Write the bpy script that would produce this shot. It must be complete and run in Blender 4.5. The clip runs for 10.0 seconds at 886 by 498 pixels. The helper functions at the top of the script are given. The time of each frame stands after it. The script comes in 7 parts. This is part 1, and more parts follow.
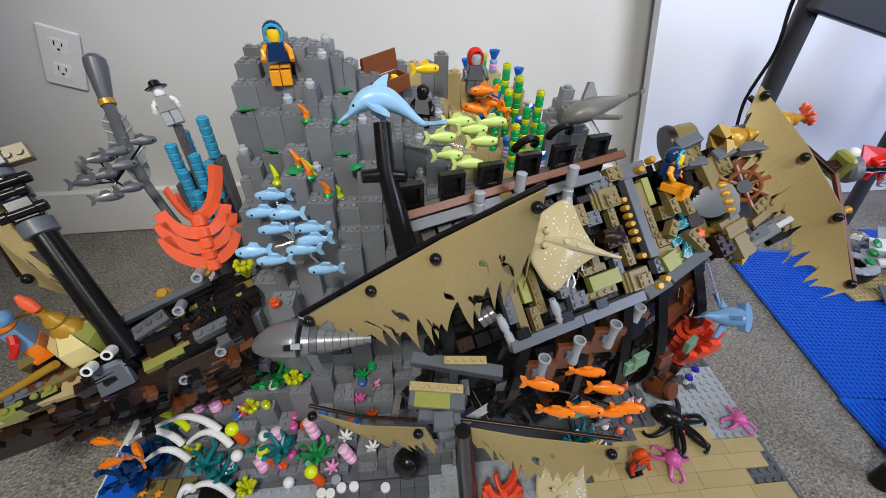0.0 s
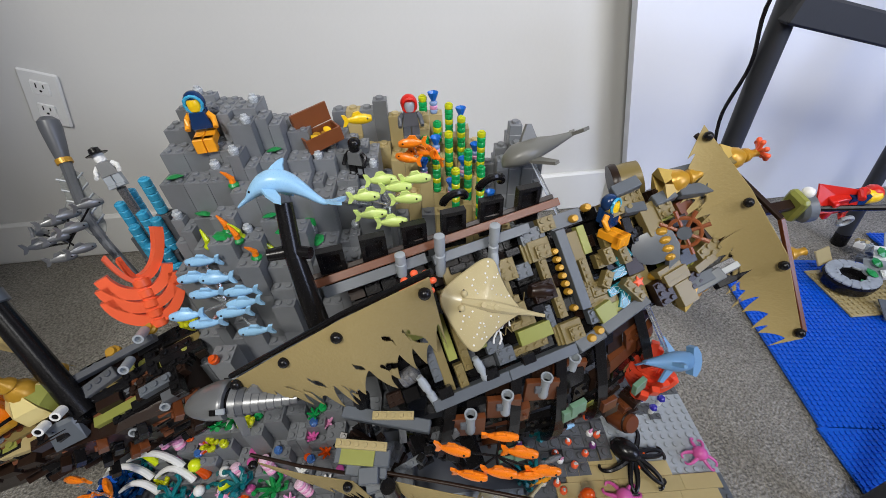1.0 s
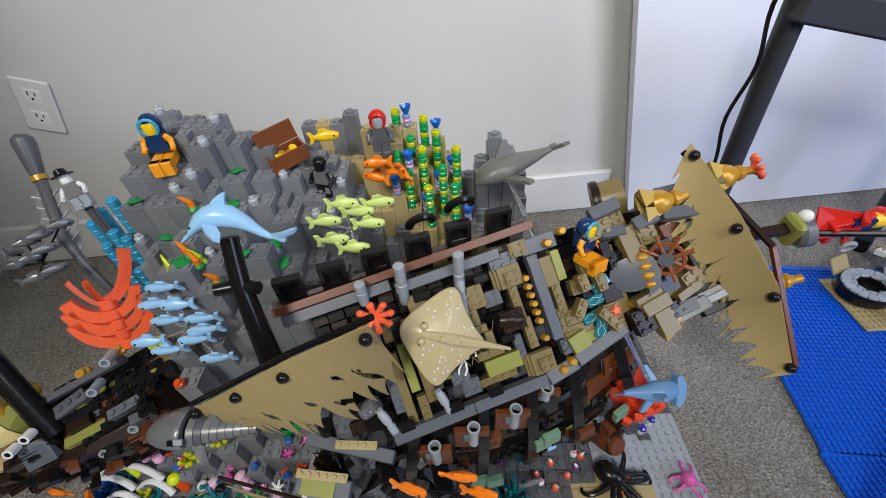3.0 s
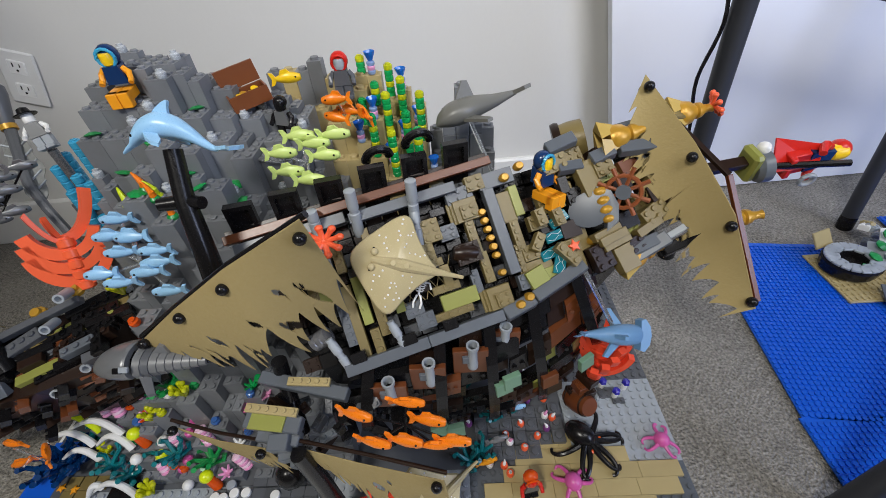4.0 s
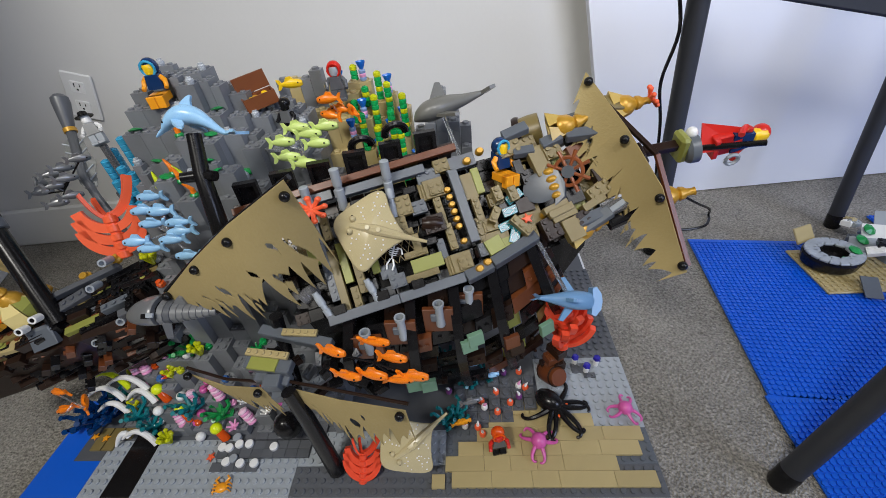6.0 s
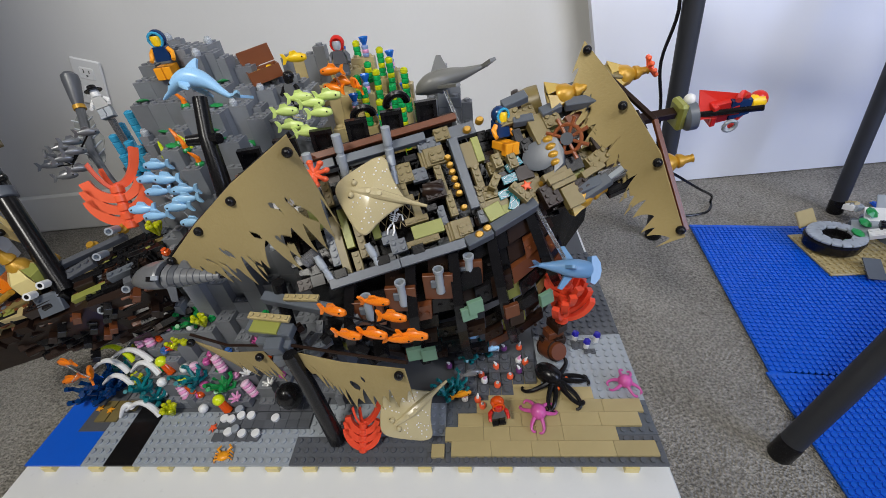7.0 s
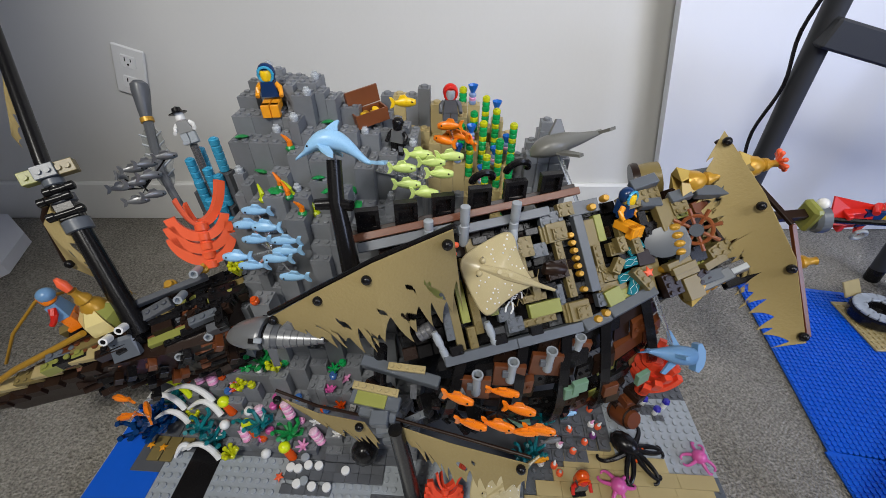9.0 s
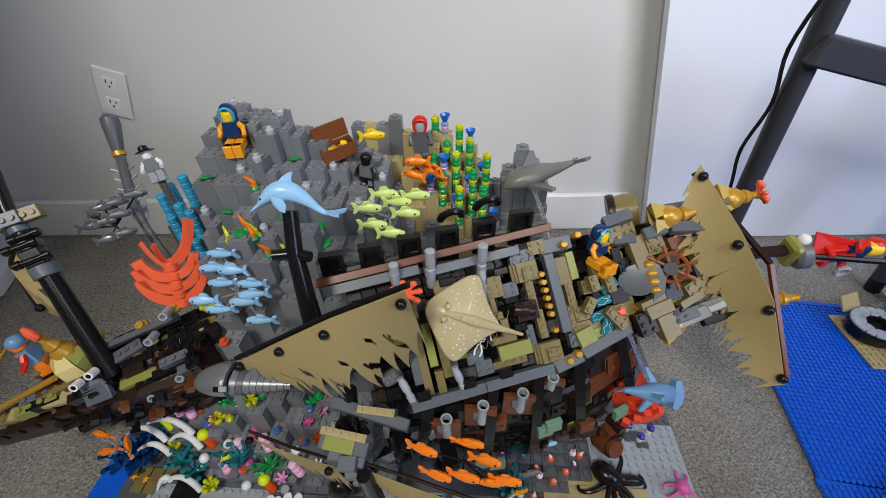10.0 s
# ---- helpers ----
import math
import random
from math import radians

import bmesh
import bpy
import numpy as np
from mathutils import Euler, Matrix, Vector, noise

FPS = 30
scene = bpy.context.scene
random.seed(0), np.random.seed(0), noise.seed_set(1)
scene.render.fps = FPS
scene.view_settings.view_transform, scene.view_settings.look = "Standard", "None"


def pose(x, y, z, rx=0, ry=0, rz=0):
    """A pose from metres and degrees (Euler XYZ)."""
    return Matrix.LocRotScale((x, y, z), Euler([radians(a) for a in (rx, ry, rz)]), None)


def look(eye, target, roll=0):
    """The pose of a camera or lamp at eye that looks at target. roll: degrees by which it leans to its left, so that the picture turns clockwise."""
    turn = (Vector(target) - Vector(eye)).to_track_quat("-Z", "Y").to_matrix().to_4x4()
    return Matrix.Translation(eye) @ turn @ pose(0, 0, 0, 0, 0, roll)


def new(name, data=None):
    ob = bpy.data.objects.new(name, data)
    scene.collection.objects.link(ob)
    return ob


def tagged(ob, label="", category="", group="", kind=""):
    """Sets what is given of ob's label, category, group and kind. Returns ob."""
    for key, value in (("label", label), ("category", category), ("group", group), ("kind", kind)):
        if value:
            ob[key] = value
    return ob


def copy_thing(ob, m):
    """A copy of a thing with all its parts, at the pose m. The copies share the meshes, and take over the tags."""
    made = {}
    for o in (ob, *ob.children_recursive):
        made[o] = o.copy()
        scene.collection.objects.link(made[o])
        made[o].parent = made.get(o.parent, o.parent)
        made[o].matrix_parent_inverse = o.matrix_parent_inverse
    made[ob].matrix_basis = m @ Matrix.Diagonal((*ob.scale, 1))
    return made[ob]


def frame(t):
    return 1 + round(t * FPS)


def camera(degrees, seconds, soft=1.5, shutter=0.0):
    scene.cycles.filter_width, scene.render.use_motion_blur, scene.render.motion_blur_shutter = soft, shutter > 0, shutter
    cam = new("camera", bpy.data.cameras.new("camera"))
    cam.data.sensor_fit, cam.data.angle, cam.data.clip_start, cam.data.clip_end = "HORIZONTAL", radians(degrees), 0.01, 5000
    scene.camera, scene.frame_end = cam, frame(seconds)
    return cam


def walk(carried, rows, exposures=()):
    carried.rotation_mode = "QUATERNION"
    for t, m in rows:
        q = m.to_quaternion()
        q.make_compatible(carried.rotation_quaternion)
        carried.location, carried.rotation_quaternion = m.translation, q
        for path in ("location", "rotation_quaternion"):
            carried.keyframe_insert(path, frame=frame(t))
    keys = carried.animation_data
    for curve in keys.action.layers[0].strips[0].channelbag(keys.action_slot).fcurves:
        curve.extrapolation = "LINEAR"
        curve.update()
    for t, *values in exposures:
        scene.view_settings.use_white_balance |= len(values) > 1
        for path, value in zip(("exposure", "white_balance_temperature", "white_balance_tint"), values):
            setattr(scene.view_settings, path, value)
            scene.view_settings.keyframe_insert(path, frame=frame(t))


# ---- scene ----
cam = camera(95.7, 10.0, 0.5)
PATH = [
    (0, (-0.0009, 0.0127, 0.5313), (0.179, 1.191, -1.050), 4.80),
    (0.5, (0.0587, 0.0439, 0.5639), (0.165, 1.180, -1.054), 1.43),
    (1, (0.0973, 0.0628, 0.5777), (0.150, 1.178, -1.058), -1.29),
    (1.5, (0.1227, 0.0652, 0.5789), (0.137, 1.174, -1.062), -2.70),
    (2, (0.1386, 0.0817, 0.5866), (0.131, 1.168, -1.068), -3.76),
    (2.2, (0.1396, 0.0938, 0.5902), (0.134, 1.167, -1.074), -3.26),
    (3.3, (0.1558, 0.0995, 0.5746), (0.109, 1.161, -1.096), -5.48),
    (3.5, (0.1614, 0.0868, 0.5666), (0.128, 1.157, -1.099), -4.19),
    (4, (0.1885, 0.0393, 0.5368), (0.141, 1.159, -1.096), -5.12),
    (4.5, (0.2047, 0.0157, 0.5303), (0.152, 1.150, -1.092), -4.79),
    (5, (0.2181, -0.0042, 0.5443), (0.142, 1.168, -1.050), -6.34),
    (5.2, (0.2323, -0.0073, 0.5502), (0.124, 1.159, -1.046), -7.48),
    (6.3, (0.2463, -0.0559, 0.5519), (0.081, 1.165, -0.998), -8.99),
    (6.5, (0.2474, -0.0660, 0.5443), (0.076, 1.161, -1.001), -9.11),
    (7, (0.2473, -0.0761, 0.5328), (0.070, 1.144, -1.016), -9.26),
    (7.5, (0.2394, -0.0805, 0.5364), (0.070, 1.146, -1.009), -8.64),
    (8, (0.2259, -0.0816, 0.5337), (0.069, 1.142, -1.015), -7.15),
    (8.5, (0.1567, -0.0398, 0.5564), (0.044, 1.156, -1.018), -3.62),
    (9, (0.0983, 0.0052, 0.5843), (0.025, 1.173, -1.013), -0.48),
    (9.5, (0.1082, 0.0376, 0.6014), (0.026, 1.179, -1.015), -1.07),
    (10, (0.1383, 0.0555, 0.6068), (0.028, 1.184, -1.016), -2.97),
]
# The plan below is drawn 1.4 times life size; the wreck and its creatures are drawn leaning and are stood up by SLANT.
UNIT = 1 / 1.4
SLANT = pose(0, 0.03, 0, 14, 0, 0) @ pose(0, -0.03, 0)
LIFE = Matrix.Scale(UNIT, 4)


def carried(m):
    """A camera pose of the leaning plan, upright and in true metres."""
    q = SLANT @ m
    return Matrix.Translation(q.translation * UNIT) @ q.to_3x3().to_4x4()


walk(cam, [(t, carried(look(eye, target, roll))) for t, eye, target, roll in PATH],
     [(0.0, 0.14), (1.0, 0.07), (2.0, 0.0), (3.5, -0.03), (5.0, -0.03), (8.0, -0.03), (9.0, -0.06), (10.0, -0.10)])

# ---------------------------------------------------------------- light
world = bpy.data.worlds.new("world")
scene.world = world
world.use_nodes = True
world.node_tree.nodes["Background"].inputs[0].default_value = (0.80, 0.86, 1.0, 1)
world.node_tree.nodes["Background"].inputs[1].default_value = 0.010


def area(name, eye, target, sx, sy, watts, colour, spread=180):
    d = bpy.data.lights.new(name, "AREA")
    d.shape, d.size, d.size_y, d.energy, d.color = "RECTANGLE", sx * UNIT, sy * UNIT, watts * UNIT * UNIT, colour
    d.spread = radians(spread)
    ob = new(name, d)
    ob.matrix_world = look(Vector(eye) * UNIT, Vector(target) * UNIT)
    return ob


area("ceiling_lamp", (-0.28, -0.78, 1.62), (-0.02, 0.22, 0.1), 0.30, 0.30, 12.5, (1.0, 0.972, 0.905), 150)
# Added fill without a visible source, aimed to brighten the right of the back wall.
area("wall_fill", (0.95, -0.55, 1.75), (0.48, 0.70, 0.62), 0.90, 0.60, 3.6, (0.99, 0.985, 1.0), 62)
# Added bluish fill from the right for board and carpet; no window is modelled.
area("bluish_fill", (2.1, -1.0, 1.1), (0.95, 0.6, 0.1), 0.9, 0.9, 13.0, (0.60, 0.70, 1.0), 120)

# ---------------------------------------------------------------- materials
S = 0.008      # stud pitch
BH = 0.0096    # brick height
PH = 0.0032    # plate height
MATS = {}


def plastic(name, rgb, rough=0.32, vary=0.10, bump=0.05, scale=60.0, clear=0.0, metal=0.0):
    """Moulded plastic: faint mottling, dust and micro scratches, a shade of its own for each piece."""
    if name in MATS:
        return MATS[name]
    m = bpy.data.materials.new(name)
    m.use_nodes = True
    nt = m.node_tree
    b = nt.nodes["Principled BSDF"]
    info = nt.nodes.new("ShaderNodeObjectInfo")
    coord = nt.nodes.new("ShaderNodeTexCoord")
    n1 = nt.nodes.new("ShaderNodeTexNoise")
    n1.inputs["Scale"].default_value, n1.inputs["Detail"].default_value = scale, 4
    nt.links.new(coord.outputs["Object"], n1.inputs["Vector"])
    n2 = nt.nodes.new("ShaderNodeTexNoise")
    n2.inputs["Scale"].default_value, n2.inputs["Detail"].default_value = scale * 14, 2
    nt.links.new(coord.outputs["Object"], n2.inputs["Vector"])
    add = nt.nodes.new("ShaderNodeMath")
    add.operation = "ADD"
    nt.links.new(n1.outputs["Fac"], add.inputs[0])
    nt.links.new(info.outputs["Random"], add.inputs[1])
    mr = nt.nodes.new("ShaderNodeMapRange")
    mr.inputs["From Min"].default_value, mr.inputs["From Max"].default_value = 0.3, 1.7
    mr.inputs["To Min"].default_value, mr.inputs["To Max"].default_value = 1 - vary, 1 + vary
    nt.links.new(add.outputs[0], mr.inputs["Value"])
    mix = nt.nodes.new("ShaderNodeVectorMath")
    mix.operation = "SCALE"
    mix.inputs[0].default_value = rgb
    nt.links.new(mr.outputs[0], mix.inputs["Scale"])
    nt.links.new(mix.outputs[0], b.inputs["Base Color"])
    if max(rgb) < 0.03:
        b.inputs["Specular IOR Level"].default_value = 0.3
    rr = nt.nodes.new("ShaderNodeMapRange")
    rr.inputs["To Min"].default_value, rr.inputs["To Max"].default_value = rough * 0.75, rough * 1.35
    nt.links.new(n2.outputs["Fac"], rr.inputs["Value"])
    nt.links.new(rr.outputs[0], b.inputs["Roughness"])
    b.inputs["Metallic"].default_value = metal
    b.inputs["Transmission Weight"].default_value = clear
    b.inputs["IOR"].default_value = 1.5
    bp = nt.nodes.new("ShaderNodeBump")
    bp.inputs["Strength"].default_value, bp.inputs["Distance"].default_value = bump, 0.001
    nt.links.new(n2.outputs["Fac"], bp.inputs["Height"])
    nt.links.new(bp.outputs[0], b.inputs["Normal"])
    MATS[name] = m
    return m


DGREY = plastic("dark_grey_plastic", (0.098, 0.104, 0.115), 0.34, 0.16)
ROCK = plastic("bluish_grey_rock_plastic", (0.185, 0.195, 0.210), 0.36, 0.20)
GREY = plastic("grey_plastic", (0.110, 0.124, 0.142), 0.34)
LGREY = plastic("light_grey_plastic", (0.33, 0.36, 0.39), 0.34)
BLACK = plastic("black_plastic", (0.008, 0.0075, 0.008), 0.24, 0.10, 0.015)
TAN = plastic("tan_plastic", (0.44, 0.35, 0.165), 0.36)
DTAN = plastic("dark_tan_plastic", (0.205, 0.155, 0.055), 0.36)
OLIVE = plastic("olive_plastic", (0.27, 0.28, 0.06), 0.36)
BROWN = plastic("reddish_brown_plastic", (0.140, 0.040, 0.012), 0.32)
DBROWN = plastic("dark_brown_plastic", (0.022, 0.011, 0.007), 0.30)
BLUE = plastic("blue_plastic", (0.004, 0.105, 0.62), 0.34, 0.06)
LBLUE = plastic("light_blue_plastic", (0.32, 0.58, 0.84), 0.28, 0.05)
SBLUE = plastic("sand_blue_plastic", (0.15, 0.30, 0.50), 0.30, 0.05)
AZURE = plastic("azure_plastic", (0.045, 0.36, 0.60), 0.25, 0.08)
CORAL = plastic("coral_plastic", (0.90, 0.13, 0.045), 0.33, 0.06)
RED = plastic("red_plastic", (0.62, 0.018, 0.010), 0.30, 0.06)
ORANGE = plastic("orange_plastic", (0.92, 0.22, 0.008), 0.28, 0.06)
LORANGE = plastic("light_orange_plastic", (0.92, 0.36, 0.015), 0.30, 0.06)
YELLOW = plastic("yellow_plastic", (0.88, 0.56, 0.01), 0.30, 0.06)
GOLD = plastic("pearl_gold_plastic", (0.52, 0.28, 0.028), 0.33, 0.08, metal=0.25)
LIMEY = plastic("yellowish_green_plastic", (0.60, 0.74, 0.22), 0.32, 0.06)
LIME = plastic("lime_plastic", (0.55, 0.66, 0.01), 0.28, 0.08)
GREEN = plastic("green_plastic", (0.01, 0.26, 0.06), 0.30, 0.10)
SGREEN = plastic("sand_green_plastic", (0.16, 0.29, 0.19), 0.36, 0.08)
TEAL = plastic("teal_plastic", (0.005, 0.17, 0.19), 0.28, 0.10)
WHITE = plastic("white_plastic", (0.82, 0.82, 0.80), 0.30, 0.04)
PINK = plastic("bright_pink_plastic", (0.78, 0.33, 0.56), 0.32, 0.06)
MAGENTA = plastic("dark_pink_plastic", (0.60, 0.10, 0.34), 0.34, 0.08)
PURPLE = plastic("purple_plastic", (0.18, 0.05, 0.20), 0.34, 0.08)
NAVY = plastic("dark_blue_plastic", (0.008, 0.035, 0.12), 0.22, 0.08)
SILVER = plastic("flat_silver_plastic", (0.22, 0.225, 0.23), 0.30, 0.08, metal=0.35)
PEARL = plastic("pearl_dark_grey_plastic", (0.16, 0.16, 0.165), 0.26, 0.08, metal=0.35)
STONEG = plastic("stone_shark_plastic", (0.150, 0.148, 0.130), 0.34, 0.06)
CLOTH = plastic("sail_cloth", (0.365, 0.28, 0.118), 0.85, 0.07, 0.35, 25.0)
LYELLOW = plastic("cool_yellow_plastic", (0.80, 0.66, 0.28), 0.30, 0.06)
CLEAR = plastic("clear_plastic", (0.92, 0.95, 0.97), 0.08, 0.0, 0.0, clear=0.9)
TBLUE = plastic("clear_blue_plastic", (0.10, 0.28, 0.75), 0.08, 0.02, 0.0, clear=0.55)
TDBLUE = plastic("clear_dark_blue_plastic", (0.005, 0.06, 0.22), 0.08, 0.02, 0.0, clear=0.4)
TGREEN = plastic("clear_green_plastic", (0.015, 0.55, 0.14), 0.10, 0.05, 0.0, clear=0.45)
TYELLOW = plastic("clear_neon_yellow_plastic", (0.80, 0.84, 0.02), 0.10, 0.05, 0.0, clear=0.4)
TORANGE = plastic("clear_neon_orange_plastic", (0.95, 0.12, 0.01), 0.10, 0.05, 0.0, clear=0.3)
PAINT_T = plastic("white_table_laminate", (0.80, 0.80, 0.77), 0.30, 0.02, 0.02, 12.0)
BOARD = plastic("white_foam_board", (0.78, 0.80, 0.86), 0.45, 0.03, 0.03, 9.0)
TUBE = plastic("charcoal_powder_coat", (0.028, 0.030, 0.036), 0.48, 0.06, 0.10)
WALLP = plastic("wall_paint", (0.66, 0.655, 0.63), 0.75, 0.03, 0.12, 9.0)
# Dark colour for the unseen walls, picked to cut their bounced fill light.
ROOMP = plastic("bounce_cutting_taupe", (0.30, 0.28, 0.26), 0.75, 0.05, 0.12, 9.0)
TRIM = plastic("trim_paint", (0.74, 0.74, 0.72), 0.45, 0.03, 0.05, 9.0)


def carpet_material():
    m = bpy.data.materials.new("carpet")
    m.use_nodes = True
    nt = m.node_tree
    b = nt.nodes["Principled BSDF"]
    coord = nt.nodes.new("ShaderNodeTexCoord")
    big = nt.nodes.new("ShaderNodeTexNoise")
    big.inputs["Scale"].default_value, big.inputs["Detail"].default_value = 9, 3
    fine = nt.nodes.new("ShaderNodeTexNoise")
    fine.inputs["Scale"].default_value, fine.inputs["Detail"].default_value = 260, 3
    tuft = nt.nodes.new("ShaderNodeTexVoronoi")
    tuft.inputs["Scale"].default_value = 330
    for n in (big, fine, tuft):
        nt.links.new(coord.outputs["Object"], n.inputs["Vector"])
    ramp = nt.nodes.new("ShaderNodeValToRGB")
    ramp.color_ramp.elements[0].color, ramp.color_ramp.elements[1].color = (0.10, 0.092, 0.076, 1), (0.47, 0.44, 0.385, 1)
    ramp.color_ramp.elements[0].position, ramp.color_ramp.elements[1].position = 0.30, 0.70
    mix = nt.nodes.new("ShaderNodeMix")
    mix.inputs["Factor"].default_value = 0.25
    nt.links.new(fine.outputs["Fac"], mix.inputs["A"])
    nt.links.new(big.outputs["Fac"], mix.inputs["B"])
    nt.links.new(mix.outputs["Result"], ramp.inputs["Fac"])
    nt.links.new(ramp.outputs["Color"], b.inputs["Base Color"])
    b.inputs["Roughness"].default_value = 0.95
    bp = nt.nodes.new("ShaderNodeBump")
    bp.inputs["Strength"].default_value, bp.inputs["Distance"].default_value = 0.8, 0.004
    nt.links.new(tuft.outputs["Distance"], bp.inputs["Height"])
    nt.links.new(bp.outputs[0], b.inputs["Normal"])
    return m


CARPET = carpet_material()

# ---------------------------------------------------------------- building helpers
V = Vector


def mesh_of(bm, name, mat, smooth=False):
    me = bpy.data.meshes.new(name)
    bmesh.ops.recalc_face_normals(bm, faces=bm.faces)
    if smooth:
        for f in bm.faces:
            f.smooth = True
        for e in bm.edges:
            e.smooth = e.calc_face_angle(0) < 0.6
    bm.to_mesh(me)
    bm.free()
    for m in (mat if isinstance(mat, (list, tuple)) else [mat]):
        me.materials.append(m)
    return me


def part(name, bm, mat, parent, label="", m=None, smooth=False):
    ob = new(name, mesh_of(bm, name, mat, smooth) if isinstance(bm, bmesh.types.BMesh) else bm)
    ob.parent = parent
    if m is not None:
        ob.matrix_basis = m
    if label:
        tagged(ob, label)
    return ob


def stood(x, y, z):
    """A place of the leaning plan, upright; what lies on the base stays on it."""
    p = SLANT @ V((x, y, z))
    d = max(0.0, y - 0.03) * 0.2419 * min(1.0, max(0.0, 1 - z / 0.10))
    return V((p.x + (p.x - 0.24) * d * 2.1, p.y + d * 1.15, p.z - d))


def placed(m, lay):
    """lay: up keeps a thing's own uprightness, full leans it with the wreck, flat takes upright coordinates as they are."""
    m = m if isinstance(m, Matrix) else pose(*m)
    if lay == "full":
        return LIFE @ SLANT @ m
    if lay == "up":
        return LIFE @ Matrix.Translation(stood(*m.translation)) @ m.to_3x3().to_4x4()
    return LIFE @ m


def thing(name, m, label, category, group="", kind="", lay="up"):
    ob = new(name)
    ob.empty_display_size = 0.01
    ob.matrix_basis = placed(m, lay)
    return tagged(ob, label, category, group, kind)


def solid(name, bm, mat, m, label, category, group="", kind="", smooth=False, lay="up"):
    ob = new(name, mesh_of(bm, name, mat, smooth))
    ob.matrix_basis = placed(m, lay)
    return tagged(ob, label, category, group, kind)


def box(bm, x0, y0, z0, x1, y1, z1, m=None, bev=0.0):
    vs = [bm.verts.new((x, y, z)) for x in (x0, x1) for y in (y0, y1) for z in (z0, z1)]
    fs = [bm.faces.new([vs[i] for i in q]) for q in ((0, 1, 3, 2), (4, 6, 7, 5), (0, 4, 5, 1), (2, 3, 7, 6), (0, 2, 6, 4), (1, 5, 7, 3))]
    if bev:
        es = list({e for f in fs for e in f.edges})
        r = bmesh.ops.bevel(bm, geom=es, offset=bev, segments=1, affect="EDGES")
        vs = list({v for f in r["faces"] for v in f.verts} | {v for v in vs if v.is_valid})
    if m is not None:
        bmesh.ops.transform(bm, matrix=m, verts=vs)
    return bm


def ring_solid(bm, rings, caps=True):
    """A closed skin over rings of points."""
    rows = [[bm.verts.new(p) for p in r] for r in rings]
    n = len(rows[0])
    for a, b in zip(rows, rows[1:]):
        for i in range(n):
            bm.faces.new((a[i], a[(i + 1) % n], b[(i + 1) % n], b[i]))
    if caps:
        bm.faces.new(rows[0])
        bm.faces.new(rows[-1])
    return bm


def lathe(bm, prof, n=12, m=None):
    """Turns a profile of (radius, height) about z."""
    mm = m or Matrix()
    return ring_solid(bm, [[mm @ V((r * math.cos(6.28318 * i / n), r * math.sin(6.28318 * i / n), z)) for i in range(n)] for r, z in prof])


def axis_frame(p0, p1, up=(0, 0, 1)):
    """x along p0 to p1, z near up, at p0."""
    x = (V(p1) - V(p0)).normalized()
    y = V(up).cross(x)
    y = y.normalized() if y.length > 1e-6 else V((0, 1, 0))
    z = x.cross(y)
    return Matrix.Translation(p0) @ Matrix((x, y, z)).transposed().to_4x4()


def rod(bm, p0, p1, r0, r1=None, n=10):
    q = axis_frame(p0, p1) @ pose(0, 0, 0, 0, 90, 0)
    L = (V(p1) - V(p0)).length
    return lathe(bm, [(r0, 0), (r0 if r1 is None else r1, L)], n, q)


def tube(bm, pts, rs, n=8):
    """A skin of changing radius along a line of points."""
    pts = [V(p) for p in pts]
    rings = []
    for i, p in enumerate(pts):
        d = (pts[min(i + 1, len(pts) - 1)] - pts[max(i - 1, 0)]).normalized()
        a = d.cross(V((0.13, 0.21, 1))).normalized()
        b = d.cross(a)
        r = rs[i] if isinstance(rs, (list, tuple)) else rs
        rings.append([p + r * (a * math.cos(6.28318 * k / n) + b * math.sin(6.28318 * k / n)) for k in range(n)])
    return ring_solid(bm, rings)


def eased(stations, k=5):
    """More stations on a smooth line through those given."""
    out = []
    for i in range(len(stations) - 1):
        p = [np.array(stations[min(max(q, 0), len(stations) - 1)], float) for q in (i - 1, i, i + 1, i + 2)]
        for j in range(k):
            t = j / k
            out.append(tuple(0.5 * (2 * p[1] + (p[2] - p[0]) * t + (2 * p[0] - 5 * p[1] + 4 * p[2] - p[3]) * t * t + (3 * p[1] - p[0] - 3 * p[2] + p[3]) * t ** 3)))
    return out + [tuple(stations[-1])]


def ball(bm, c, r, sx=1, sy=1, sz=1, m=None):
    mm = (m or Matrix()) @ Matrix.Translation(c) @ Matrix.Diagonal((sx * r, sy * r, sz * r, 1))
    bmesh.ops.create_uvsphere(bm, u_segments=12, v_segments=8, radius=1, matrix=mm)
    return bm


def stud(bm, x, y, z, r=0.0024, h=0.0017, n=8):
    return lathe(bm, [(r, 0), (r, h * 0.85), (r * 0.9, h)], n, Matrix.Translation((x, y, z)))


CACHE = {}


def brick_mesh(nx, ny, h, mat, studs=True):
    """A brick of nx by ny studs, its middle at the origin, its foot at 0."""
    key = (nx, ny, round(h, 5), mat.name, studs)
    if key not in CACHE:
        bm = bmesh.new()
        g = 0.00012
        box(bm, -nx * S / 2 + g, -ny * S / 2 + g, 0, nx * S / 2 - g, ny * S / 2 - g, h - 0.0001, bev=0.0003)
        if studs:
            for i in range(nx):
                for j in range(ny):
                    stud(bm, (i - nx / 2 + 0.5) * S, (j - ny / 2 + 0.5) * S, h - 0.0001)
        CACHE[key] = mesh_of(bm, "brick", mat)
    return CACHE[key]


def brick(parent, x, y, z, nx, ny, h, mat, rz=0, studs=True, name="brick", m=None):
    return part(name, brick_mesh(nx, ny, h, mat, studs), mat, parent, m=(m or Matrix()) @ pose(x, y, z, 0, 0, rz))


# ---------------------------------------------------------------- the room
FLOOR = -0.030
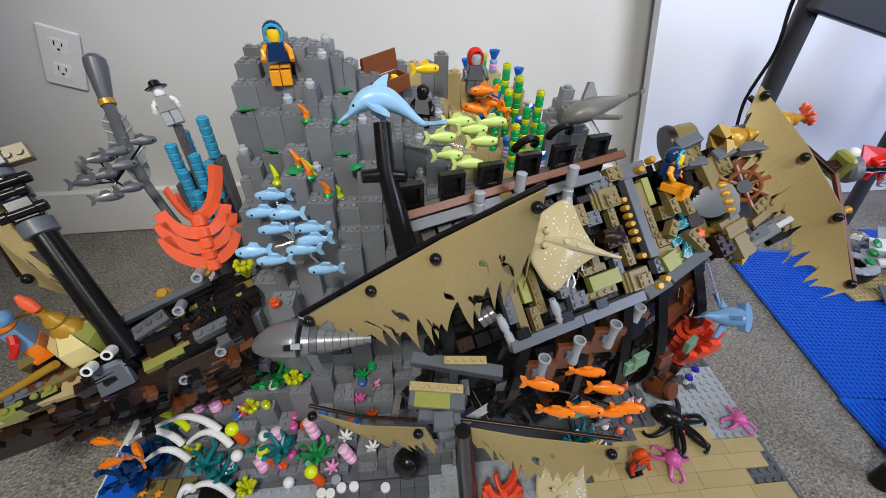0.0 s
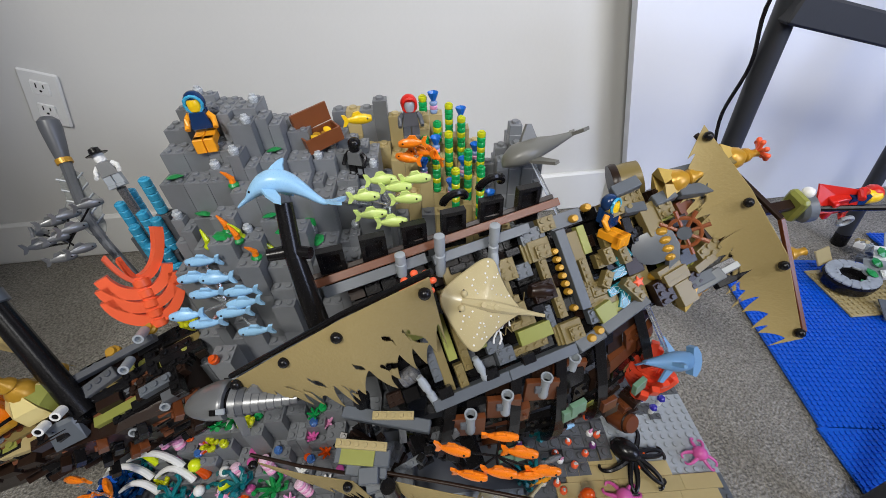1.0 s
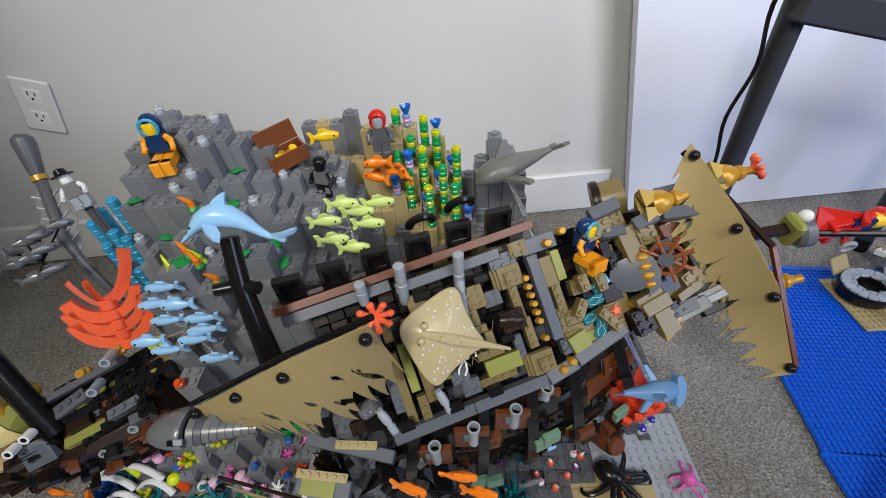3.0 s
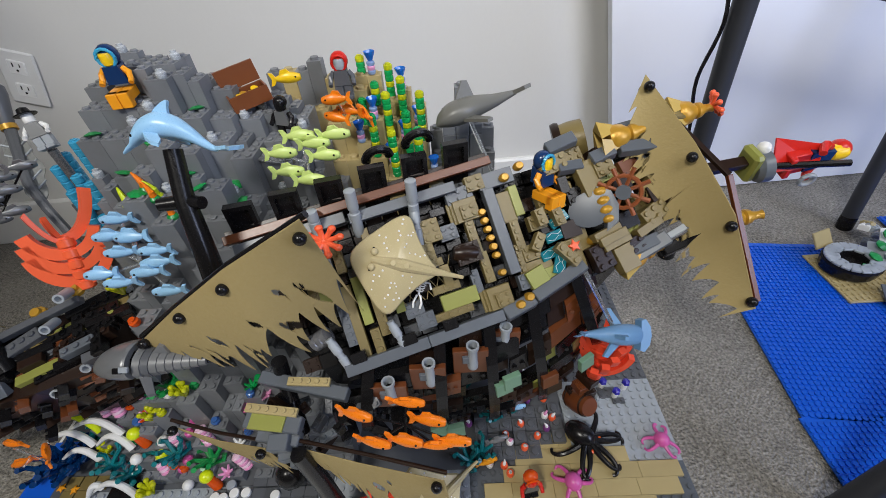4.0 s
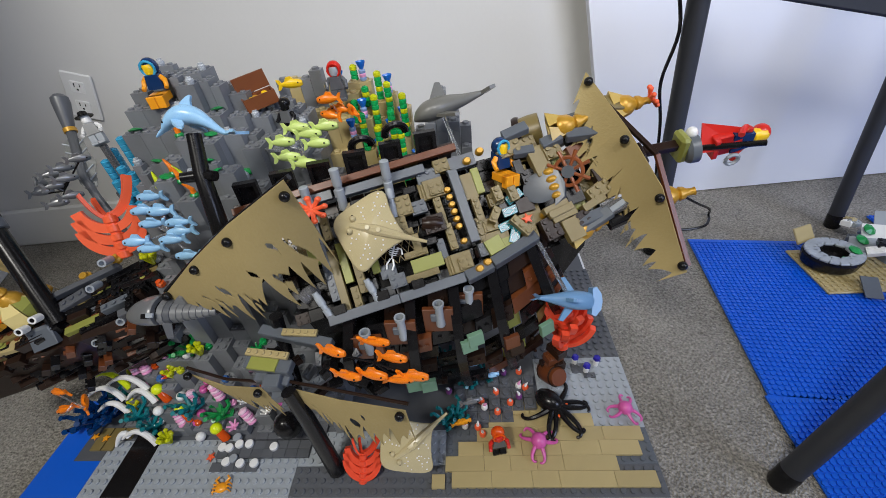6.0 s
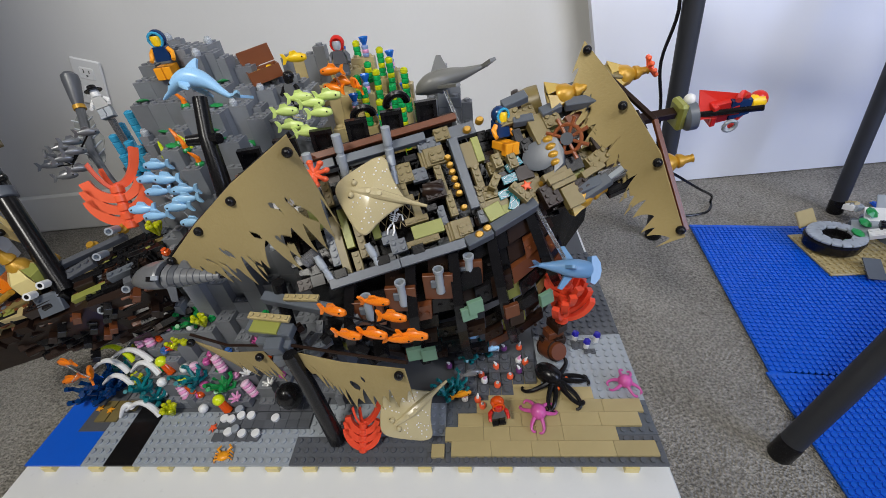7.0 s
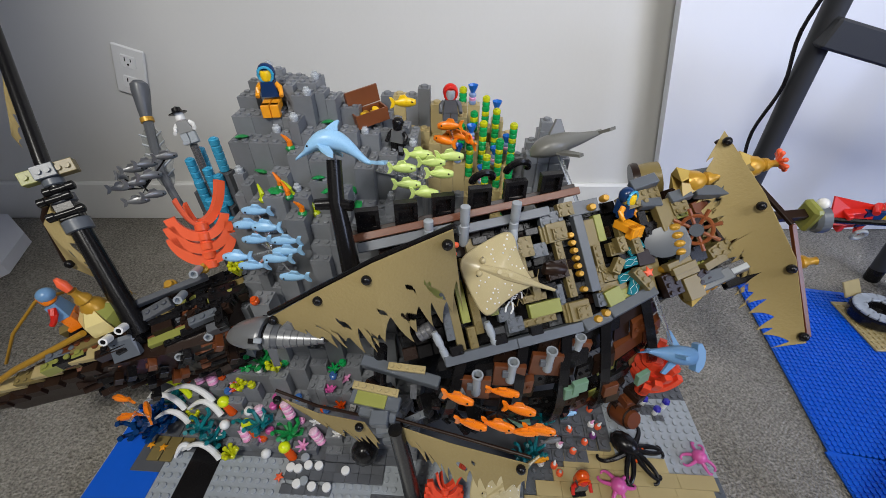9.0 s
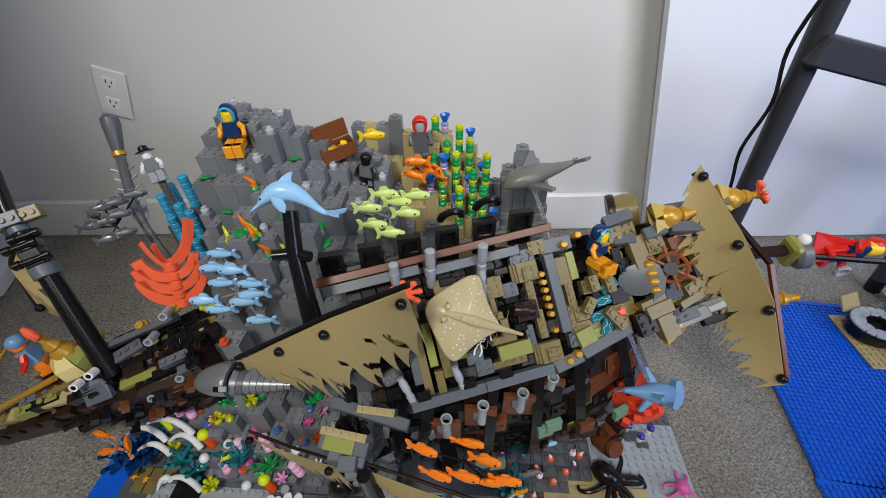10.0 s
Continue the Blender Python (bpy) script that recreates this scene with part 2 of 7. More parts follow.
WALL = pose(0, 0.700, 0, 0, 0, 3.6)      # the back wall's face: x along it, -y into the room


def slab(name, x0, y0, z0, x1, y1, z1, mat, label, category, bev=0.002, m=None):
    bm = bmesh.new()
    box(bm, x0, y0, z0, x1, y1, z1, bev=bev)
    return solid(name, bm, mat, m or Matrix(), label, category, kind="structure", lay="flat")


def carpet():
    bm = bmesh.new()
    n, m = 170, 120
    x0, x1, y0, y1 = -1.30, 2.9, -1.9, 0.90
    vs = [[bm.verts.new((x0 + (x1 - x0) * i / n, y0 + (y1 - y0) * j / m, FLOOR + 0.0022 * noise.noise((i * 0.9, j * 0.9, 3)))) for j in range(m + 1)] for i in range(n + 1)]
    for i in range(n):
        for j in range(m):
            bm.faces.new((vs[i][j], vs[i + 1][j], vs[i + 1][j + 1], vs[i][j + 1]))
    solid("floor", bm, CARPET, Matrix(), "mottled grey beige cut pile carpet", "carpet", kind="structure", smooth=True, lay="flat")


carpet()
slab("wall_back", -1.5, 0, -0.1, 3.2, 0.12, 3.0, WALLP, "plain off-white painted back wall", "wall", m=WALL)
# Unseen walls, kept darker than the back wall so they bounce less light.
slab("wall_left", -1.42, -2.0, -0.1, -1.30, 0.60, 3.0, ROOMP, "unseen left side wall, dark taupe to cut bounced light", "wall")
slab("wall_right", 2.9, -2.0, -0.1, 3.02, 0.86, 3.0, ROOMP, "unseen right side wall, dark taupe to cut bounced light", "wall")
slab("wall_front", -1.28, -2.02, -0.1, 2.88, -1.90, 3.0, ROOMP, "unseen wall behind the camera, dark taupe to cut bounced light", "wall")
slab("ceiling", -1.5, -2.1, 3.001, 3.2, 1.1, 3.1, WALLP, "plain white ceiling", "ceiling")
slab("baseboard", -1.297, -0.016, FLOOR, 0.522, -0.001, 0.072, TRIM, "white painted baseboard along the wall", "baseboard", 0.004, WALL)
slab("baseboard_left", -1.297, -1.88, FLOOR, -1.283, 0.58, 0.072, TRIM, "white painted baseboard on the side wall", "baseboard", 0.004)
bm = bmesh.new()
ring_solid(bm, [[V((0, y, 0)), V((1.60, y, 0)), V((1.60, y, 1.30)), V((-0.29, y, 1.30))] for y in (0.0, 0.020)])
solid("white_board", bm, BOARD, WALL @ pose(0.562, -0.055, FLOOR + 0.004), "large white board standing against the wall", "board", kind="structure", lay="flat")

# white foot plate in the corner; unseen desk top and legs added to shade the wall's end
desk = thing("white_desk", pose(0, 0, 0), "white flat foot plate in the corner under an unseen top added for shade", "desk", lay="flat")
bm = bmesh.new()
box(bm, -1.275, -0.50, 1.000, -0.440, 0.595, 1.035, bev=0.003)
part("desktop", bm, BOARD, desk)
for y in (-0.44, 0.36):
    bm = bmesh.new()
    box(bm, -1.235, y, FLOOR + 0.030, -1.195, y + 0.10, 1.000, bev=0.003)
    part("leg", bm, BOARD, desk)
bm = bmesh.new()
ring_solid(bm, [[V((-1.272, 0.60, z)), V((-0.985, 0.60, z)), V((-0.884, 0.533, z)), V((-0.842, 0.43, z)), V((-0.90, 0.30, z)), V((-1.272, 0.30, z))] for z in (FLOOR + 0.003, FLOOR + 0.030)])
part("foot_plate", bm, BOARD, desk)


def outlet():
    t = thing("power_outlet", WALL @ pose(-0.562, -0.002, 0.318, 90, 18, 0) @ Matrix.Scale(0.84, 4), "white plastic wall outlet plate with an earthed socket", "outlet", lay="flat")
    bm = bmesh.new()
    box(bm, -0.035, -0.057, -0.001, 0.035, 0.057, 0.006, bev=0.003)
    part("cover_plate", bm, TRIM, t)
    for z in (-0.024, 0.024):
        bm = bmesh.new()
        box(bm, -0.016, z - 0.014, 0.0055, 0.016, z + 0.014, 0.008, bev=0.002)
        so = part("socket", bm, WHITE, t)
        bm = bmesh.new()
        box(bm, -0.0072, z + 0.000, 0.0078, -0.0052, z + 0.009, 0.0084)
        box(bm, 0.0052, z + 0.001, 0.0078, 0.0070, z + 0.008, 0.0084)
        lathe(bm, [(0.0024, 0.0078), (0.0024, 0.0084)], 8, Matrix.Translation((0, z - 0.006, 0)))
        part("slots", bm, BLACK, so)


outlet()

# white low table top and its cream feet under the display
bm = bmesh.new()
box(bm, -0.372, -0.42, FLOOR + 0.0085, 0.455, 0.535, -0.0150, bev=0.002)
table = thing("low_table", pose(0, 0, 0), "low white laminate table under the display base", "table", lay="flat")
part("tabletop", bm, PAINT_T, table)
bm = bmesh.new()
box(bm, -0.366, -0.414, FLOOR + 0.001, 0.449, 0.529, FLOOR + 0.0083, bev=0.001)
part("apron", bm, PAINT_T, table)


def leg(name, p0, p1, r, foot=True):
    t = thing(name, Matrix.Translation(p0), "charcoal round steel table leg with a rubber foot", "table leg", "table legs", lay="flat")
    d = V(p1) - V(p0)
    bm = bmesh.new()
    rod(bm, d.normalized() * 0.02, d, r, n=20)
    part("tube", bm, TUBE, t, smooth=True)
    bm = bmesh.new()
    q = axis_frame((0, 0, 0), d) @ pose(0, 0, 0, 0, 90, 0)
    lathe(bm, [(r * 0.9, 0), (r * 1.06, 0.004), (r * 1.06, 0.026), (r * 0.98, 0.030)], 20, q)
    part("rubber_foot", bm, BLACK, t, smooth=True)
    return t


leg("table_leg", (0.602, 0.478, FLOOR), (0.554, 0.471, 0.52), 0.0145)
leg("table_leg", (0.588, 0.038, FLOOR), (0.820, 0.150, 0.80), 0.0122)
leg("table_leg", (0.980, 0.530, FLOOR), (0.962, 0.610, 0.60), 0.0130)
bm = bmesh.new()
box(bm, 0, -0.016, -0.018, 0.70, 0.016, 0.018, axis_frame((0.552, 0.462, 0.452), (0.90, 0.46, 0.375)), bev=0.003)
solid("crossbar", bm, TUBE, Matrix(), "charcoal steel crossbar of the table frame", "crossbar", lay="flat")
bm = bmesh.new()
tube(bm, eased([(0.540, 0.466, 0.52), (0.528, 0.466, 0.45), (0.548, 0.474, 0.38), (0.540, 0.476, 0.31), (0.556, 0.480, 0.245), (0.572, 0.488, 0.165), (0.586, 0.494, 0.126), (0.640, 0.512, 0.085), (0.700, 0.540, 0.040), (0.752, 0.575, 0.0),
               (0.764, 0.590, FLOOR + 0.006), (0.757, 0.572, FLOOR + 0.005), (0.735, 0.548, FLOOR + 0.005), (0.690, 0.540, FLOOR + 0.005), (0.62, 0.548, FLOOR + 0.005)]), 0.0026, 8)
solid("power_cable", bm, BLACK, Matrix(), "thin black power cable hanging down a table leg", "cable", smooth=True, lay="flat")


# ---------------------------------------------------------------- blue baseplates on the carpet
RS = 0.0112   # stud pitch of base, rock and baseplates


def baseplate(x0, y0, nx, ny, label, rz=0, dz=0):
    """A thin studded baseplate from its near left corner."""
    t = thing("baseplate", pose(x0, y0, FLOOR + 0.003 + dz, 0, 0, rz), label, "baseplate", "blue baseplates on the carpet", lay="flat")
    bm = bmesh.new()
    box(bm, 0, 0, 0, nx * RS, ny * RS, 0.0030, bev=0.0004)
    part("plate", bm, BLUE, t)
    verts, faces = [], []
    p = RS / 1.4
    for i in range(int(nx * 1.4)):
        for j in range(int(ny * 1.4)):
            b = len(verts)
            cx, cy = (i + 0.5) * p, (j + 0.5) * p
            for z in (0.0029, 0.0054):
                verts += [(cx + 0.0034 * math.cos(k * 1.0472), cy + 0.0034 * math.sin(k * 1.0472), z) for k in range(6)]
            faces += [tuple(b + 6 + k for k in range(6))] + [(b + k, b + (k + 1) % 6, b + 6 + (k + 1) % 6, b + 6 + k) for k in range(6)]
    me = bpy.data.meshes.new("studs")
    me.from_pydata(verts, [], faces)
    me.materials.append(BLUE)
    tagged(part("studs", me, BLUE, t), kind="stuff")


baseplate(0.640, 0.150, 32, 32, "bright blue studded baseplate on the carpet", -7.0)
baseplate(0.626, -0.208, 32, 32, "bright blue studded baseplate with a glossy sheen", -1.5)
baseplate(1.007, 0.108, 32, 40, "bright blue studded baseplate under a small toy island", -7.0, 0.0006)
baseplate(0.990, -0.250, 32, 31, "bright blue studded baseplate beyond the table leg", -1.5)


# ---------------------------------------------------------------- display base
BX0, BX1, BY0, BY1 = -0.358, 0.450, 0.014, 0.560


def gy(y):
    return BY0 + (y - BY0) * 1.13


def plate_field(name, x0, y0, nx, ny, z, mat, label, studs=True, lean=0):
    """A flat plate with joined studs."""
    y0, dy = gy(y0), ny * S * 1.13
    t = thing(name, pose(x0, y0, z), label, "plate", "plates of the display base", lay="flat")
    bm = bmesh.new()
    box(bm, 0.0001, 0.0001, -PH, nx * S - 0.0001, dy - 0.0001, 0, bev=0.0003)
    part("slab", bm, mat, t)
    if studs:
        bm = bmesh.new()
        mx, my = max(1, round(nx * S / RS)), max(1, round(dy / RS))
        for i in range(mx):
            for j in range(my):
                stud(bm, (i + 0.5) * nx * S / mx, (j + 0.5) * dy / my, 0, 0.3 * RS, 0.0022, 8)
        tagged(part("studs", bm, mat, t), kind="stuff")
    return t


bm = bmesh.new()
box(bm, BX0 + 0.004, BY0 + 0.006, -0.0145, BX1 - 0.004, BY1, -PH - 0.0002)
solid("base_frame", bm, DGREY, Matrix(), "dark grey brick frame under the display plates", "frame", lay="flat")
for k in range(16):
    bm = bmesh.new()
    box(bm, 0, 0, 0, 2 * S, 2 * S, BH, bev=0.0003)
    solid("foot_brick", bm, LYELLOW, (-0.318 + 6 * S * k - (0.0 if k else 0.02), BY0 - 0.0015, -0.0148), "pale yellow brick foot under the display base", "brick", "pale yellow feet", lay="flat")
plate_field("blue_plate", -0.358, BY0, 10, 15, 0, BLUE, "smooth blue tiled corner of the base", False)
plate_field("grey_tile", -0.318, BY0 + 5 * S, 5, 10, 0.0005, DGREY, "dark grey tile patch beside the blue corner", False)
plate_field("light_grey_plate", -0.278, BY0, 4, 8, 0, LGREY, "light grey studded plate", True)
plate_field("black_tile", -0.246, BY0, 5, 9, 0, BLACK, "glossy black tile strip between grey plates", False)
plate_field("light_grey_plate", -0.206, BY0, 26, 8, 0, LGREY, "light grey studded plate with a scuffed surface", True)
plate_field("light_grey_plate", 0.002, BY0 + 4 * S, 24, 5, 0, LGREY, "light grey studded plate behind a dark strip", True)
plate_field("dark_grey_plate", 0.002, BY0, 56, 4, 0, DGREY, "dark grey studded plate along the front edge", True)
plate_field("dark_grey_plate", 0.194, BY0 + 4 * S, 32, 5, 0, GREY, "grey studded plate below tan tiles", True)
plate_field("light_grey_plate", 0.322, BY0 + 9 * S, 16, 12, 0, LGREY, "light grey studded plate beside the octopus", True)
plate_field("dark_grey_plate", 0.394, BY0 + 21 * S, 7, 22, 0, DGREY, "dark grey studded side strip of the base", True)
plate_field("dark_grey_plate", 0.322, BY0 + 21 * S, 9, 22, 0, DGREY, "dark grey plate below the stern", True)
plate_field("dark_grey_plate", -0.278, BY0 + 8 * S, 75, 30, -0.0006, DGREY, "large dark grey plate under the reef", False)
plate_field("dark_grey_plate", -0.338, BY0 + 15 * S, 7, 40, 0, DGREY, "dark grey plate behind the blue corner", False)

random.seed(4)
sand = thing("sand_path", pose(0, 0, 0), "path of smooth tan tiles on the base corner", "tiles", lay="flat")
for row, (y, x0, x1) in enumerate(((1, 25, 55), (3, 24, 55), (5, 26, 54), (7, 29, 55), (9, 31, 48), (11, 32, 40))):
    x = x0
    while x < x1:
        n = min(random.choice((4, 6, 6, 8)), x1 - x)
        if not (row in (1, 3) and x in (26, 50)):
            brick(sand, 0.002 + (x + n / 2) * S, gy(BY0 + (y + 1) * S), 0.0002, n, 2.26, PH + 0.0012, TAN, studs=False, name="tile")
        x += n
brick(sand, 0.002 + 23 * S, BY0 + 2 * S, 0.0002, 2, 2, PH + 0.0012, TAN, studs=False, name="tile")
tile = thing("tan_tiles", pose(-0.287, 0.088, 0), "small tan tiles below two starfish", "tiles", lay="flat")
for i, (dx, dy) in enumerate(((-1, -1), (1.2, -1), (-1, 1), (1.2, 1), (3.4, 1))):
    brick(tile, dx * S, dy * S, 0.0002, 2, 2, PH, DTAN, studs=False, name="tile")
slate = thing("slate_tiles", pose(0, 0, 0), "dark slate tiles scattered with white round pieces", "tiles", lay="flat")
for x0, y0, nx, ny, up in ((-0.113, 0.043, 4, 1, 0), (-0.113, 0.060, 4, 2, 0), (-0.050, 0.060, 4, 2, 0), (-0.066, 0.084, 6, 2, 0), (-0.040, 0.104, 6, 2, 1)):
    for i in range(nx):
        for j in range(ny):
            brick(slate, x0 + (i + 0.5) * 2 * RS * 0.72, y0 + (j + 0.5) * 2 * RS * 0.50, 0.0002 + 0.0032 * up, 2, 1.4, PH + 0.0012, DGREY, studs=False, name="tile")


# ---------------------------------------------------------------- rock built of bricks
CTRL = [stood(*p) for p in (
    (-0.16, 0.24, 0.17), (-0.2, 0.24, 0.13), (-0.05, 0.24, 0.18), (0, 0.24, 0.16), (0.04, 0.24, 0.13), (0.1, 0.39, 0.185), (0.16, 0.4, 0.16), (0.22, 0.42, 0.15),
    (0.15, 0.33, 0.06), (0.25, 0.36, 0.06), (-0.068, 0.412, 0.34), (-0.095, 0.415, 0.338), (-0.12, 0.425, 0.332), (-0.064, 0.4, 0.322), (-0.145, 0.393, 0.322), (-0.14, 0.376, 0.314),
    (-0.15, 0.36, 0.309), (-0.112, 0.384, 0.32), (-0.102, 0.356, 0.315), (-0.125, 0.35, 0.305), (-0.107, 0.336, 0.298), (-0.097, 0.313, 0.275), (-0.135, 0.318, 0.27), (-0.119, 0.294, 0.254),
    (-0.145, 0.29, 0.245), (-0.08, 0.276, 0.246), (-0.063, 0.264, 0.234), (-0.11, 0.272, 0.24), (-0.095, 0.248, 0.196), (-0.13, 0.252, 0.198), (-0.121, 0.215, 0.184), (-0.07, 0.235, 0.19),
    (-0.172, 0.355, 0.235), (-0.185, 0.385, 0.262), (-0.18, 0.31, 0.19), (-0.19, 0.41, 0.25), (-0.21, 0.4, 0.22), (-0.045, 0.41, 0.306), (-0.03, 0.42, 0.292), (-0.01, 0.42, 0.284),
    (0.015, 0.405, 0.276), (-0.05, 0.372, 0.298), (-0.03, 0.352, 0.276), (-0.055, 0.33, 0.278), (-0.03, 0.315, 0.256), (0, 0.36, 0.268), (0, 0.318, 0.25), (0, 0.285, 0.24),
    (0.03, 0.34, 0.25), (0.045, 0.32, 0.24), (-0.04, 0.285, 0.246), (-0.02, 0.262, 0.222), (0.02, 0.27, 0.225), (0.045, 0.28, 0.22),
)]
# the reef's slope in front: depth and height, lower towards both ends
for x, k in ((-0.285, 0.35), (-0.25, 0.55), (-0.215, 0.85), (-0.18, 1.0), (-0.145, 1.0), (-0.11, 1.0), (-0.075, 0.95), (-0.04, 0.85), (-0.005, 0.75), (0.03, 0.65)):
    CTRL += [V((x, y, z * k)) for y, z in ((0.080, 0.003), (0.094, 0.012), (0.112, 0.032), (0.132, 0.062), (0.152, 0.098), (0.172, 0.134), (0.186, 0.160))]


def rock_height(x, y):
    a = b = 0.0
    for cx, cy, h in CTRL:
        w = 1.0 / ((x - cx) ** 2 + (y - cy) ** 2 + 0.00002) ** 2.4
        a, b = a + w * h, b + w
    return a / b


random.seed(11)
rock = thing("rock_mountain", pose(0, 0, 0), "stepped dark grey rock mountain built of studded bricks", "rock", lay="flat")
TOPS = {}
BLOCKS = {}
HP = 0.016


def column_mesh(h, mat, nx=2, ny=2, s=S):
    """A pile of bricks h high with a studded top and fine joints."""
    key = ("col", round(h, 4), mat.name, nx, ny, s)
    if key not in CACHE:
        bm = bmesh.new()
        a, b = nx * s / 2, ny * s / 2
        z, bh = h, BH * s / S
        for k in range(5):
            lo = max(0.0, z - bh * (4 if k else 3))
            box(bm, -a + 0.0002, -b + 0.0002, lo + 0.0001, a - 0.0002, b - 0.0002, z - 0.0001)
            z = lo
            if z <= 0:
                break
        if z > 0:
            box(bm, -a + 0.0003, -b + 0.0003, 0, a - 0.0003, b - 0.0003, z)
        for i in range(nx):
            for j in range(ny):
                stud(bm, (i - nx / 2 + 0.5) * s, (j - ny / 2 + 0.5) * s, h - 0.0003, 0.3 * s, 0.21 * s, 10)
        CACHE[key] = mesh_of(bm, "rock_column", mat)
    return CACHE[key]


def in_rock(x, y):
    if x < -0.285 or y > 0.345 or y < 0.086:
        return False
    if x > 0.055 or (x < -0.170 and y > 0.235) or (x < -0.215 and y > 0.17):
        return False
    return rock_height(x, y) > 0.012


for i in range(-24, 12):
    for j in range(-1, 26):
        x, y = i * RS + RS / 2, 0.098 + j * RS
        if in_rock(x, y):
            a, b = i // 2, (j + (i // 2) % 2) // 2
            rnd = random.Random(a * 91 + b * 17)
            wide, deep = rnd.random() < 0.90, rnd.random() < 0.80
            cell = random.Random((a if wide else i) * 131 + (b if deep else j) * 29 + wide * 7 + deep * 3)
            cx = (a * 2 + 1) * RS if wide else x
            cy = 0.098 + (b * 2 - (i // 2) % 2 + 0.5) * RS if deep else y
            h = rock_height(cx, cy - 0.3 * RS) + cell.uniform(-0.016, 0.016) * (0.5 if cy > 0.28 else 1.0 if cy > 0.18 else 0.4)
            if abs(x + 0.112) < 0.014 and abs(y - 0.296) < 0.016:
                h = 0.391
            h = max(PH, round(h / 0.0067) * 0.0067)
            TOPS[i, j] = h
            BLOCKS.setdefault((cx, cy, h), []).append((i, j))
for (cx, cy, h), cells in BLOCKS.items():
    nx, ny = len({c[0] for c in cells}), len({c[1] for c in cells})
    if nx * ny == len(cells):
        x, y = sum(c[0] for c in cells) / len(cells) * RS + RS / 2, 0.098 + sum(c[1] for c in cells) / len(cells) * RS
        part("rock_column", column_mesh(h, ROCK, nx, ny, RS), ROCK, rock, m=pose(x, y, 0.0003))
    else:
        for i, j in cells:
            part("rock_column", column_mesh(h, ROCK, 1, 1, RS), ROCK, rock, m=pose(i * RS + RS / 2, 0.098 + j * RS, 0.0003))


def top(x, y):
    """The height of the rock's top at a place."""
    return TOPS.get((math.floor(x / RS), round((y - 0.098) / RS)), 0.0)


# sand-coloured hill with a grey tower behind the wreck
hill = thing("tan_hill", pose(0, 0, 0), "stepped tan brick hill topped by grey bricks", "rock", lay="flat")
random.seed(5)
HTOPS = {}
HX, HY = HP * 0.99, 0.318
for i in range(0, 14):
    for j in range(0, 5):
        x, y = i * HX, HY + j * HP
        back = j / 4
        h = 0.286 + 0.084 * back - 0.50 * max(0, x - 0.100)
        mat = TAN
        if x < 0.012:
            h, mat = 0.275 + 0.10 * back, ROCK
        elif x < 0.062 and j == 4:
            h, mat = 0.388 - abs(x - 0.040) * 0.5, (ROCK if 0.03 < x < 0.05 else TAN)
        elif j < 1:
            h, mat = min(h, 0.270), (TAN if x > 0.10 else ROCK)
        elif x > 0.165:
            mat, h = ROCK, 0.262 - 0.3 * (x - 0.165)
        h = max(0.05, round((h + random.uniform(-0.012, 0.012)) / BH) * BH)
        HTOPS[i, j] = h
        part("rock_column", column_mesh(h, mat, 1, 1, 0.0158), mat, hill, m=pose(x, y, 0.0003))

tower = thing("rock_tower", pose(0.208, 0.385, 0), "small dark grey brick tower in front of the wall", "rock", lay="flat")
for i in range(-2, 3):
    for j in range(-1, 2):
        h = round((0.356 - 0.024 * (abs(i) + 0.7 * abs(j)) ** 1.15 + random.uniform(-0.006, 0.006)) / BH) * BH
        z = 0.0003
        while z < h - 0.004:
            z1 = min(h, z + 0.0380)
            brick(tower, i * HP / 1.975, j * HP / 1.975, z / 1.975, 1, 1, (z1 - z) / 1.975, ROCK, 0, z1 >= h - 0.004, "brick", Matrix.Scale(1.975, 4))
            z = z1


# clear round studs scattered over the rock
random.seed(52)
FROST = plastic("frosted_clear_plastic", (0.62, 0.66, 0.70), 0.25, 0.05, 0.0, clear=0.3)
for i, j in random.sample([c for c in sorted(TOPS) if c[1] > 8], 24):
    bm = bmesh.new()
    lathe(bm, [(0.0042, 0), (0.0046, 0.001), (0.0046, 0.0050), (0.0030, 0.0064), (0.0028, 0.0080)], 12)
    solid("clear_stud", bm, FROST, pose(i * RS + RS / 2, 0.098 + j * RS, TOPS[i, j] + 0.0003), "frosted clear round stud on the rock", "stud", "clear round studs", smooth=True, lay="flat")


# ---------------------------------------------------------------- the wreck
DK = Matrix.Translation((0.0947, 0.1559, 0.1881)) @ Matrix(((0.9069, -0.2277, 0.120), (0.2736, 0.6437, -0.453), (0.0203, 0.4151, 0.768))).to_4x4()


def dk(a, b, c=0.0):
    return DK @ V((a, b, c))


ship = thing("shipwreck", pose(0, 0, 0), "broken toy sailing ship wreck with torn tan sails", "ship", lay="full")


def sbox(name, a0, b0, c0, a1, b1, c1, mat, label="", bev=0.0006, m=None):
    bm = bmesh.new()
    box(bm, a0, b0, c0, a1, b1, c1, bev=bev)
    return part(name, bm, mat, ship, label, m=DK if m is None else m)


def sbrick(a, b, c, na, nb, h, mat, studs=True, rz=0, name="deck_brick"):
    return brick(ship, a, b, c, na, nb, h, mat, rz, studs, name, DK)


def sbeam(name, p0, p1, w, h, mat, label="", up=(0, -0.2, 1), parent=None):
    bm = bmesh.new()
    L = (V(p1) - V(p0)).length
    box(bm, 0, -w / 2, -h / 2, L, w / 2, h / 2, axis_frame(p0, p1, up), bev=min(w, h) * 0.08)
    return part(name, bm, mat, parent or ship, label)


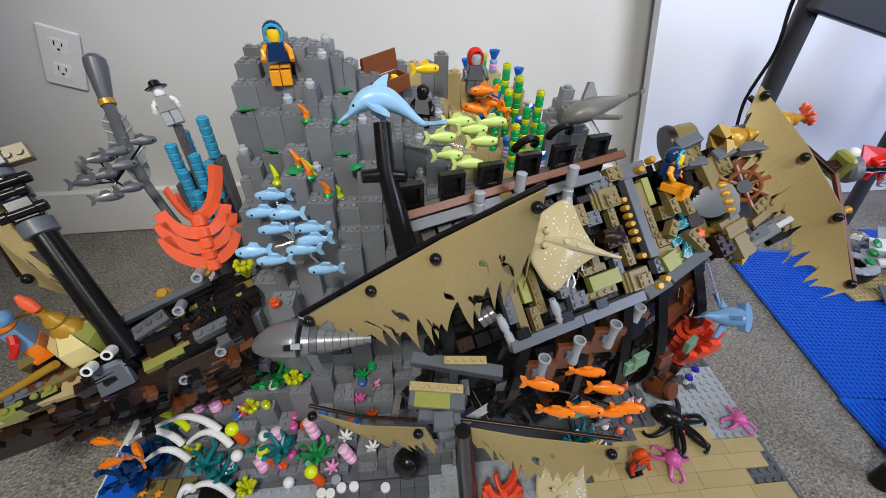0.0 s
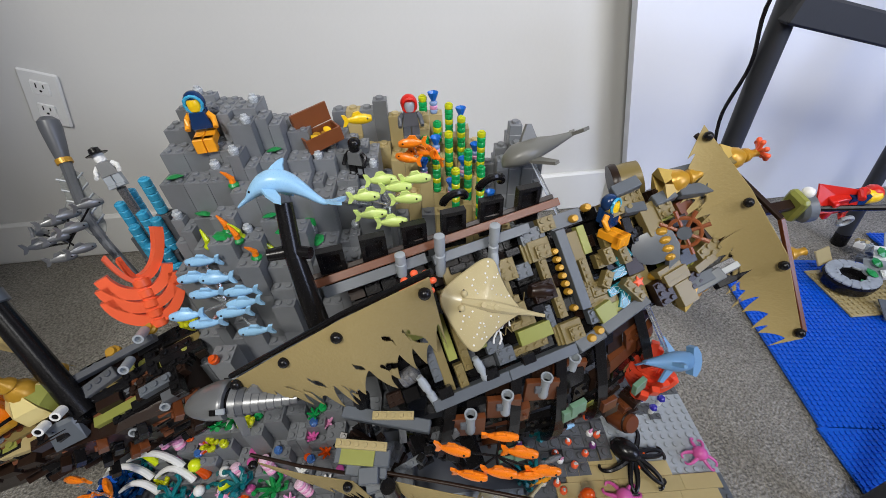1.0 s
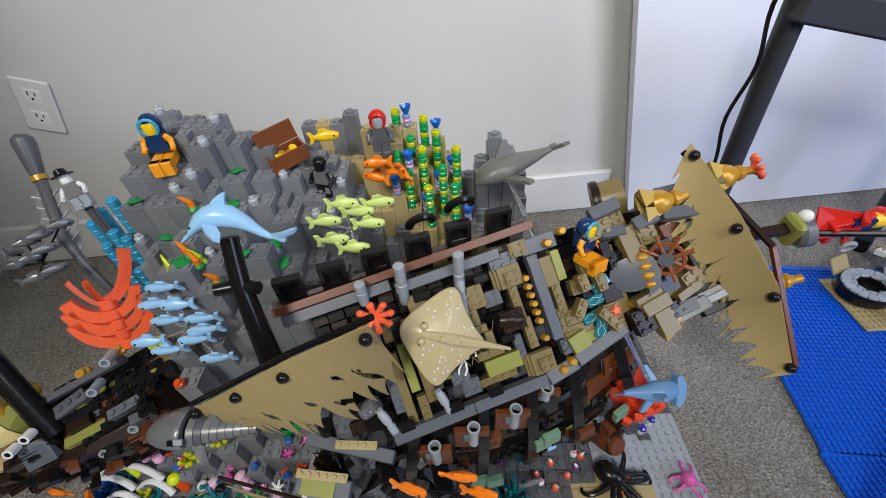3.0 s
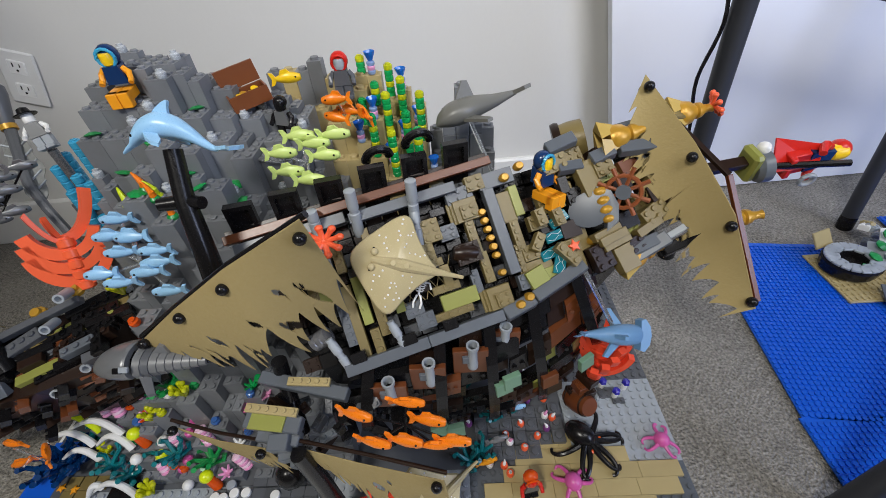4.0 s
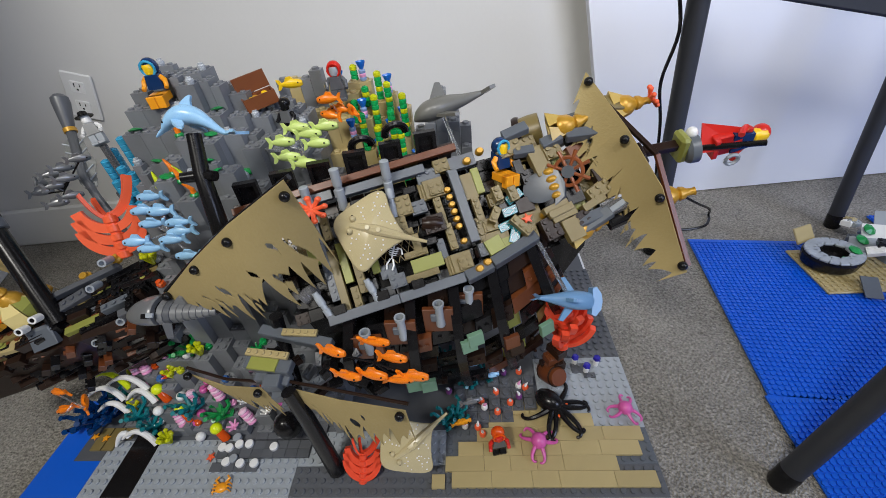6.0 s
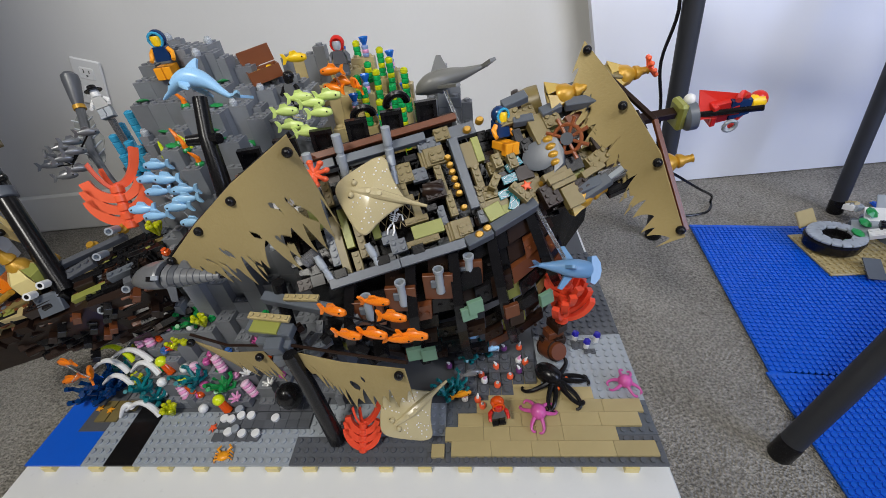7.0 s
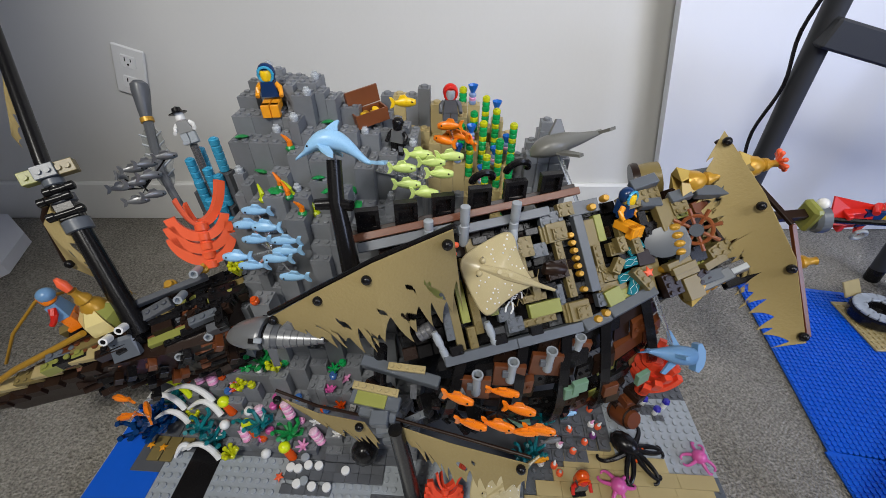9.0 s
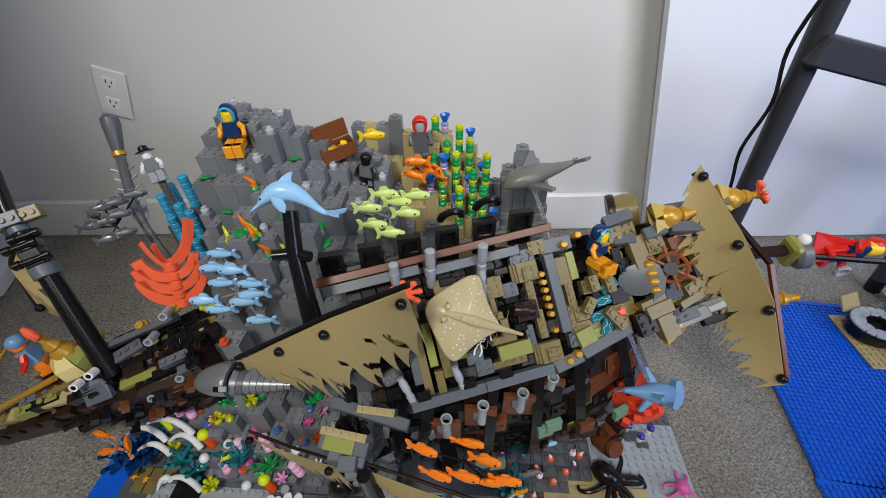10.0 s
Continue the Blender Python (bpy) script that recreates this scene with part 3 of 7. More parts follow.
# rails
sbox("rail", -0.006, -0.007, -0.005, 0.075, 0.006, 0.0085, GREY, "grey front rail beam")
sbox("rail", 0.0755, -0.007, -0.005, 0.152, 0.006, 0.0085, GREY)
sbeam("rail", dk(0.153, 0.0, 0.002), dk(0.186, 0.007, 0.002), 0.013, 0.013, GREY)
sbeam("rail", dk(0.187, 0.008, 0.002), dk(0.246, 0.026, 0.003), 0.012, 0.014, GREY)
sbox("rail", 0.040, 0.152, 0.0, 0.146, 0.164, 0.011, GREY, "grey back rail beam")
sbox("brown_plank", -0.075, 0.172, -0.004, 0.190, 0.182, 0.004, BROWN, "reddish brown rail plank")
sbox("rail", -0.070, 0.158, -0.008, 0.036, 0.171, -0.001, GREY)
UPRIGHT = pose(0, 0, 0, -14, 0, 0)
for a, b, h in ((0.047, 0.146, 0.042), (0.101, 0.136, 0.044), (0.010, 0.160, 0.020)):
    bm = bmesh.new()
    lathe(bm, [(0.0046, -0.006), (0.0050, 0.0), (0.0050, h * 0.45), (0.0040, h * 0.47), (0.0040, h * 0.55), (0.0050, h * 0.57), (0.0050, h), (0.0040, h + 0.0005)], 14)
    part("post", bm, LGREY, ship, "light grey round post", m=Matrix.Translation(dk(a, b, 0)) @ UPRIGHT, smooth=True)
for a, b, tilt in ((-0.005, 0.014, 12), (0.051, 0.010, 10), (0.098, 0.122, -6)):
    bm = bmesh.new()
    lathe(bm, [(0.0045, -0.020), (0.0045, 0.002), (0.0036, 0.003), (0.0036, 0.010), (0.0046, 0.011), (0.0046, 0.026), (0.0036, 0.028), (0.0036, 0.034)], 12, pose(a, b, 0.006, -74, 0, tilt) @ Matrix.Diagonal((0.95, 0.95, 0.82, 1)))
    part("pipe", bm, LGREY, ship, "light grey jointed pipe across the deck", m=DK, smooth=True)
for a in (-0.004, 0.045, 0.086):
    sbox("black_joint", a + 0.006, 0.004, 0.0, a + 0.020, 0.016, 0.010, BLACK)

# hull core under the deck
bm = bmesh.new()
ring_solid(bm, [[dk(a, y0, -0.034), dk(a, y1, -0.034), V((dk(a, y1, 0).x, dk(a, y1, 0).y - 0.01, zb)), V((dk(a, y0, 0).x, dk(a, y0, 0).y + 0.014, zb))] for a, y0, y1, zb in
                ((-0.045, 0.03, 0.15, 0.075), (0.02, 0.012, 0.155, 0.02), (0.12, 0.010, 0.155, 0.006), (0.22, 0.022, 0.155, 0.006), (0.30, 0.036, 0.145, 0.05), (0.34, 0.050, 0.130, 0.11))])
part("hull", bm, BLACK, ship, "dark hull body below the deck")
random.seed(61)
for i in range(19):
    for j in range(9):
        a, b = -0.040 + i * 0.0172, 0.014 + j * 0.0172
        if b < 0.152 - 0.4 * max(0, a - 0.24) and not (0.05 < a < 0.10 and 0.03 < b < 0.10) and random.random() < 0.85:
            sbrick(a, b, -0.0330 + 0.0016 * ((i * 3 + j * 5) % 4), 2, 2, BH, random.choice((BLACK, BLACK, DBROWN, BLACK, DBROWN, DGREY, BLACK)), random.random() < 0.6, 0, "lower_deck_brick")

# deck pieces, left to right
deckplan = [
    (0.008, 0.078, 1, 12, GREY, True), (0.000, 0.100, 2, 5, OLIVE, False), (-0.012, 0.090, 1, 5, DTAN, True), (0.0165, 0.048, 1, 9, DTAN, False), (0.028, 0.068, 1, 6, OLIVE, False), (0.020, 0.122, 1, 4, DTAN, True),
    (0.040, 0.050, 1, 6, DTAN, True), (0.030, 0.020, 1, 3, DTAN, True), (0.040, 0.100, 1, 5, DTAN, False), (0.056, 0.118, 2, 6, DTAN, False), (0.072, 0.040, 2, 2, GREY, True), (0.060, 0.060, 1, 4, OLIVE, False),
    (0.104, 0.0215, 5, 1, DTAN, True), (0.117, 0.0355, 4, 2, OLIVE, False), (0.079, 0.024, 2, 2, GREY, True), (0.138, 0.048, 1, 3, GREY, True), (0.108, 0.052, 3, 1, DTAN, True), (0.112, 0.064, 1, 3, DTAN, False),
    (0.100, 0.100, 2, 3, DTAN, True), (0.112, 0.120, 2, 3, DTAN, True), (0.104, 0.083, 2, 1, DTAN, True), (0.128, 0.112, 2, 2, GREY, True), (0.150, 0.096, 1, 5, DTAN, True), (0.152, 0.060, 1, 4, DTAN, True),
    (0.190, 0.120, 2, 4, DTAN, False), (0.203, 0.124, 1, 4, OLIVE, False), (0.192, 0.084, 1, 4, DTAN, True), (0.187, 0.056, 1, 4, DTAN, True), (0.200, 0.060, 2, 2, DTAN, True), (0.186, 0.030, 2, 2, GREY, True),
    (0.203, 0.036, 3, 3, DTAN, False), (0.214, 0.028, 2, 2, OLIVE, False), (0.240, 0.042, 2, 4, DTAN, True), (0.252, 0.056, 2, 3, DTAN, False), (0.216, 0.092, 2, 2, DTAN, True), (0.240, 0.104, 2, 1, DTAN, True),
    (0.228, 0.112, 1, 3, DTAN, True), (0.258, 0.118, 1, 2, DTAN, True), (0.250, 0.140, 4, 2, DTAN, False), (0.150, 0.150, 3, 2, GREY, True), (0.190, 0.156, 4, 2, GREY, False), (0.168, 0.158, 2, 2, DTAN, True),
]
for i, (a, b, na, nb, mat, st) in enumerate(deckplan):
    part("deck_brick", brick_mesh(na, nb, BH, mat, st), None, ship, m=DK @ pose(a, b, -0.0110 + 0.0016 * (i % 3) + 0.00009 * i) @ Matrix.Scale(1.16, 4))
# steps, hatch and gold studs
for a, b, k in ((0.146, 0.128, 1), (0.150, 0.020, -1)):
    for s in range(3):
        sbox("step", a - 0.014 + s * 0.003, b - 0.013, -0.002 + s * 0.003, a + 0.016, b + 0.013, 0.001 + s * 0.003, DTAN)
    sbrick(a + 0.007, b, 0.007, 2, 2, PH, DTAN)
sbox("crossbeam", 0.170, 0.040, 0.0, 0.181, 0.143, 0.012, GREY, "grey beam across the deck")
for k in range(8):
    if k == 1:
        continue
    bm = bmesh.new()
    lathe(bm, [(0.0042, 0), (0.0042, 0.0045), (0.0030, 0.0062), (0.0030, 0.0078)], 12, Matrix.Translation((0.1635, 0.046 + k * 0.0105, 0.004)))
    part("gold_stud", bm, GOLD, ship, "round pearl gold stud", m=DK, smooth=True)
for a, b in ((0.170, 0.004), (0.181, 0.009), (0.262, 0.046), (0.196, 0.150), (0.214, 0.158)):
    bm = bmesh.new()
    lathe(bm, [(0.0052, 0), (0.0052, 0.006), (0.0036, 0.009), (0.0030, 0.009)], 12, Matrix.Translation((a, b, 0.004)))
    part("gold_stud", bm, GOLD, ship, "round pearl gold stud", m=DK, smooth=True)
bm = bmesh.new()
lathe(bm, [(0.008, 0), (0.0105, 0.006), (0.0112, 0.012), (0.0105, 0.018), (0.008, 0.024)], 14, pose(0.124, 0.085, 0.008, 0, 90, -20))
part("barrel", bm, DBROWN, ship, "dark brown barrel on the deck", m=DK, smooth=True)
sbrick(0.138, 0.082, 0.004, 3, 3, BH, DBROWN)
for a, b, w, d in ((0.060, 0.080, 0.020, 0.012), (0.086, 0.064, 0.012, 0.020), (0.128, 0.060, 0.014, 0.010), (0.086, 0.112, 0.010, 0.024), (0.178, 0.064, 0.012, 0.010), (0.222, 0.076, 0.014, 0.010), (0.062, 0.140, 0.018, 0.010), (0.122, 0.136, 0.016, 0.010)):
    sbox("deck_fitting", a - w / 2, b - d / 2, -0.004, a + w / 2, b + d / 2, 0.0045, BLACK if w > 0.012 else DBROWN, "", 0.0010)
bm = bmesh.new()
lathe(bm, [(0.010, 0), (0.010, 0.004), (0.009, 0.005), (0.010, 0.006), (0.010, 0.010), (0.009, 0.011), (0.010, 0.012), (0.010, 0.016), (0.008, 0.017)], 16, pose(-0.026, 0.040, 0.0, 0, 75, 15))
part("ridged_drum", bm, PEARL, ship, "dark ridged drum of the capstan", m=DK, smooth=True)
# cargo net of thin strands
for k in range(7):
    bm = bmesh.new()
    x = 0.050 + k * 0.009
    rod(bm, (x, 0.045, 0.002), (x + 0.016, 0.085, 0.002), 0.0005, n=5)
    rod(bm, (x + 0.016, 0.045, 0.003), (x, 0.085, 0.003), 0.0005, n=5)
    part("net_strand", bm, DTAN, ship, m=DK)
# teal water tiles with white streaks
for k, (a, b, r) in enumerate(((0.218, 0.052, 8), (0.228, 0.070, 5), (0.222, 0.036, 60), (0.236, 0.087, 20))):
    bm = bmesh.new()
    box(bm, -0.011, -0.006, 0, 0.011, 0.006, 0.0034, bev=0.0004)
    tl = part("water_tile", bm, plastic("clear_teal_plastic", (0.02, 0.24, 0.30), 0.10, 0.05, 0.0, clear=0.3), ship, "clear teal tile with white streaks", m=DK @ pose(a, b, 0.002 + 0.001 * k, 0, 0, r))
    bm = bmesh.new()
    for s in (-1, 1):
        tube(bm, [(-0.009, 0.002 * s, 0.0035), (-0.003, 0.0045 * s, 0.0036), (0.003, 0.001 * s, 0.0036), (0.009, 0.004 * s, 0.0035)], 0.0003, 4)
    part("streak", bm, WHITE, tl)

# stern castle
sb = [
    (0.262, 0.150, -0.02, 5, 3, 3, DTAN), (0.290, 0.128, -0.02, 3, 2, 4, TAN), (0.300, 0.110, -0.02, 3, 3, 3, OLIVE), (0.285, 0.040, -0.02, 3, 3, 3, DTAN), (0.300, 0.052, -0.02, 3, 2, 3, OLIVE),
    (0.322, 0.118, -0.02, 4, 3, 3, DTAN), (0.330, 0.070, -0.02, 3, 4, 2, DTAN), (0.350, 0.100, -0.02, 3, 4, 4, DBROWN), (0.345, 0.135, -0.02, 4, 3, 4, GREY), (0.352, 0.060, -0.02, 3, 3, 3, BROWN),
    (0.372, 0.095, -0.01, 2, 5, 4, DBROWN), (0.378, 0.070, -0.01, 3, 2, 3, DTAN), (0.310, 0.150, -0.02, 4, 2, 3, DBROWN), (0.275, 0.020, -0.03, 3, 2, 3, DBROWN), (0.330, 0.145, 0.0, 3, 2, 2, GREY),
    (0.312, 0.034, -0.03, 3, 2, 3, GREY), (0.338, 0.036, -0.02, 3, 2, 3, PEARL),
]
for a, b, c, na, nb, k, mat in sb:
    for s in range(k):
        sbrick(a + 0.0006 * s, b, c + s * BH, na, nb, BH, mat, True, 4, "castle_brick")
bm = bmesh.new()
lathe(bm, [(0.004, 0), (0.016, 0.001), (0.024, 0.004), (0.026, 0.008), (0.020, 0.009)], 20, pose(0.268, 0.082, 0.012, 0, -30, 0) @ Matrix.Scale(0.8, 4))
part("drum_shield", bm, GREY, ship, "grey curved shield around gold studs", m=DK, smooth=True)
for k in range(4):
    bm = bmesh.new()
    ball(bm, (0.279, 0.098 - k * 0.011, 0.023 - abs(k - 1.5) * 0.001), 0.0058, 1.25, 1, 1)
    part("gold_stud", bm, GOLD, ship, "round pearl gold stud", m=DK, smooth=True)
bm = bmesh.new()
ring_solid(bm, [[V((0.000, -0.030, 0)), V((0.016, -0.020, 0)), V((0.020, 0.0, 0)), V((0.016, 0.020, 0)), V((0.000, 0.030, 0)), V((0.004, 0.010, 0)), V((0.004, -0.010, 0))],
                [V((0.002, -0.027, 0.008)), V((0.014, -0.018, 0.010)), V((0.018, 0.0, 0.010)), V((0.014, 0.018, 0.010)), V((0.002, 0.027, 0.008)), V((0.006, 0.009, 0.009)), V((0.006, -0.009, 0.009))]])
part("half_disc", bm, GREY, ship, "grey bevelled half disc", m=DK @ pose(0.276, 0.083, 0.013, 0, -18, -6))


def ships_wheel():
    t = axis_frame((0.347, 0.284, 0.256), (0.339, 0.271, 0.266)) @ pose(0, 0, 0, 0, 90, 0) @ Matrix.Scale(1.15, 4)
    copper = plastic("copper_brown_plastic", (0.26, 0.075, 0.025), 0.3)
    bm = bmesh.new()
    tube(bm, [(0.013 * math.cos(k * 0.3927), 0.013 * math.sin(k * 0.3927), 0) for k in range(17)], 0.0019, 6)
    w = part("ships_wheel", bm, copper, ship, "copper brown ship's wheel", m=t, smooth=True)
    for k in range(8):
        a = k * 0.7854
        bm = bmesh.new()
        rod(bm, (0, 0, 0), (0.0205 * math.cos(a), 0.0205 * math.sin(a), 0), 0.0015, 0.0020, 6)
        part("spoke", bm, copper, w)
    bm = bmesh.new()
    lathe(bm, [(0.004, -0.018), (0.004, -0.002), (0.006, -0.001), (0.006, 0.003)], 10)
    part("hub", bm, GREY, w)


ships_wheel()


def lantern(p, d, parent, gem=TAN, k=1.12):
    """Gold stern lantern: facetted panes round a turned gold body."""
    m = axis_frame(p, V(p) + V(d)) @ pose(0, 0, 0, 0, 90, 0) @ Matrix.Scale(k, 4)
    bm = bmesh.new()
    lathe(bm, [(0.010, -0.004), (0.0115, 0.0), (0.0095, 0.008), (0.0055, 0.013), (0.0070, 0.0145), (0.0064, 0.018), (0.0040, 0.021), (0.0034, 0.026), (0.0042, 0.028)], 14)
    la = part("lantern", bm, GOLD, parent, "pearl gold ship lantern", m=m, smooth=True)
    for k in range(3):
        a = 0.6 + k * 2.1
        bm = bmesh.new()
        q = pose(0.013 * math.cos(a), 0.013 * math.sin(a), -0.002, 0, 0, math.degrees(a))
        vs = [bm.verts.new(q @ V(c)) for c in ((-0.006, -0.012, -0.010), (-0.006, 0.012, -0.010), (0.005, 0.0, -0.010), (-0.006, 0.0, 0.012))]
        for f in ((0, 1, 2), (0, 1, 3), (1, 2, 3), (0, 2, 3)):
            bm.faces.new([vs[i] for i in f])
        part("facet", bm, plastic("facet_gold_plastic", (0.52, 0.36, 0.09), 0.34, 0.1) if gem is TAN else gem, la)
    return la


for p, d in ((dk(0.312, 0.158, 0.022), (1, 0.1, 0.25)), ((0.414, 0.358, 0.279), (1, 0.15, 0.1)), (dk(0.298, 0.016, 0.0), (1, 0.25, 0.2)), ((0.448, 0.268, 0.225), (1, 0.02, 0.2))):
    lantern(p, d, ship)
# The small light grey end piece stands in for a white glint on the side.
for p0, p1, w, mat, nm in (((0.392, 0.352, 0.285), (0.412, 0.358, 0.279), 0.02, DTAN, "bracket"), ((0.41, 0.275, 0.215), (0.45, 0.268, 0.225), 0.016, DBROWN, "bracket"), (dk(0.245, 0.168, 0.016), dk(0.275, 0.172, 0.02), 0.012, GREY, "side_slope"),
                           (dk(0.32, 0.165, 0.012), dk(0.36, 0.16, 0.03), 0.014, GREY, "side_slope"), (dk(0.30, 0.016, 0.006), dk(0.332, 0.028, 0.020), 0.013, GREY, "side_slope"),
                           (dk(0.332, 0.028, 0.020), dk(0.346, 0.034, 0.030), 0.006, LGREY, "side_tip"), (dk(0.335, 0.155, 0.020), dk(0.365, 0.15, 0.034), 0.012, DTAN, "side_slope"),
                           ((0.375, 0.375, 0.30), (0.43, 0.28, 0.275), 0.005, DBROWN, "sail_yard"), ((0.43, 0.28, 0.275), (0.458, 0.195, 0.20), 0.005, BROWN, "sail_yard"),
                           ((0.425, 0.30, 0.262), (0.47, 0.305, 0.265), 0.010, DBROWN, "stern_spar"), ((0.395, 0.30, 0.24), (0.428, 0.30, 0.262), 0.02, DBROWN, "stern_spar")):
    sbeam(nm, p0, p1, w, w * 0.8, mat)
bm = bmesh.new()
box(bm, -0.005, -0.011, -0.016, 0.005, 0.011, 0.016, bev=0.003)
part("stern_shield", bm, OLIVE, ship, "olive square plate at the stern", m=pose(0.465, 0.305, 0.262, 0, -8, 10))
bm = bmesh.new()
for x, y, z, r in ((0, 0, 0.004, 0.006), (0, 0, 0.013, 0.006)):
    ball(bm, (x, y, z), r)
part("pale_head", bm, WHITE, ship, "small white and black carved head", m=pose(0.474, 0.310, 0.262), smooth=True)
bm = bmesh.new()
lathe(bm, [(0.012, 0), (0.015, 0.004), (0.015, 0.012), (0.009, 0.014)], 14, pose(0, 0, 0, 0, 80, 0))
part("hub", bm, GREY, ship, "grey round stern hub", m=pose(0.470, 0.303, 0.258), smooth=True)

castle = [
    (0.276, 0.122, 2, 4, 0.008, DTAN, False, 6), (0.293, 0.129, 2, 2, 0.010, DTAN, True, 6), (0.341, 0.109, 2, 3, 0.010, DTAN, True, 14), (0.352, 0.092, 2, 2, 0.006, DTAN, True, 14), (0.322, 0.122, 2, 2, 0.004, BROWN, False, 10),
    (0.280, 0.041, 3, 1, 0.008, DTAN, False, 8), (0.277, 0.048, 3, 1, 0.011, DTAN, False, 8), (0.274, 0.055, 3, 1, 0.008, DTAN, False, 8), (0.262, 0.030, 2, 3, 0.004, DBROWN, True, 8), (0.217, 0.096, 1, 2, 0.004, DTAN, True, 4),
    (0.234, 0.090, 1, 2, 0.004, DTAN, True, 4), (0.206, 0.069, 2, 1, 0.004, DTAN, True, 50), (0.230, 0.045, 1, 3, 0.004, DTAN, True, 30), (0.195, 0.031, 2, 2, -0.003, OLIVE, False, 12), (0.252, 0.124, 1, 2, -0.002, BLACK, False, 0),
    (0.262, 0.108, 2, 2, -0.004, BLACK, True, 0), (0.245, 0.072, 2, 2, -0.006, DBROWN, False, 0), (0.330, 0.060, 3, 2, 0.004, DTAN, True, 20), (0.318, 0.046, 3, 1, 0.006, DTAN, False, 14), (0.340, 0.083, 2, 2, 0.004, DBROWN, False, 10),
    (0.360, 0.070, 2, 3, 0.006, BROWN, False, 16), (0.355, 0.118, 2, 2, 0.012, DBROWN, True, 10), (0.305, 0.104, 2, 2, 0.006, DBROWN, False, 4), (0.300, 0.062, 2, 2, 0.004, BLACK, False, 4), (0.285, 0.020, 2, 3, 0.004, DTAN, False, 8),
    (0.246, 0.150, 3, 2, 0.004, DTAN, True, 4), (0.370, 0.100, 1, 3, 0.014, DBROWN, False, 12), (0.300, 0.030, 2, 2, 0.002, DBROWN, True, 8),
]
for i, (a, b, na, nb, c, mat, st, rz) in enumerate(castle):
    part("castle_brick", brick_mesh(na, nb, BH, mat, st), None, ship, m=DK @ pose(a, b, c + 0.00011 * i, 0, 0, rz) @ Matrix.Scale(1.28, 4))
# the two angled grey side walls and their glossy dark end fins
for a0, b0, c0, a1, b1, c1, w, h, mat in ((0.283, 0.141, 0.020, 0.307, 0.144, 0.024, 0.012, 0.010, GREY), (0.312, 0.143, 0.024, 0.350, 0.134, 0.030, 0.012, 0.010, GREY), (0.250, 0.143, 0.015, 0.274, 0.139, 0.017, 0.010, 0.009, GREY),
                                          (0.293, 0.025, 0.012, 0.325, 0.029, 0.015, 0.012, 0.010, GREY), (0.326, 0.029, 0.015, 0.350, 0.033, 0.020, 0.013, 0.008, PEARL), (0.351, 0.033, 0.020, 0.374, 0.038, 0.026, 0.008, 0.006, PEARL), (0.330, 0.014, 0.004, 0.372, 0.020, 0.012, 0.016, 0.010, BLACK)):
    sbeam("side_wall", dk(a0, b0, c0), dk(a1, b1, c1), w, h, mat)
bm = bmesh.new()
lathe(bm, [(0.020, -0.012), (0.021, 0.0), (0.020, 0.012), (0.017, 0.012), (0.017, -0.012)], 18, axis_frame((0.318, 0.362, 0.250), (0.33, 0.362, 0.254)) @ pose(0, 0, 0, 0, 90, 0))
part("barrel_wall", bm, DTAN, ship, "tan and brown rounded castle wall", smooth=True)
bm = bmesh.new()
lathe(bm, [(0.0215, -0.004), (0.0225, 0.0), (0.0215, 0.004)], 18, axis_frame((0.304, 0.362, 0.247), (0.316, 0.362, 0.251)) @ pose(0, 0, 0, 0, 90, 0))
part("barrel_wall", bm, DBROWN, ship, smooth=True)

# hull side facing the reef
BOT = [(0.0, V((0.045, 0.150, 0.045))), (0.33, V((0.150, 0.140, 0.016))), (0.66, V((0.250, 0.152, 0.010))), (0.86, V((0.325, 0.185, 0.020))), (1.0, V((0.372, 0.245, 0.075)))]


def hull_point(s, k, out=0.0):
    """s from bow to stern, k from the rail down, out from the skin."""
    t = dk(-0.01 + 0.27 * s, 0.004 + 0.030 * max(0, s - 0.55) / 0.45, -0.010)
    for (s0, b0), (s1, b1) in zip(BOT, BOT[1:]):
        if s <= s1 or s1 == 1.0:
            b = b0.lerp(b1, (s - s0) / (s1 - s0))
            break
    p = t.lerp(b, k)
    bulge = 0.020 * math.sin(math.pi * min(1, k * 0.9 + 0.1)) + out
    return p + V((0.20 * (s - 0.4), -1, 0.12)).normalized() * bulge


random.seed(21)
HM = [BROWN, DBROWN, DBROWN, BLACK, BLACK, BLACK, BLACK, BLACK]
for r in range(7):
    s = 0.0 + random.uniform(0, 0.03)
    while s < 0.97:
        w = random.choice((0.07, 0.09, 0.12))
        e = min(s + w, 1.0)
        k0, k1 = r / 7 + 0.015, (r + 1) / 7 - 0.012
        o = random.uniform(-0.008, 0.004)
        mat = random.choice(HM)
        if random.random() < 0.06 and r > 2:
            mat = random.choice((SGREEN, OLIVE, DTAN))
        if random.random() > 0.10:
            bm = bmesh.new()
            ring_solid(bm, [[hull_point(q, k0, o), hull_point(q, k1, o), hull_point(q, k1, o - 0.008), hull_point(q, k0, o - 0.008)] for q in (s + 0.002, e - 0.002)])
            hp = part("hull_panel", bm, mat, ship)
            if random.random() < 0.55:
                bm = bmesh.new()
                c, nrm = hull_point((s + e) / 2, (k0 + k1) / 2, o), V((0, -0.9, 0.4)).normalized()
                for q in (-0.3, 0.3):
                    cc = hull_point((s + e) / 2 + q * (e - s) * 0.7, (k0 + k1) / 2, o)
                    rod(bm, cc - nrm * 0.001, cc + nrm * 0.0022, 0.0024, n=8)
                part("studs", bm, mat, hp)
        s = e
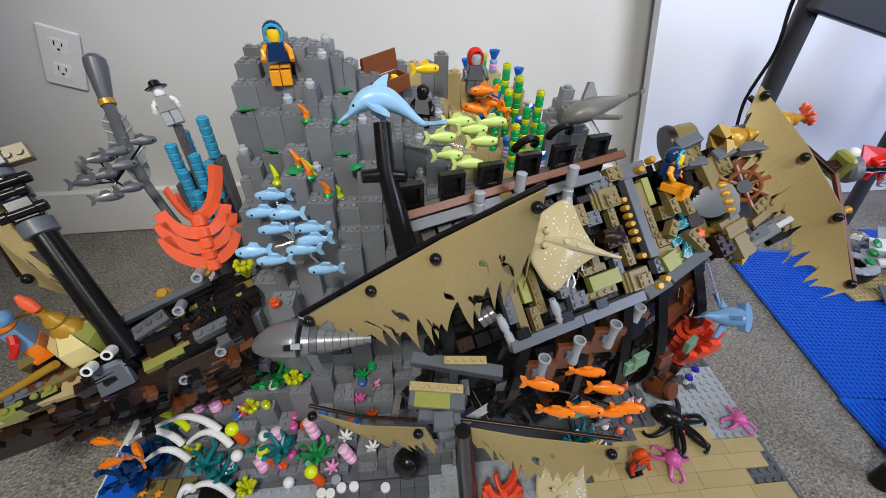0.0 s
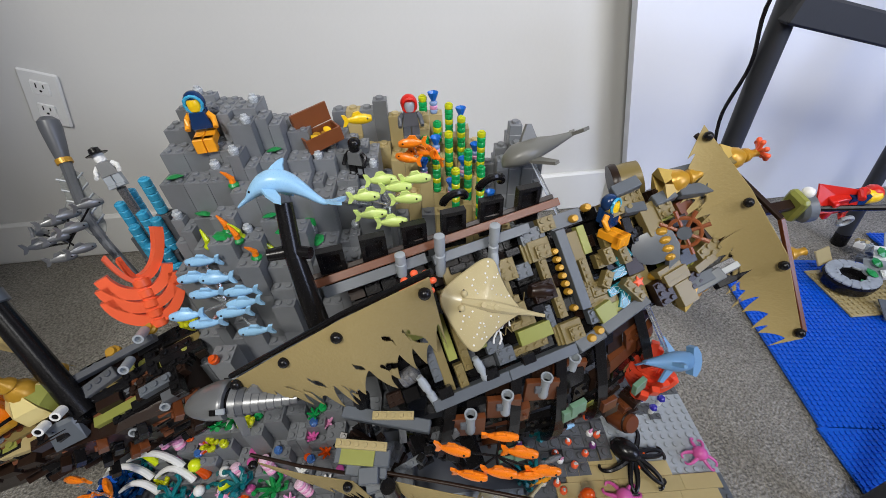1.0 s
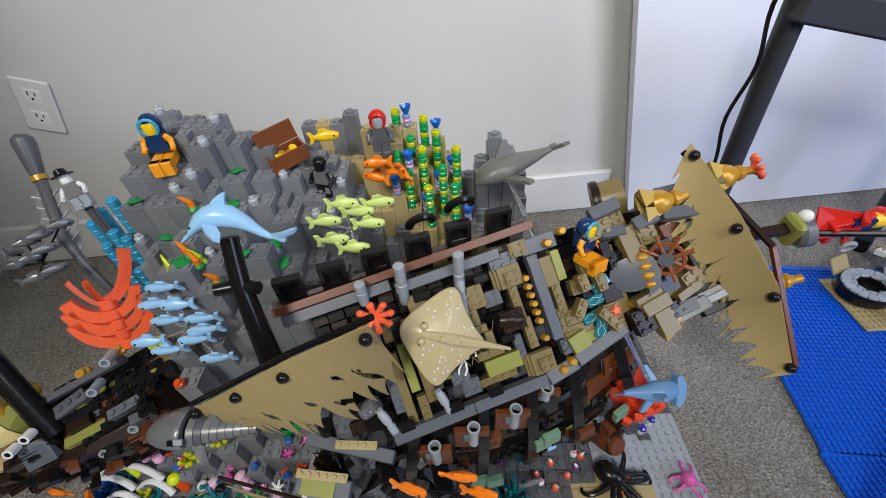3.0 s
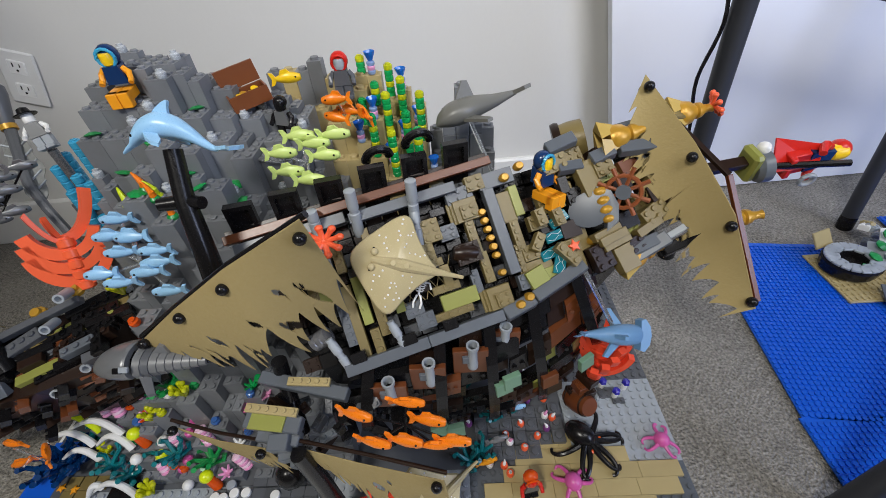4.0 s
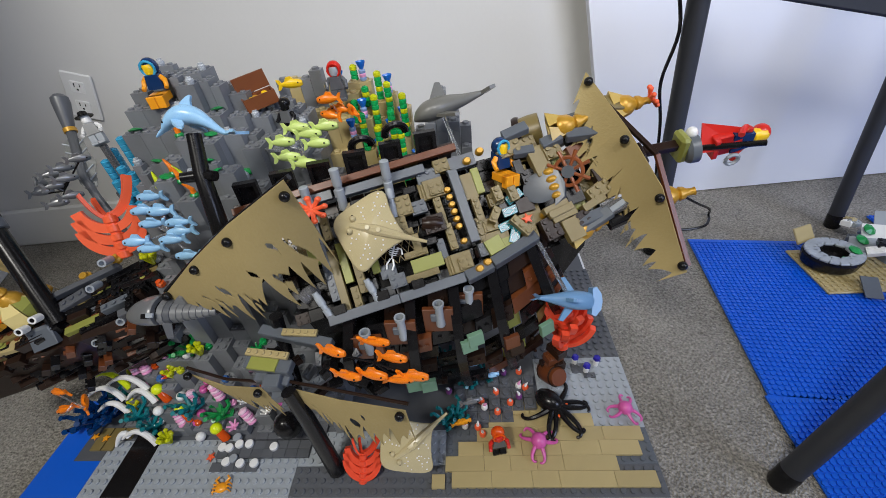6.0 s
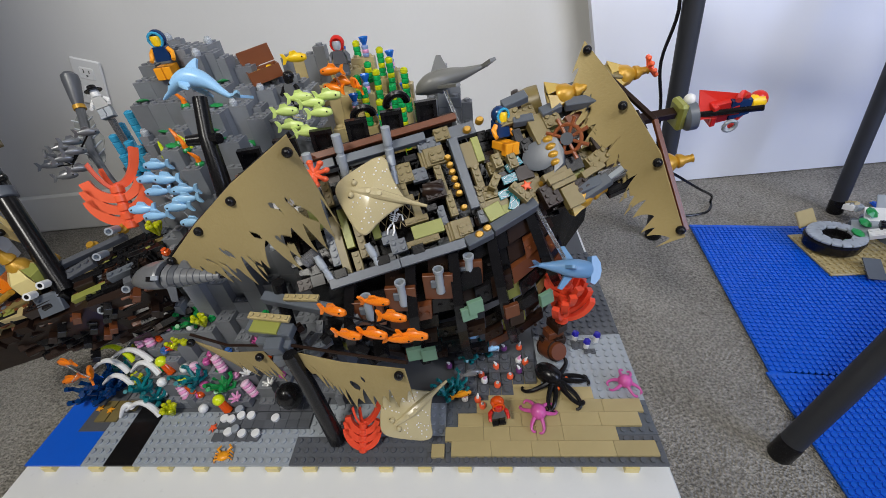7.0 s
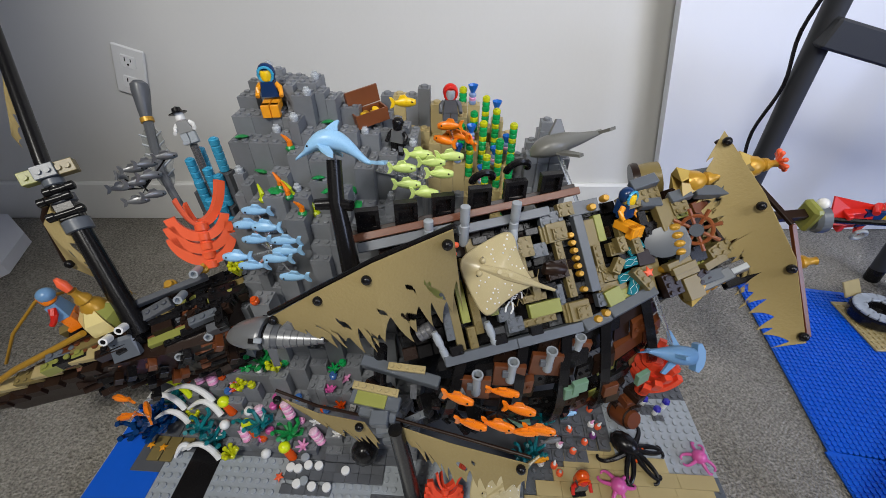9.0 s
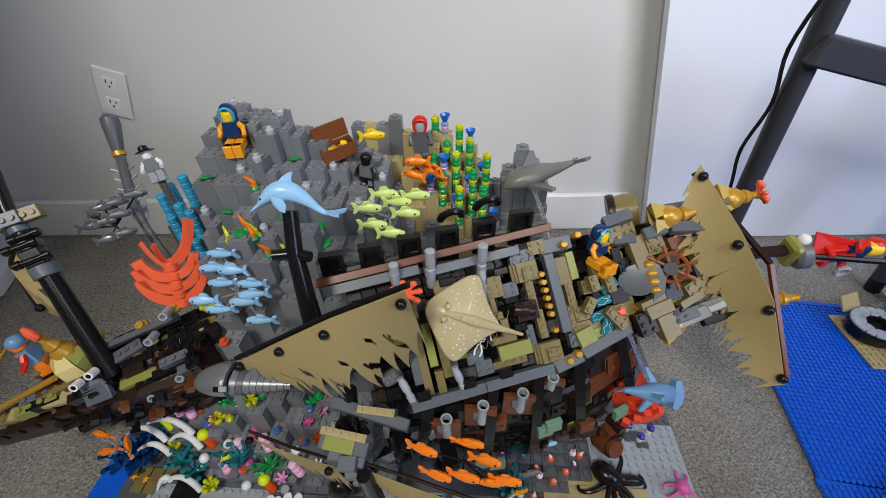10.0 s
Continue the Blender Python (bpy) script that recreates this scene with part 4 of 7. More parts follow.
for s in (0.10, 0.36, 0.55, 0.73, 0.92):
    bm = bmesh.new()
    rows = []
    for i in range(11):
        k = i / 10
        p = hull_point(min(1, s + 0.035 * k), k * 1.02, 0.006 + 0.012 * math.sin(math.pi * k))
        w = 0.0055
        rows.append([p + V((-w, 0, 0)), p + V((w, 0.002, 0)), p + V((w, 0.013, 0.002)), p + V((-w, 0.012, 0.002))])
    ring_solid(bm, rows)
    part("rib", bm, BLACK, ship, "glossy black curved hull rib", smooth=False)
for x, y, z in ((0.124, 0.146, 0.176), (0.161, 0.160, 0.180), (0.202, 0.174, 0.181), (0.235, 0.192, 0.179)):
    q = pose(x, y, z) @ UPRIGHT
    bm = bmesh.new()
    lathe(bm, [(0.0052, -0.034), (0.0052, -0.028), (0.0046, -0.026), (0.0044, -0.005), (0.0060, -0.004), (0.0062, 0.0), (0.0044, 0.0), (0.0040, -0.010), (0.0005, -0.010)], 16)
    cn = part("cannon", bm, LGREY, ship, "short light grey cannon barrel", m=q, smooth=True)
    bm = bmesh.new()
    box(bm, -0.010, -0.003, -0.026, -0.003, 0.006, -0.016, bev=0.0006)
    part("mount", bm, GREY, cn)
    bm = bmesh.new()
    box(bm, -0.019, 0.000, -0.046, 0.015, 0.006, -0.010, bev=0.0006)
    part("port_plate", bm, BROWN, cn, "reddish brown plate behind the cannon")
for p, r, mat in (((0.232, 0.150, 0.125), 20, SGREEN), ((0.240, 0.154, 0.133), 20, SGREEN), ((0.325, 0.178, 0.105), 30, SGREEN), ((0.165, 0.120, 0.085), 10, SGREEN), ((0.182, 0.120, 0.083), 10, SGREEN), ((0.282, 0.160, 0.11), 20, BROWN), ((0.288, 0.158, 0.095), 20, DBROWN)):
    bm = bmesh.new()
    box(bm, -0.009, -0.003, -0.009, 0.009, 0.003, 0.009, bev=0.0004)
    part("patch_tile", bm, mat, ship, m=pose(*p, -18, 0, r))
# gun port lids along the far rail
for k in range(6):
    a = -0.056 + k * 0.042
    bm = bmesh.new()
    for q in ((-0.012, 0, -0.024, 0.012, 0.008, -0.004), (-0.012, 0, -0.004, -0.008, 0.008, 0.014), (0.008, 0, -0.004, 0.012, 0.008, 0.014), (-0.012, 0, 0.014, 0.012, 0.008, 0.018), (-0.008, 0.005, -0.004, 0.008, 0.008, 0.014)):
        box(bm, *q)
    part("gun_port", bm, BLACK, ship, "black square gun port box", m=Matrix.Translation(dk(a + 0.005, 0.189, 0.002 * (k % 2))) @ UPRIGHT @ pose(0, 0, 0, 0, 0, 14))
sbox("far_hull", -0.075, 0.183, -0.065, 0.19, 0.189, -0.006, DBROWN, "dark brown far hull side")
for a, b, c, r in ((0.085, 0.222, -0.012, 0.015), (0.128, 0.226, -0.010, 0.016)):
    bm = bmesh.new()
    tube(bm, [(a + 0.8 * r * math.cos(q), b + 0.3 * r * math.sin(q), c + r * math.sin(q)) for q in [i * 0.35 for i in range(10)]], 0.005, 8)
    part("arch", bm, BLACK, ship, "black half round arch", m=DK, smooth=True)


# ---------------------------------------------------------------- sails and masts
def lerp_list(ps, s):
    q = s * (len(ps) - 1)
    i = min(int(q), len(ps) - 2)
    return V(ps[i]).lerp(V(ps[i + 1]), q - i)


def sail(name, tops, drops, teeth, slant, holes, seed, label, parent, rings=(), belly=0.012, ragged=0.55):
    """A torn sail: hangs from the line tops by the vectors drops, with a ragged foot and slit holes."""
    rnd = random.Random(seed)
    marks = [0.0] + [(k + rnd.uniform(-0.32, 0.32)) / (teeth - 1) for k in range(1, teeth - 1)] + [1.0]
    depth = [rnd.uniform(0.72, 1.0) for _ in marks]

    def foot(s):
        for i, (a, b) in enumerate(zip(marks, marks[1:])):
            if s <= b or b == 1.0:
                f = (s - a) / max(1e-6, b - a)
                lo = ragged + 0.12 * math.sin(i * 2.4)
                return depth[i] * (1 - f) ** 1.3 + lo * f if f < 0.8 else lo + (depth[i + 1] - lo) * (f - 0.8) * 5
        return 1.0

    bm = bmesh.new()
    nx, ny = 300, 100
    grid = {}
    for i in range(nx + 1):
        for j in range(ny + 1):
            d0 = j / ny
            s = i / nx
            d = d0 * foot(s)
            ss = min(1, max(0, s + slant * d * d * math.sin(math.pi * s)))
            p = lerp_list(tops, ss) + lerp_list(drops, ss) * d + V((0.0, -1, 0.3)) * belly * math.sin(math.pi * s) * d * (1.2 - d) * 2
            grid[i, j] = (bm.verts.new(p), s, d)
    for i in range(nx):
        for j in range(ny):
            s, d = grid[i, j][1] + 0.5 / nx, grid[i, j][2]
            cut = False
            for hs, hd, ls, ld, tilt in holes:
                x, y = (s - hs) - tilt * (d - hd), d - hd
                if abs(x / ls) * 0.9 + (y / ld) ** 2 < 1:
                    cut = True
            if not cut:
                bm.faces.new((grid[i, j][0], grid[i + 1, j][0], grid[i + 1, j + 1][0], grid[i, j + 1][0]))
    bmesh.ops.delete(bm, geom=[v for v in bm.verts if not v.link_faces], context="VERTS")
    ob = part(name, bm, CLOTH, parent, label, smooth=True)
    md = ob.modifiers.new("thickness", "SOLIDIFY")
    md.thickness = 0.0007
    for s in rings:
        p = lerp_list(tops, s) + lerp_list(drops, s) * 0.10 + V((0, -0.004, 0.002))
        bm = bmesh.new()
        ball(bm, (0, 0, 0), 0.0048, 1, 1, 1)
        part("knob", bm, BLACK, ob, "round black knob", m=pose(*p), smooth=True)
    return ob


sail("main_sail", [(-0.094, 0.183, 0.208), (-0.033, 0.186, 0.260), (0.026, 0.192, 0.304), (0.094, 0.199, 0.346)],
     [(0.016, -0.012, -0.016), (0.017, -0.022, -0.078), (0.008, -0.032, -0.128), (0.012, 0.000, -0.136)],
     17, 0.10, [(0.42, 0.46, 0.018, 0.10, 0.30), (0.66, 0.42, 0.010, 0.06, 0.3), (0.80, 0.33, 0.012, 0.05, 0.3), (0.87, 0.38, 0.010, 0.05, 0.2), (0.90, 0.55, 0.014, 0.13, 0.2), (0.76, 0.62, 0.02, 0.10, 0.3), (0.27, 0.50, 0.007, 0.10, 0.3), (0.34, 0.62, 0.008, 0.09, 0.3), (0.56, 0.66, 0.012, 0.11, 0.3)],
     3, "torn tan cloth main sail with ragged foot", ship, (0.03, 0.34, 0.63, 0.975), 0.012, 0.62)
sail("stern_sail", [(0.371, 0.368, 0.318), (0.404, 0.305, 0.291), (0.432, 0.250, 0.258), (0.457, 0.190, 0.196)],
     [(-0.018, -0.028, -0.030), (-0.062, -0.020, -0.062), (-0.040, -0.010, -0.070), (-0.028, 0.0, -0.018)],
     17, 0.06, [(0.26, 0.45, 0.020, 0.10, 0.5), (0.22, 0.75, 0.012, 0.08, 0.4), (0.52, 0.66, 0.016, 0.16, 0.5), (0.63, 0.60, 0.016, 0.18, 0.5), (0.72, 0.66, 0.014, 0.2, 0.5), (0.43, 0.70, 0.012, 0.12, 0.5)],
     8, "curved torn tan cloth stern sail", ship, (0.03, 0.36, 0.68, 0.96), -0.018, 0.46)
sail("front_sail", [(-0.099, 0.128, 0.124), (-0.050, 0.114, 0.116), (0.010, 0.101, 0.145)],
     [(0.010, -0.004, -0.010), (0.020, -0.012, -0.040), (0.018, -0.018, -0.050)],
     13, 0.10, [(0.5, 0.4, 0.012, 0.12, 0.3), (0.7, 0.5, 0.010, 0.15, 0.3)], 12, "small torn tan cloth sail", ship, (0.02, 0.93), 0.004)
sail("front_sail", [(0.038, 0.101, 0.145), (0.100, 0.085, 0.150), (0.172, 0.068, 0.170)],
     [(0.018, -0.015, -0.030), (0.008, -0.030, -0.070), (0.004, -0.020, -0.062)],
     14, 0.06, [(0.55, 0.40, 0.030, 0.10, 0.2), (0.64, 0.28, 0.012, 0.06, 0.1), (0.17, 0.4, 0.008, 0.12, 0.2), (0.28, 0.6, 0.010, 0.12, 0.2)], 14, "torn tan cloth sail above the sea floor", ship, (0.04, 0.95), 0.004)


def pole(name, pts, r, mat, label, parent, n=12):
    bm = bmesh.new()
    tube(bm, pts, r, n)
    return part(name, bm, mat, parent, label, smooth=True)


pole("yard", [(-0.096, 0.188, 0.207), (-0.033, 0.192, 0.257), (0.026, 0.198, 0.300), (0.096, 0.205, 0.343)], 0.0026, BLACK, "black yard behind the sail", ship)
pole("mast", [(-0.016, 0.276, 0.342), (-0.014, 0.250, 0.315), (0.0, 0.205, 0.270), (0.012, 0.190, 0.215)], [0.0068, 0.0074, 0.0092, 0.0098], BLACK, "glossy black mast with a crow's nest joint", ship)
for d in (-1, 1):
    pole("mast_joint", [(-0.016, 0.250, 0.313), (-0.016 + 0.017 * d, 0.246, 0.315)], [0.006, 0.005], BLACK, "black joint", ship)
pole("mast", [(0.043, 0.094, 0.150), (0.048, 0.080, 0.10), (0.058, 0.044, 0.002)], [0.0075, 0.009, 0.0105], BLACK, "thick black fallen mast", ship)
pole("fallen_mast", [(0.020, 0.170, 0.175), (0.015, 0.150, 0.12), (0.026, 0.120, 0.10)], 0.0075, BLACK, "black mast stump", ship)
pole("yard", [(-0.10, 0.133, 0.126), (-0.05, 0.120, 0.121), (0.012, 0.106, 0.147)], 0.0018, DBROWN, "dark brown front yard", ship)
pole("yard", [(0.038, 0.106, 0.148), (0.10, 0.092, 0.155), (0.174, 0.073, 0.172)], 0.0018, DBROWN, "dark brown front yard", ship)
bm = bmesh.new()
ball(bm, (-0.008, 0.092, 0.026), 0.017, 1, 1, 1.3)
part("dark_bulb", bm, BLACK, ship, "black rounded bulb", smooth=True)
for p, r in (((0.026, 0.103, 0.152), 0), ((0.030, 0.098, 0.135), 12), ((0.036, 0.094, 0.118), 5)):
    bm = bmesh.new()
    box(bm, -0.009, -0.007, -0.008, 0.009, 0.007, 0.008, bev=0.0008)
    part("grey_bracket", bm, GREY, ship, "grey bracket between two sails", m=pose(*p, 0, 0, r))
for p, n, mat, rz in (((0.021, 0.127, 0.170), 6, TAN, -8), ((0.050, 0.151, 0.168), 5, TAN, -4), ((0.017, 0.119, 0.165), 4, OLIVE, -8)):
    brick(ship, *p, n, 1 if mat is TAN else 2, PH * 1.2, mat, rz, mat is TAN, "spar_plate")
for p0, p1, w in (((-0.004, 0.122, 0.163), (0.046, 0.115, 0.160), 0.015), ((0.0, 0.160, 0.160), (0.085, 0.140, 0.160), 0.012), ((0.004, 0.112, 0.150), (0.042, 0.106, 0.147), 0.013)):
    sbeam("spar_beam", p0, p1, w, 0.012, GREY, "grey broken spar lying on the reef", (0, 0, 1))
for k in range(26):
    x = random.uniform(-0.02, 0.13)
    m = pose(x, random.uniform(0.108, 0.150), random.uniform(0.06, 0.150), random.uniform(-30, 30), random.uniform(-25, 25), random.uniform(0, 180))
    part("debris_brick", brick_mesh(random.choice((1, 2, 4)), random.choice((1, 2)), BH, random.choice((BLACK, BLACK, DGREY, DBROWN, GREY)), True), None, ship, m=m)

# ---------------------------------------------------------------- broken bow
bow = thing("broken_bow", pose(0, 0, 0), "broken dark brown toy ship bow with gold lantern", "ship bow", lay="full")


def bbeam(nm, p0, p1, w, h, mat, label=""):
    return sbeam(nm, p0, p1, w, h, mat, label, (0, -0.3, 1), bow)


random.seed(33)
bm = bmesh.new()
ring_solid(bm, [[V((x, y - w, z)), V((x, y + w, z + 0.01)), V((x, y + w * 0.6, zb)), V((x, y - w * 0.7, zb))] for x, y, z, w, zb in
                ((-0.165, 0.215, 0.155, 0.035, 0.07), (-0.22, 0.195, 0.160, 0.040, 0.05), (-0.28, 0.180, 0.150, 0.036, 0.06), (-0.34, 0.155, 0.130, 0.022, 0.07), (-0.44, 0.118, 0.095, 0.010, 0.06))])
part("bow_hull", bm, DBROWN, bow, "dark brown bow hull")
# deck clutter and side bricks
CL = [DBROWN, BLACK, DBROWN, BROWN, DGREY, DTAN, BLACK, BLACK, DBROWN, BLACK, GREY, DBROWN, OLIVE]
for k in range(170):
    f = random.random()
    x = -0.165 - 0.17 * f
    y0 = 0.222 - 0.055 * f
    up = random.random() < 0.55
    y = y0 + random.uniform(-0.034, 0.034) if up else y0 - 0.040 + 0.010 * f
    z = 0.158 - 0.012 * f + random.uniform(-0.004, 0.010) if up else random.uniform(0.060, 0.155)
    na, nb = random.choice((2, 3, 4, 4)), 1
    m = pose(x, y, z, random.uniform(-5, 5) - (0 if up else 55), random.uniform(-5, 5), 31 + (90 if random.random() < 0.14 else 0) + random.uniform(-3, 3))
    part("bow_brick", brick_mesh(na, nb, BH if up else PH * 2, random.choice(CL if up else (DBROWN, BLACK, BLACK, DBROWN, BROWN)), random.random() < 0.6), None, bow, m=m @ Matrix.Scale(1.3, 4))
bbeam("bow_rail", (-0.272, 0.198, 0.182), (-0.194, 0.241, 0.188), 0.007, 0.009, DGREY, "grey bow rail")
bbeam("bow_rail", (-0.266, 0.180, 0.174), (-0.228, 0.211, 0.178), 0.013, 0.009, DGREY, "studded dark grey rail")
for k in range(5):
    bm = bmesh.new()
    c = V((-0.262, 0.184, 0.1785)).lerp(V((-0.233, 0.207, 0.182)), k / 4)
    stud(bm, c.x, c.y, c.z, 0.0032, 0.0022, 10)
    part("rail_stud", bm, DGREY, bow)
bbeam("bow_rail", (-0.252, 0.184, 0.166), (-0.188, 0.226, 0.172), 0.008, 0.008, BLACK, "black bow rail")
bbeam("bow_plank", (-0.245, 0.172, 0.154), (-0.183, 0.211, 0.162), 0.006, 0.018, BROWN, "reddish brown bow plank")
bbeam("bow_plank", (-0.246, 0.166, 0.138), (-0.228, 0.178, 0.140), 0.010, 0.022, BROWN)
for p in ((-0.214, 0.213, 0.186), (-0.179, 0.182, 0.160), (-0.212, 0.163, 0.145), (-0.196, 0.236, 0.205)):
    bm = bmesh.new()
    lathe(bm, [(0.0062, -0.014), (0.0062, 0.009), (0.0066, 0.0095), (0.0066, 0.0115), (0.0040, 0.0117), (0.0036, 0.004)], 14, pose(0, 0, 0, 55, 0, 20) @ Matrix.Scale(0.74, 4))
    part("bow_cannon", bm, LGREY, bow, "short light grey cannon barrel", m=pose(*p), smooth=True)
bm = bmesh.new()
ring_solid(bm, [[V((-0.018, -0.012, -0.012)), V((0.018, -0.012, -0.010)), V((0.014, 0.008, 0.010)), V((-0.014, 0.008, 0.010))], [V((-0.020, -0.002, -0.016)), V((0.020, -0.004, -0.016)), V((0.018, 0.014, 0.012)), V((-0.018, 0.014, 0.012))]])
part("grey_slope", bm, GREY, bow, "grey sloped block below two white tubes", m=pose(-0.262, 0.156, 0.168, 0, 0, 25) @ Matrix.Scale(0.75, 4))
for p in ((-0.271, 0.157, 0.186), (-0.256, 0.168, 0.192)):
    bm = bmesh.new()
    lathe(bm, [(0.0046, -0.008), (0.0046, 0.003), (0.0028, 0.0032), (0.0026, 0)], 14, pose(0, 0, 0, 52, 0, 15))
    tb = part("white_tube", bm, WHITE, bow, "white tube end with a dark hole", m=pose(*p), smooth=True)
    bm = bmesh.new()
    lathe(bm, [(0.0027, 0.0014), (0.0027, 0.0026)], 12, pose(0, 0, 0, 52, 0, 15))
    part("hole", bm, BLACK, tb)
for x, y, z in ((-0.283, 0.215, 0.180), (-0.232, 0.228, 0.184), (-0.276, 0.165, 0.155), (-0.200, 0.250, 0.190)):
    bm = bmesh.new()
    lathe(bm, [(0.0072, 0), (0.0072, 0.004), (0.0050, 0.006), (0.0044, 0.009)], 12)
    part("gold_cap", bm, GOLD, bow, "pearl gold round cap", m=pose(x, y, z, 12, 5, 0), smooth=True)
lantern((-0.291, 0.189, 0.196), (-0.20, 0.12, 1), bow, LYELLOW, 1.15)
LF = axis_frame((-0.289, 0.186, 0.180), (-0.2935, 0.189, 0.206)) @ pose(0, 0, 0, 0, 90, 0)
for k in range(6):
    a, b = k * 1.0472 + 0.03, (k + 1) * 1.0472 - 0.03
    bm = bmesh.new()
    ring_solid(bm, [[V((r * math.cos(q), r * math.sin(q), z)) for r, q in ((r0, a), (r0, b), (r0 * 0.6, b), (r0 * 0.6, a))] for r0, z in ((0.0235, -0.004), (0.0215, 0.012), (0.0100, 0.024))])
    part("lantern_side", bm, LYELLOW if k % 3 else OLIVE, bow, m=LF)
pole("flame", [(-0.297, 0.192, 0.230), (-0.300, 0.194, 0.238), (-0.303, 0.196, 0.245)], [0.004, 0.005, 0.002], CORAL, "coral flame tip", bow)
pole("bowsprit_bar", [(-0.300, 0.165, 0.185), (-0.34, 0.150, 0.168), (-0.39, 0.135, 0.145), (-0.45, 0.115, 0.110)], 0.0034, GOLD, "pearl gold bowsprit bar", bow)
pole("bowsprit_bar", [(-0.325, 0.205, 0.205), (-0.365, 0.195, 0.195), (-0.405, 0.170, 0.160), (-0.44, 0.150, 0.115)], 0.0018, GOLD, "bent pearl gold bar", bow)
for k in range(6):
    f = k / 5
    c = V((-0.304, 0.150, 0.158)).lerp(V((-0.440, 0.122, 0.10)), f)
    brick(bow, c.x, c.y, c.z, 4, 2, PH * 2, DTAN if k % 2 else TAN, 17, k % 2 == 1, "beak_brick")
    brick(bow, c.x, c.y - 0.008, c.z - 0.018, 2, 2, BH * 1.2, DBROWN, 17, False, "beak_brick")
# bow mast with its small sail
pole("mast", [(-0.252, 0.175, 0.168), (-0.274, 0.206, 0.200), (-0.318, 0.270, 0.266)], [0.0105, 0.0105, 0.0098], BLACK, "glossy black leaning bow mast", bow)
pole("mast", [(-0.318, 0.270, 0.266), (-0.340, 0.302, 0.300), (-0.392, 0.405, 0.380), (-0.43, 0.48, 0.44)], [0.0080, 0.0072, 0.0062, 0.005], BLACK, "thinner glossy black upper mast", bow)
MJ = axis_frame((-0.312, 0.261, 0.257), (-0.340, 0.302, 0.300), (0.4, -0.5, 0.6))
for x0, x1, r, mat in ((-0.012, 0.002, 0.0130, GREY), (0.020, 0.030, 0.0115, DGREY), (0.040, 0.048, 0.0095, GREY)):
    bm = bmesh.new()
    lathe(bm, [(r * 0.85, x0), (r, x0 + 0.001), (r, x1 - 0.001), (r * 0.85, x1)], 14, MJ @ pose(0, 0, 0, 0, 90, 0))
    part("mast_joint", bm, mat, bow, "grey mast collar", smooth=True)
bm = bmesh.new()
box(bm, 0.002, -0.009, -0.011, 0.020, 0.009, 0.011, MJ, bev=0.001)
part("joint_block", bm, BLACK, bow)
for x, y, z, L in ((0.008, 0, 0.012, 0.017), (0.025, 0.003, 0.011, 0.015), (0.034, -0.004, 0.009, 0.014)):
    bm = bmesh.new()
    lathe(bm, [(0.0036, -L), (0.0048, -L + 0.001), (0.0048, -L + 0.007), (0.0034, -L + 0.008), (0.0034, L - 0.008), (0.0048, L - 0.007), (0.0048, L - 0.001), (0.0030, L)], 12, MJ @ pose(x, y, z, 90, 0, 0))
    part("cross_pin", bm, BLACK, bow, "black cross pin", smooth=True)
for y0, y1, z, mat in ((-0.026, -0.006, 0.008, DTAN), (0.004, 0.024, 0.006, OLIVE), (-0.010, 0.010, 0.012, GREY)):
    bm = bmesh.new()
    box(bm, 0.048, y0, z - 0.012, 0.062, y1, z, MJ, bev=0.0006)
    for q in (0.3, 0.7):
        c = MJ @ V((0.055, y0 + (y1 - y0) * q, z))
        rod(bm, c, c + (MJ.to_3x3() @ V((0, 0, 0.002))), 0.0030, n=8)
    part("crosstree", bm, mat, bow)
sail("bow_sail", [(-0.326, 0.280, 0.282), (-0.345, 0.256, 0.256), (-0.336, 0.232, 0.210)], [(0.012, -0.008, -0.016), (0.052, -0.026, -0.052), (0.058, -0.010, -0.040)], 9, 0.05, [(0.5, 0.55, 0.02, 0.12, 0.3)], 17, "small torn tan cloth bow sail", bow, (0.9,), 0.012, 0.62)
sail("bow_sail", [(-0.415, 0.415, 0.36), (-0.412, 0.38, 0.33), (-0.405, 0.345, 0.30)], [(0.006, -0.010, -0.008), (0.014, -0.016, -0.03), (0.004, -0.006, -0.02)], 6, 0.05, [], 19, "torn strip of tan cloth on the mast", bow, (), 0.006)
pole("yard", [(-0.333, 0.289, 0.288), (-0.349, 0.263, 0.257), (-0.342, 0.237, 0.214)], 0.0032, DBROWN, "dark brown small yard", bow)


# ---------------------------------------------------------------- sea creatures
def body_rings(stations, n=12, flat=1.0):
    """Rings along x from (x, half width, half height, z)."""
    return [[V((x, w * math.cos(6.28318 * k / n), z + h * math.sin(6.28318 * k / n))) for k in range(n)] for x, w, h, z in stations]


def fin(bm, pts, t=0.0009):
    """A thin fin with a flat outline in x and z."""
    a = [bm.verts.new((x, -t, z)) for x, z in pts]
    b = [bm.verts.new((x, t, z)) for x, z in pts]
    bm.faces.new(a)
    bm.faces.new(b[::-1])
    for i in range(len(pts)):
        j = (i + 1) % len(pts)
        bm.faces.new((a[i], a[j], b[j], b[i]))


def flipper(bm, pts, t=0.0010):
    a = [bm.verts.new((x, y, z - t)) for x, y, z in pts]
    b = [bm.verts.new((x, y, z + t)) for x, y, z in pts]
    bm.faces.new(a)
    bm.faces.new(b[::-1])
    for i in range(len(pts)):
        j = (i + 1) % len(pts)
        bm.faces.new((a[i], a[j], b[j], b[i]))


FISH = {}


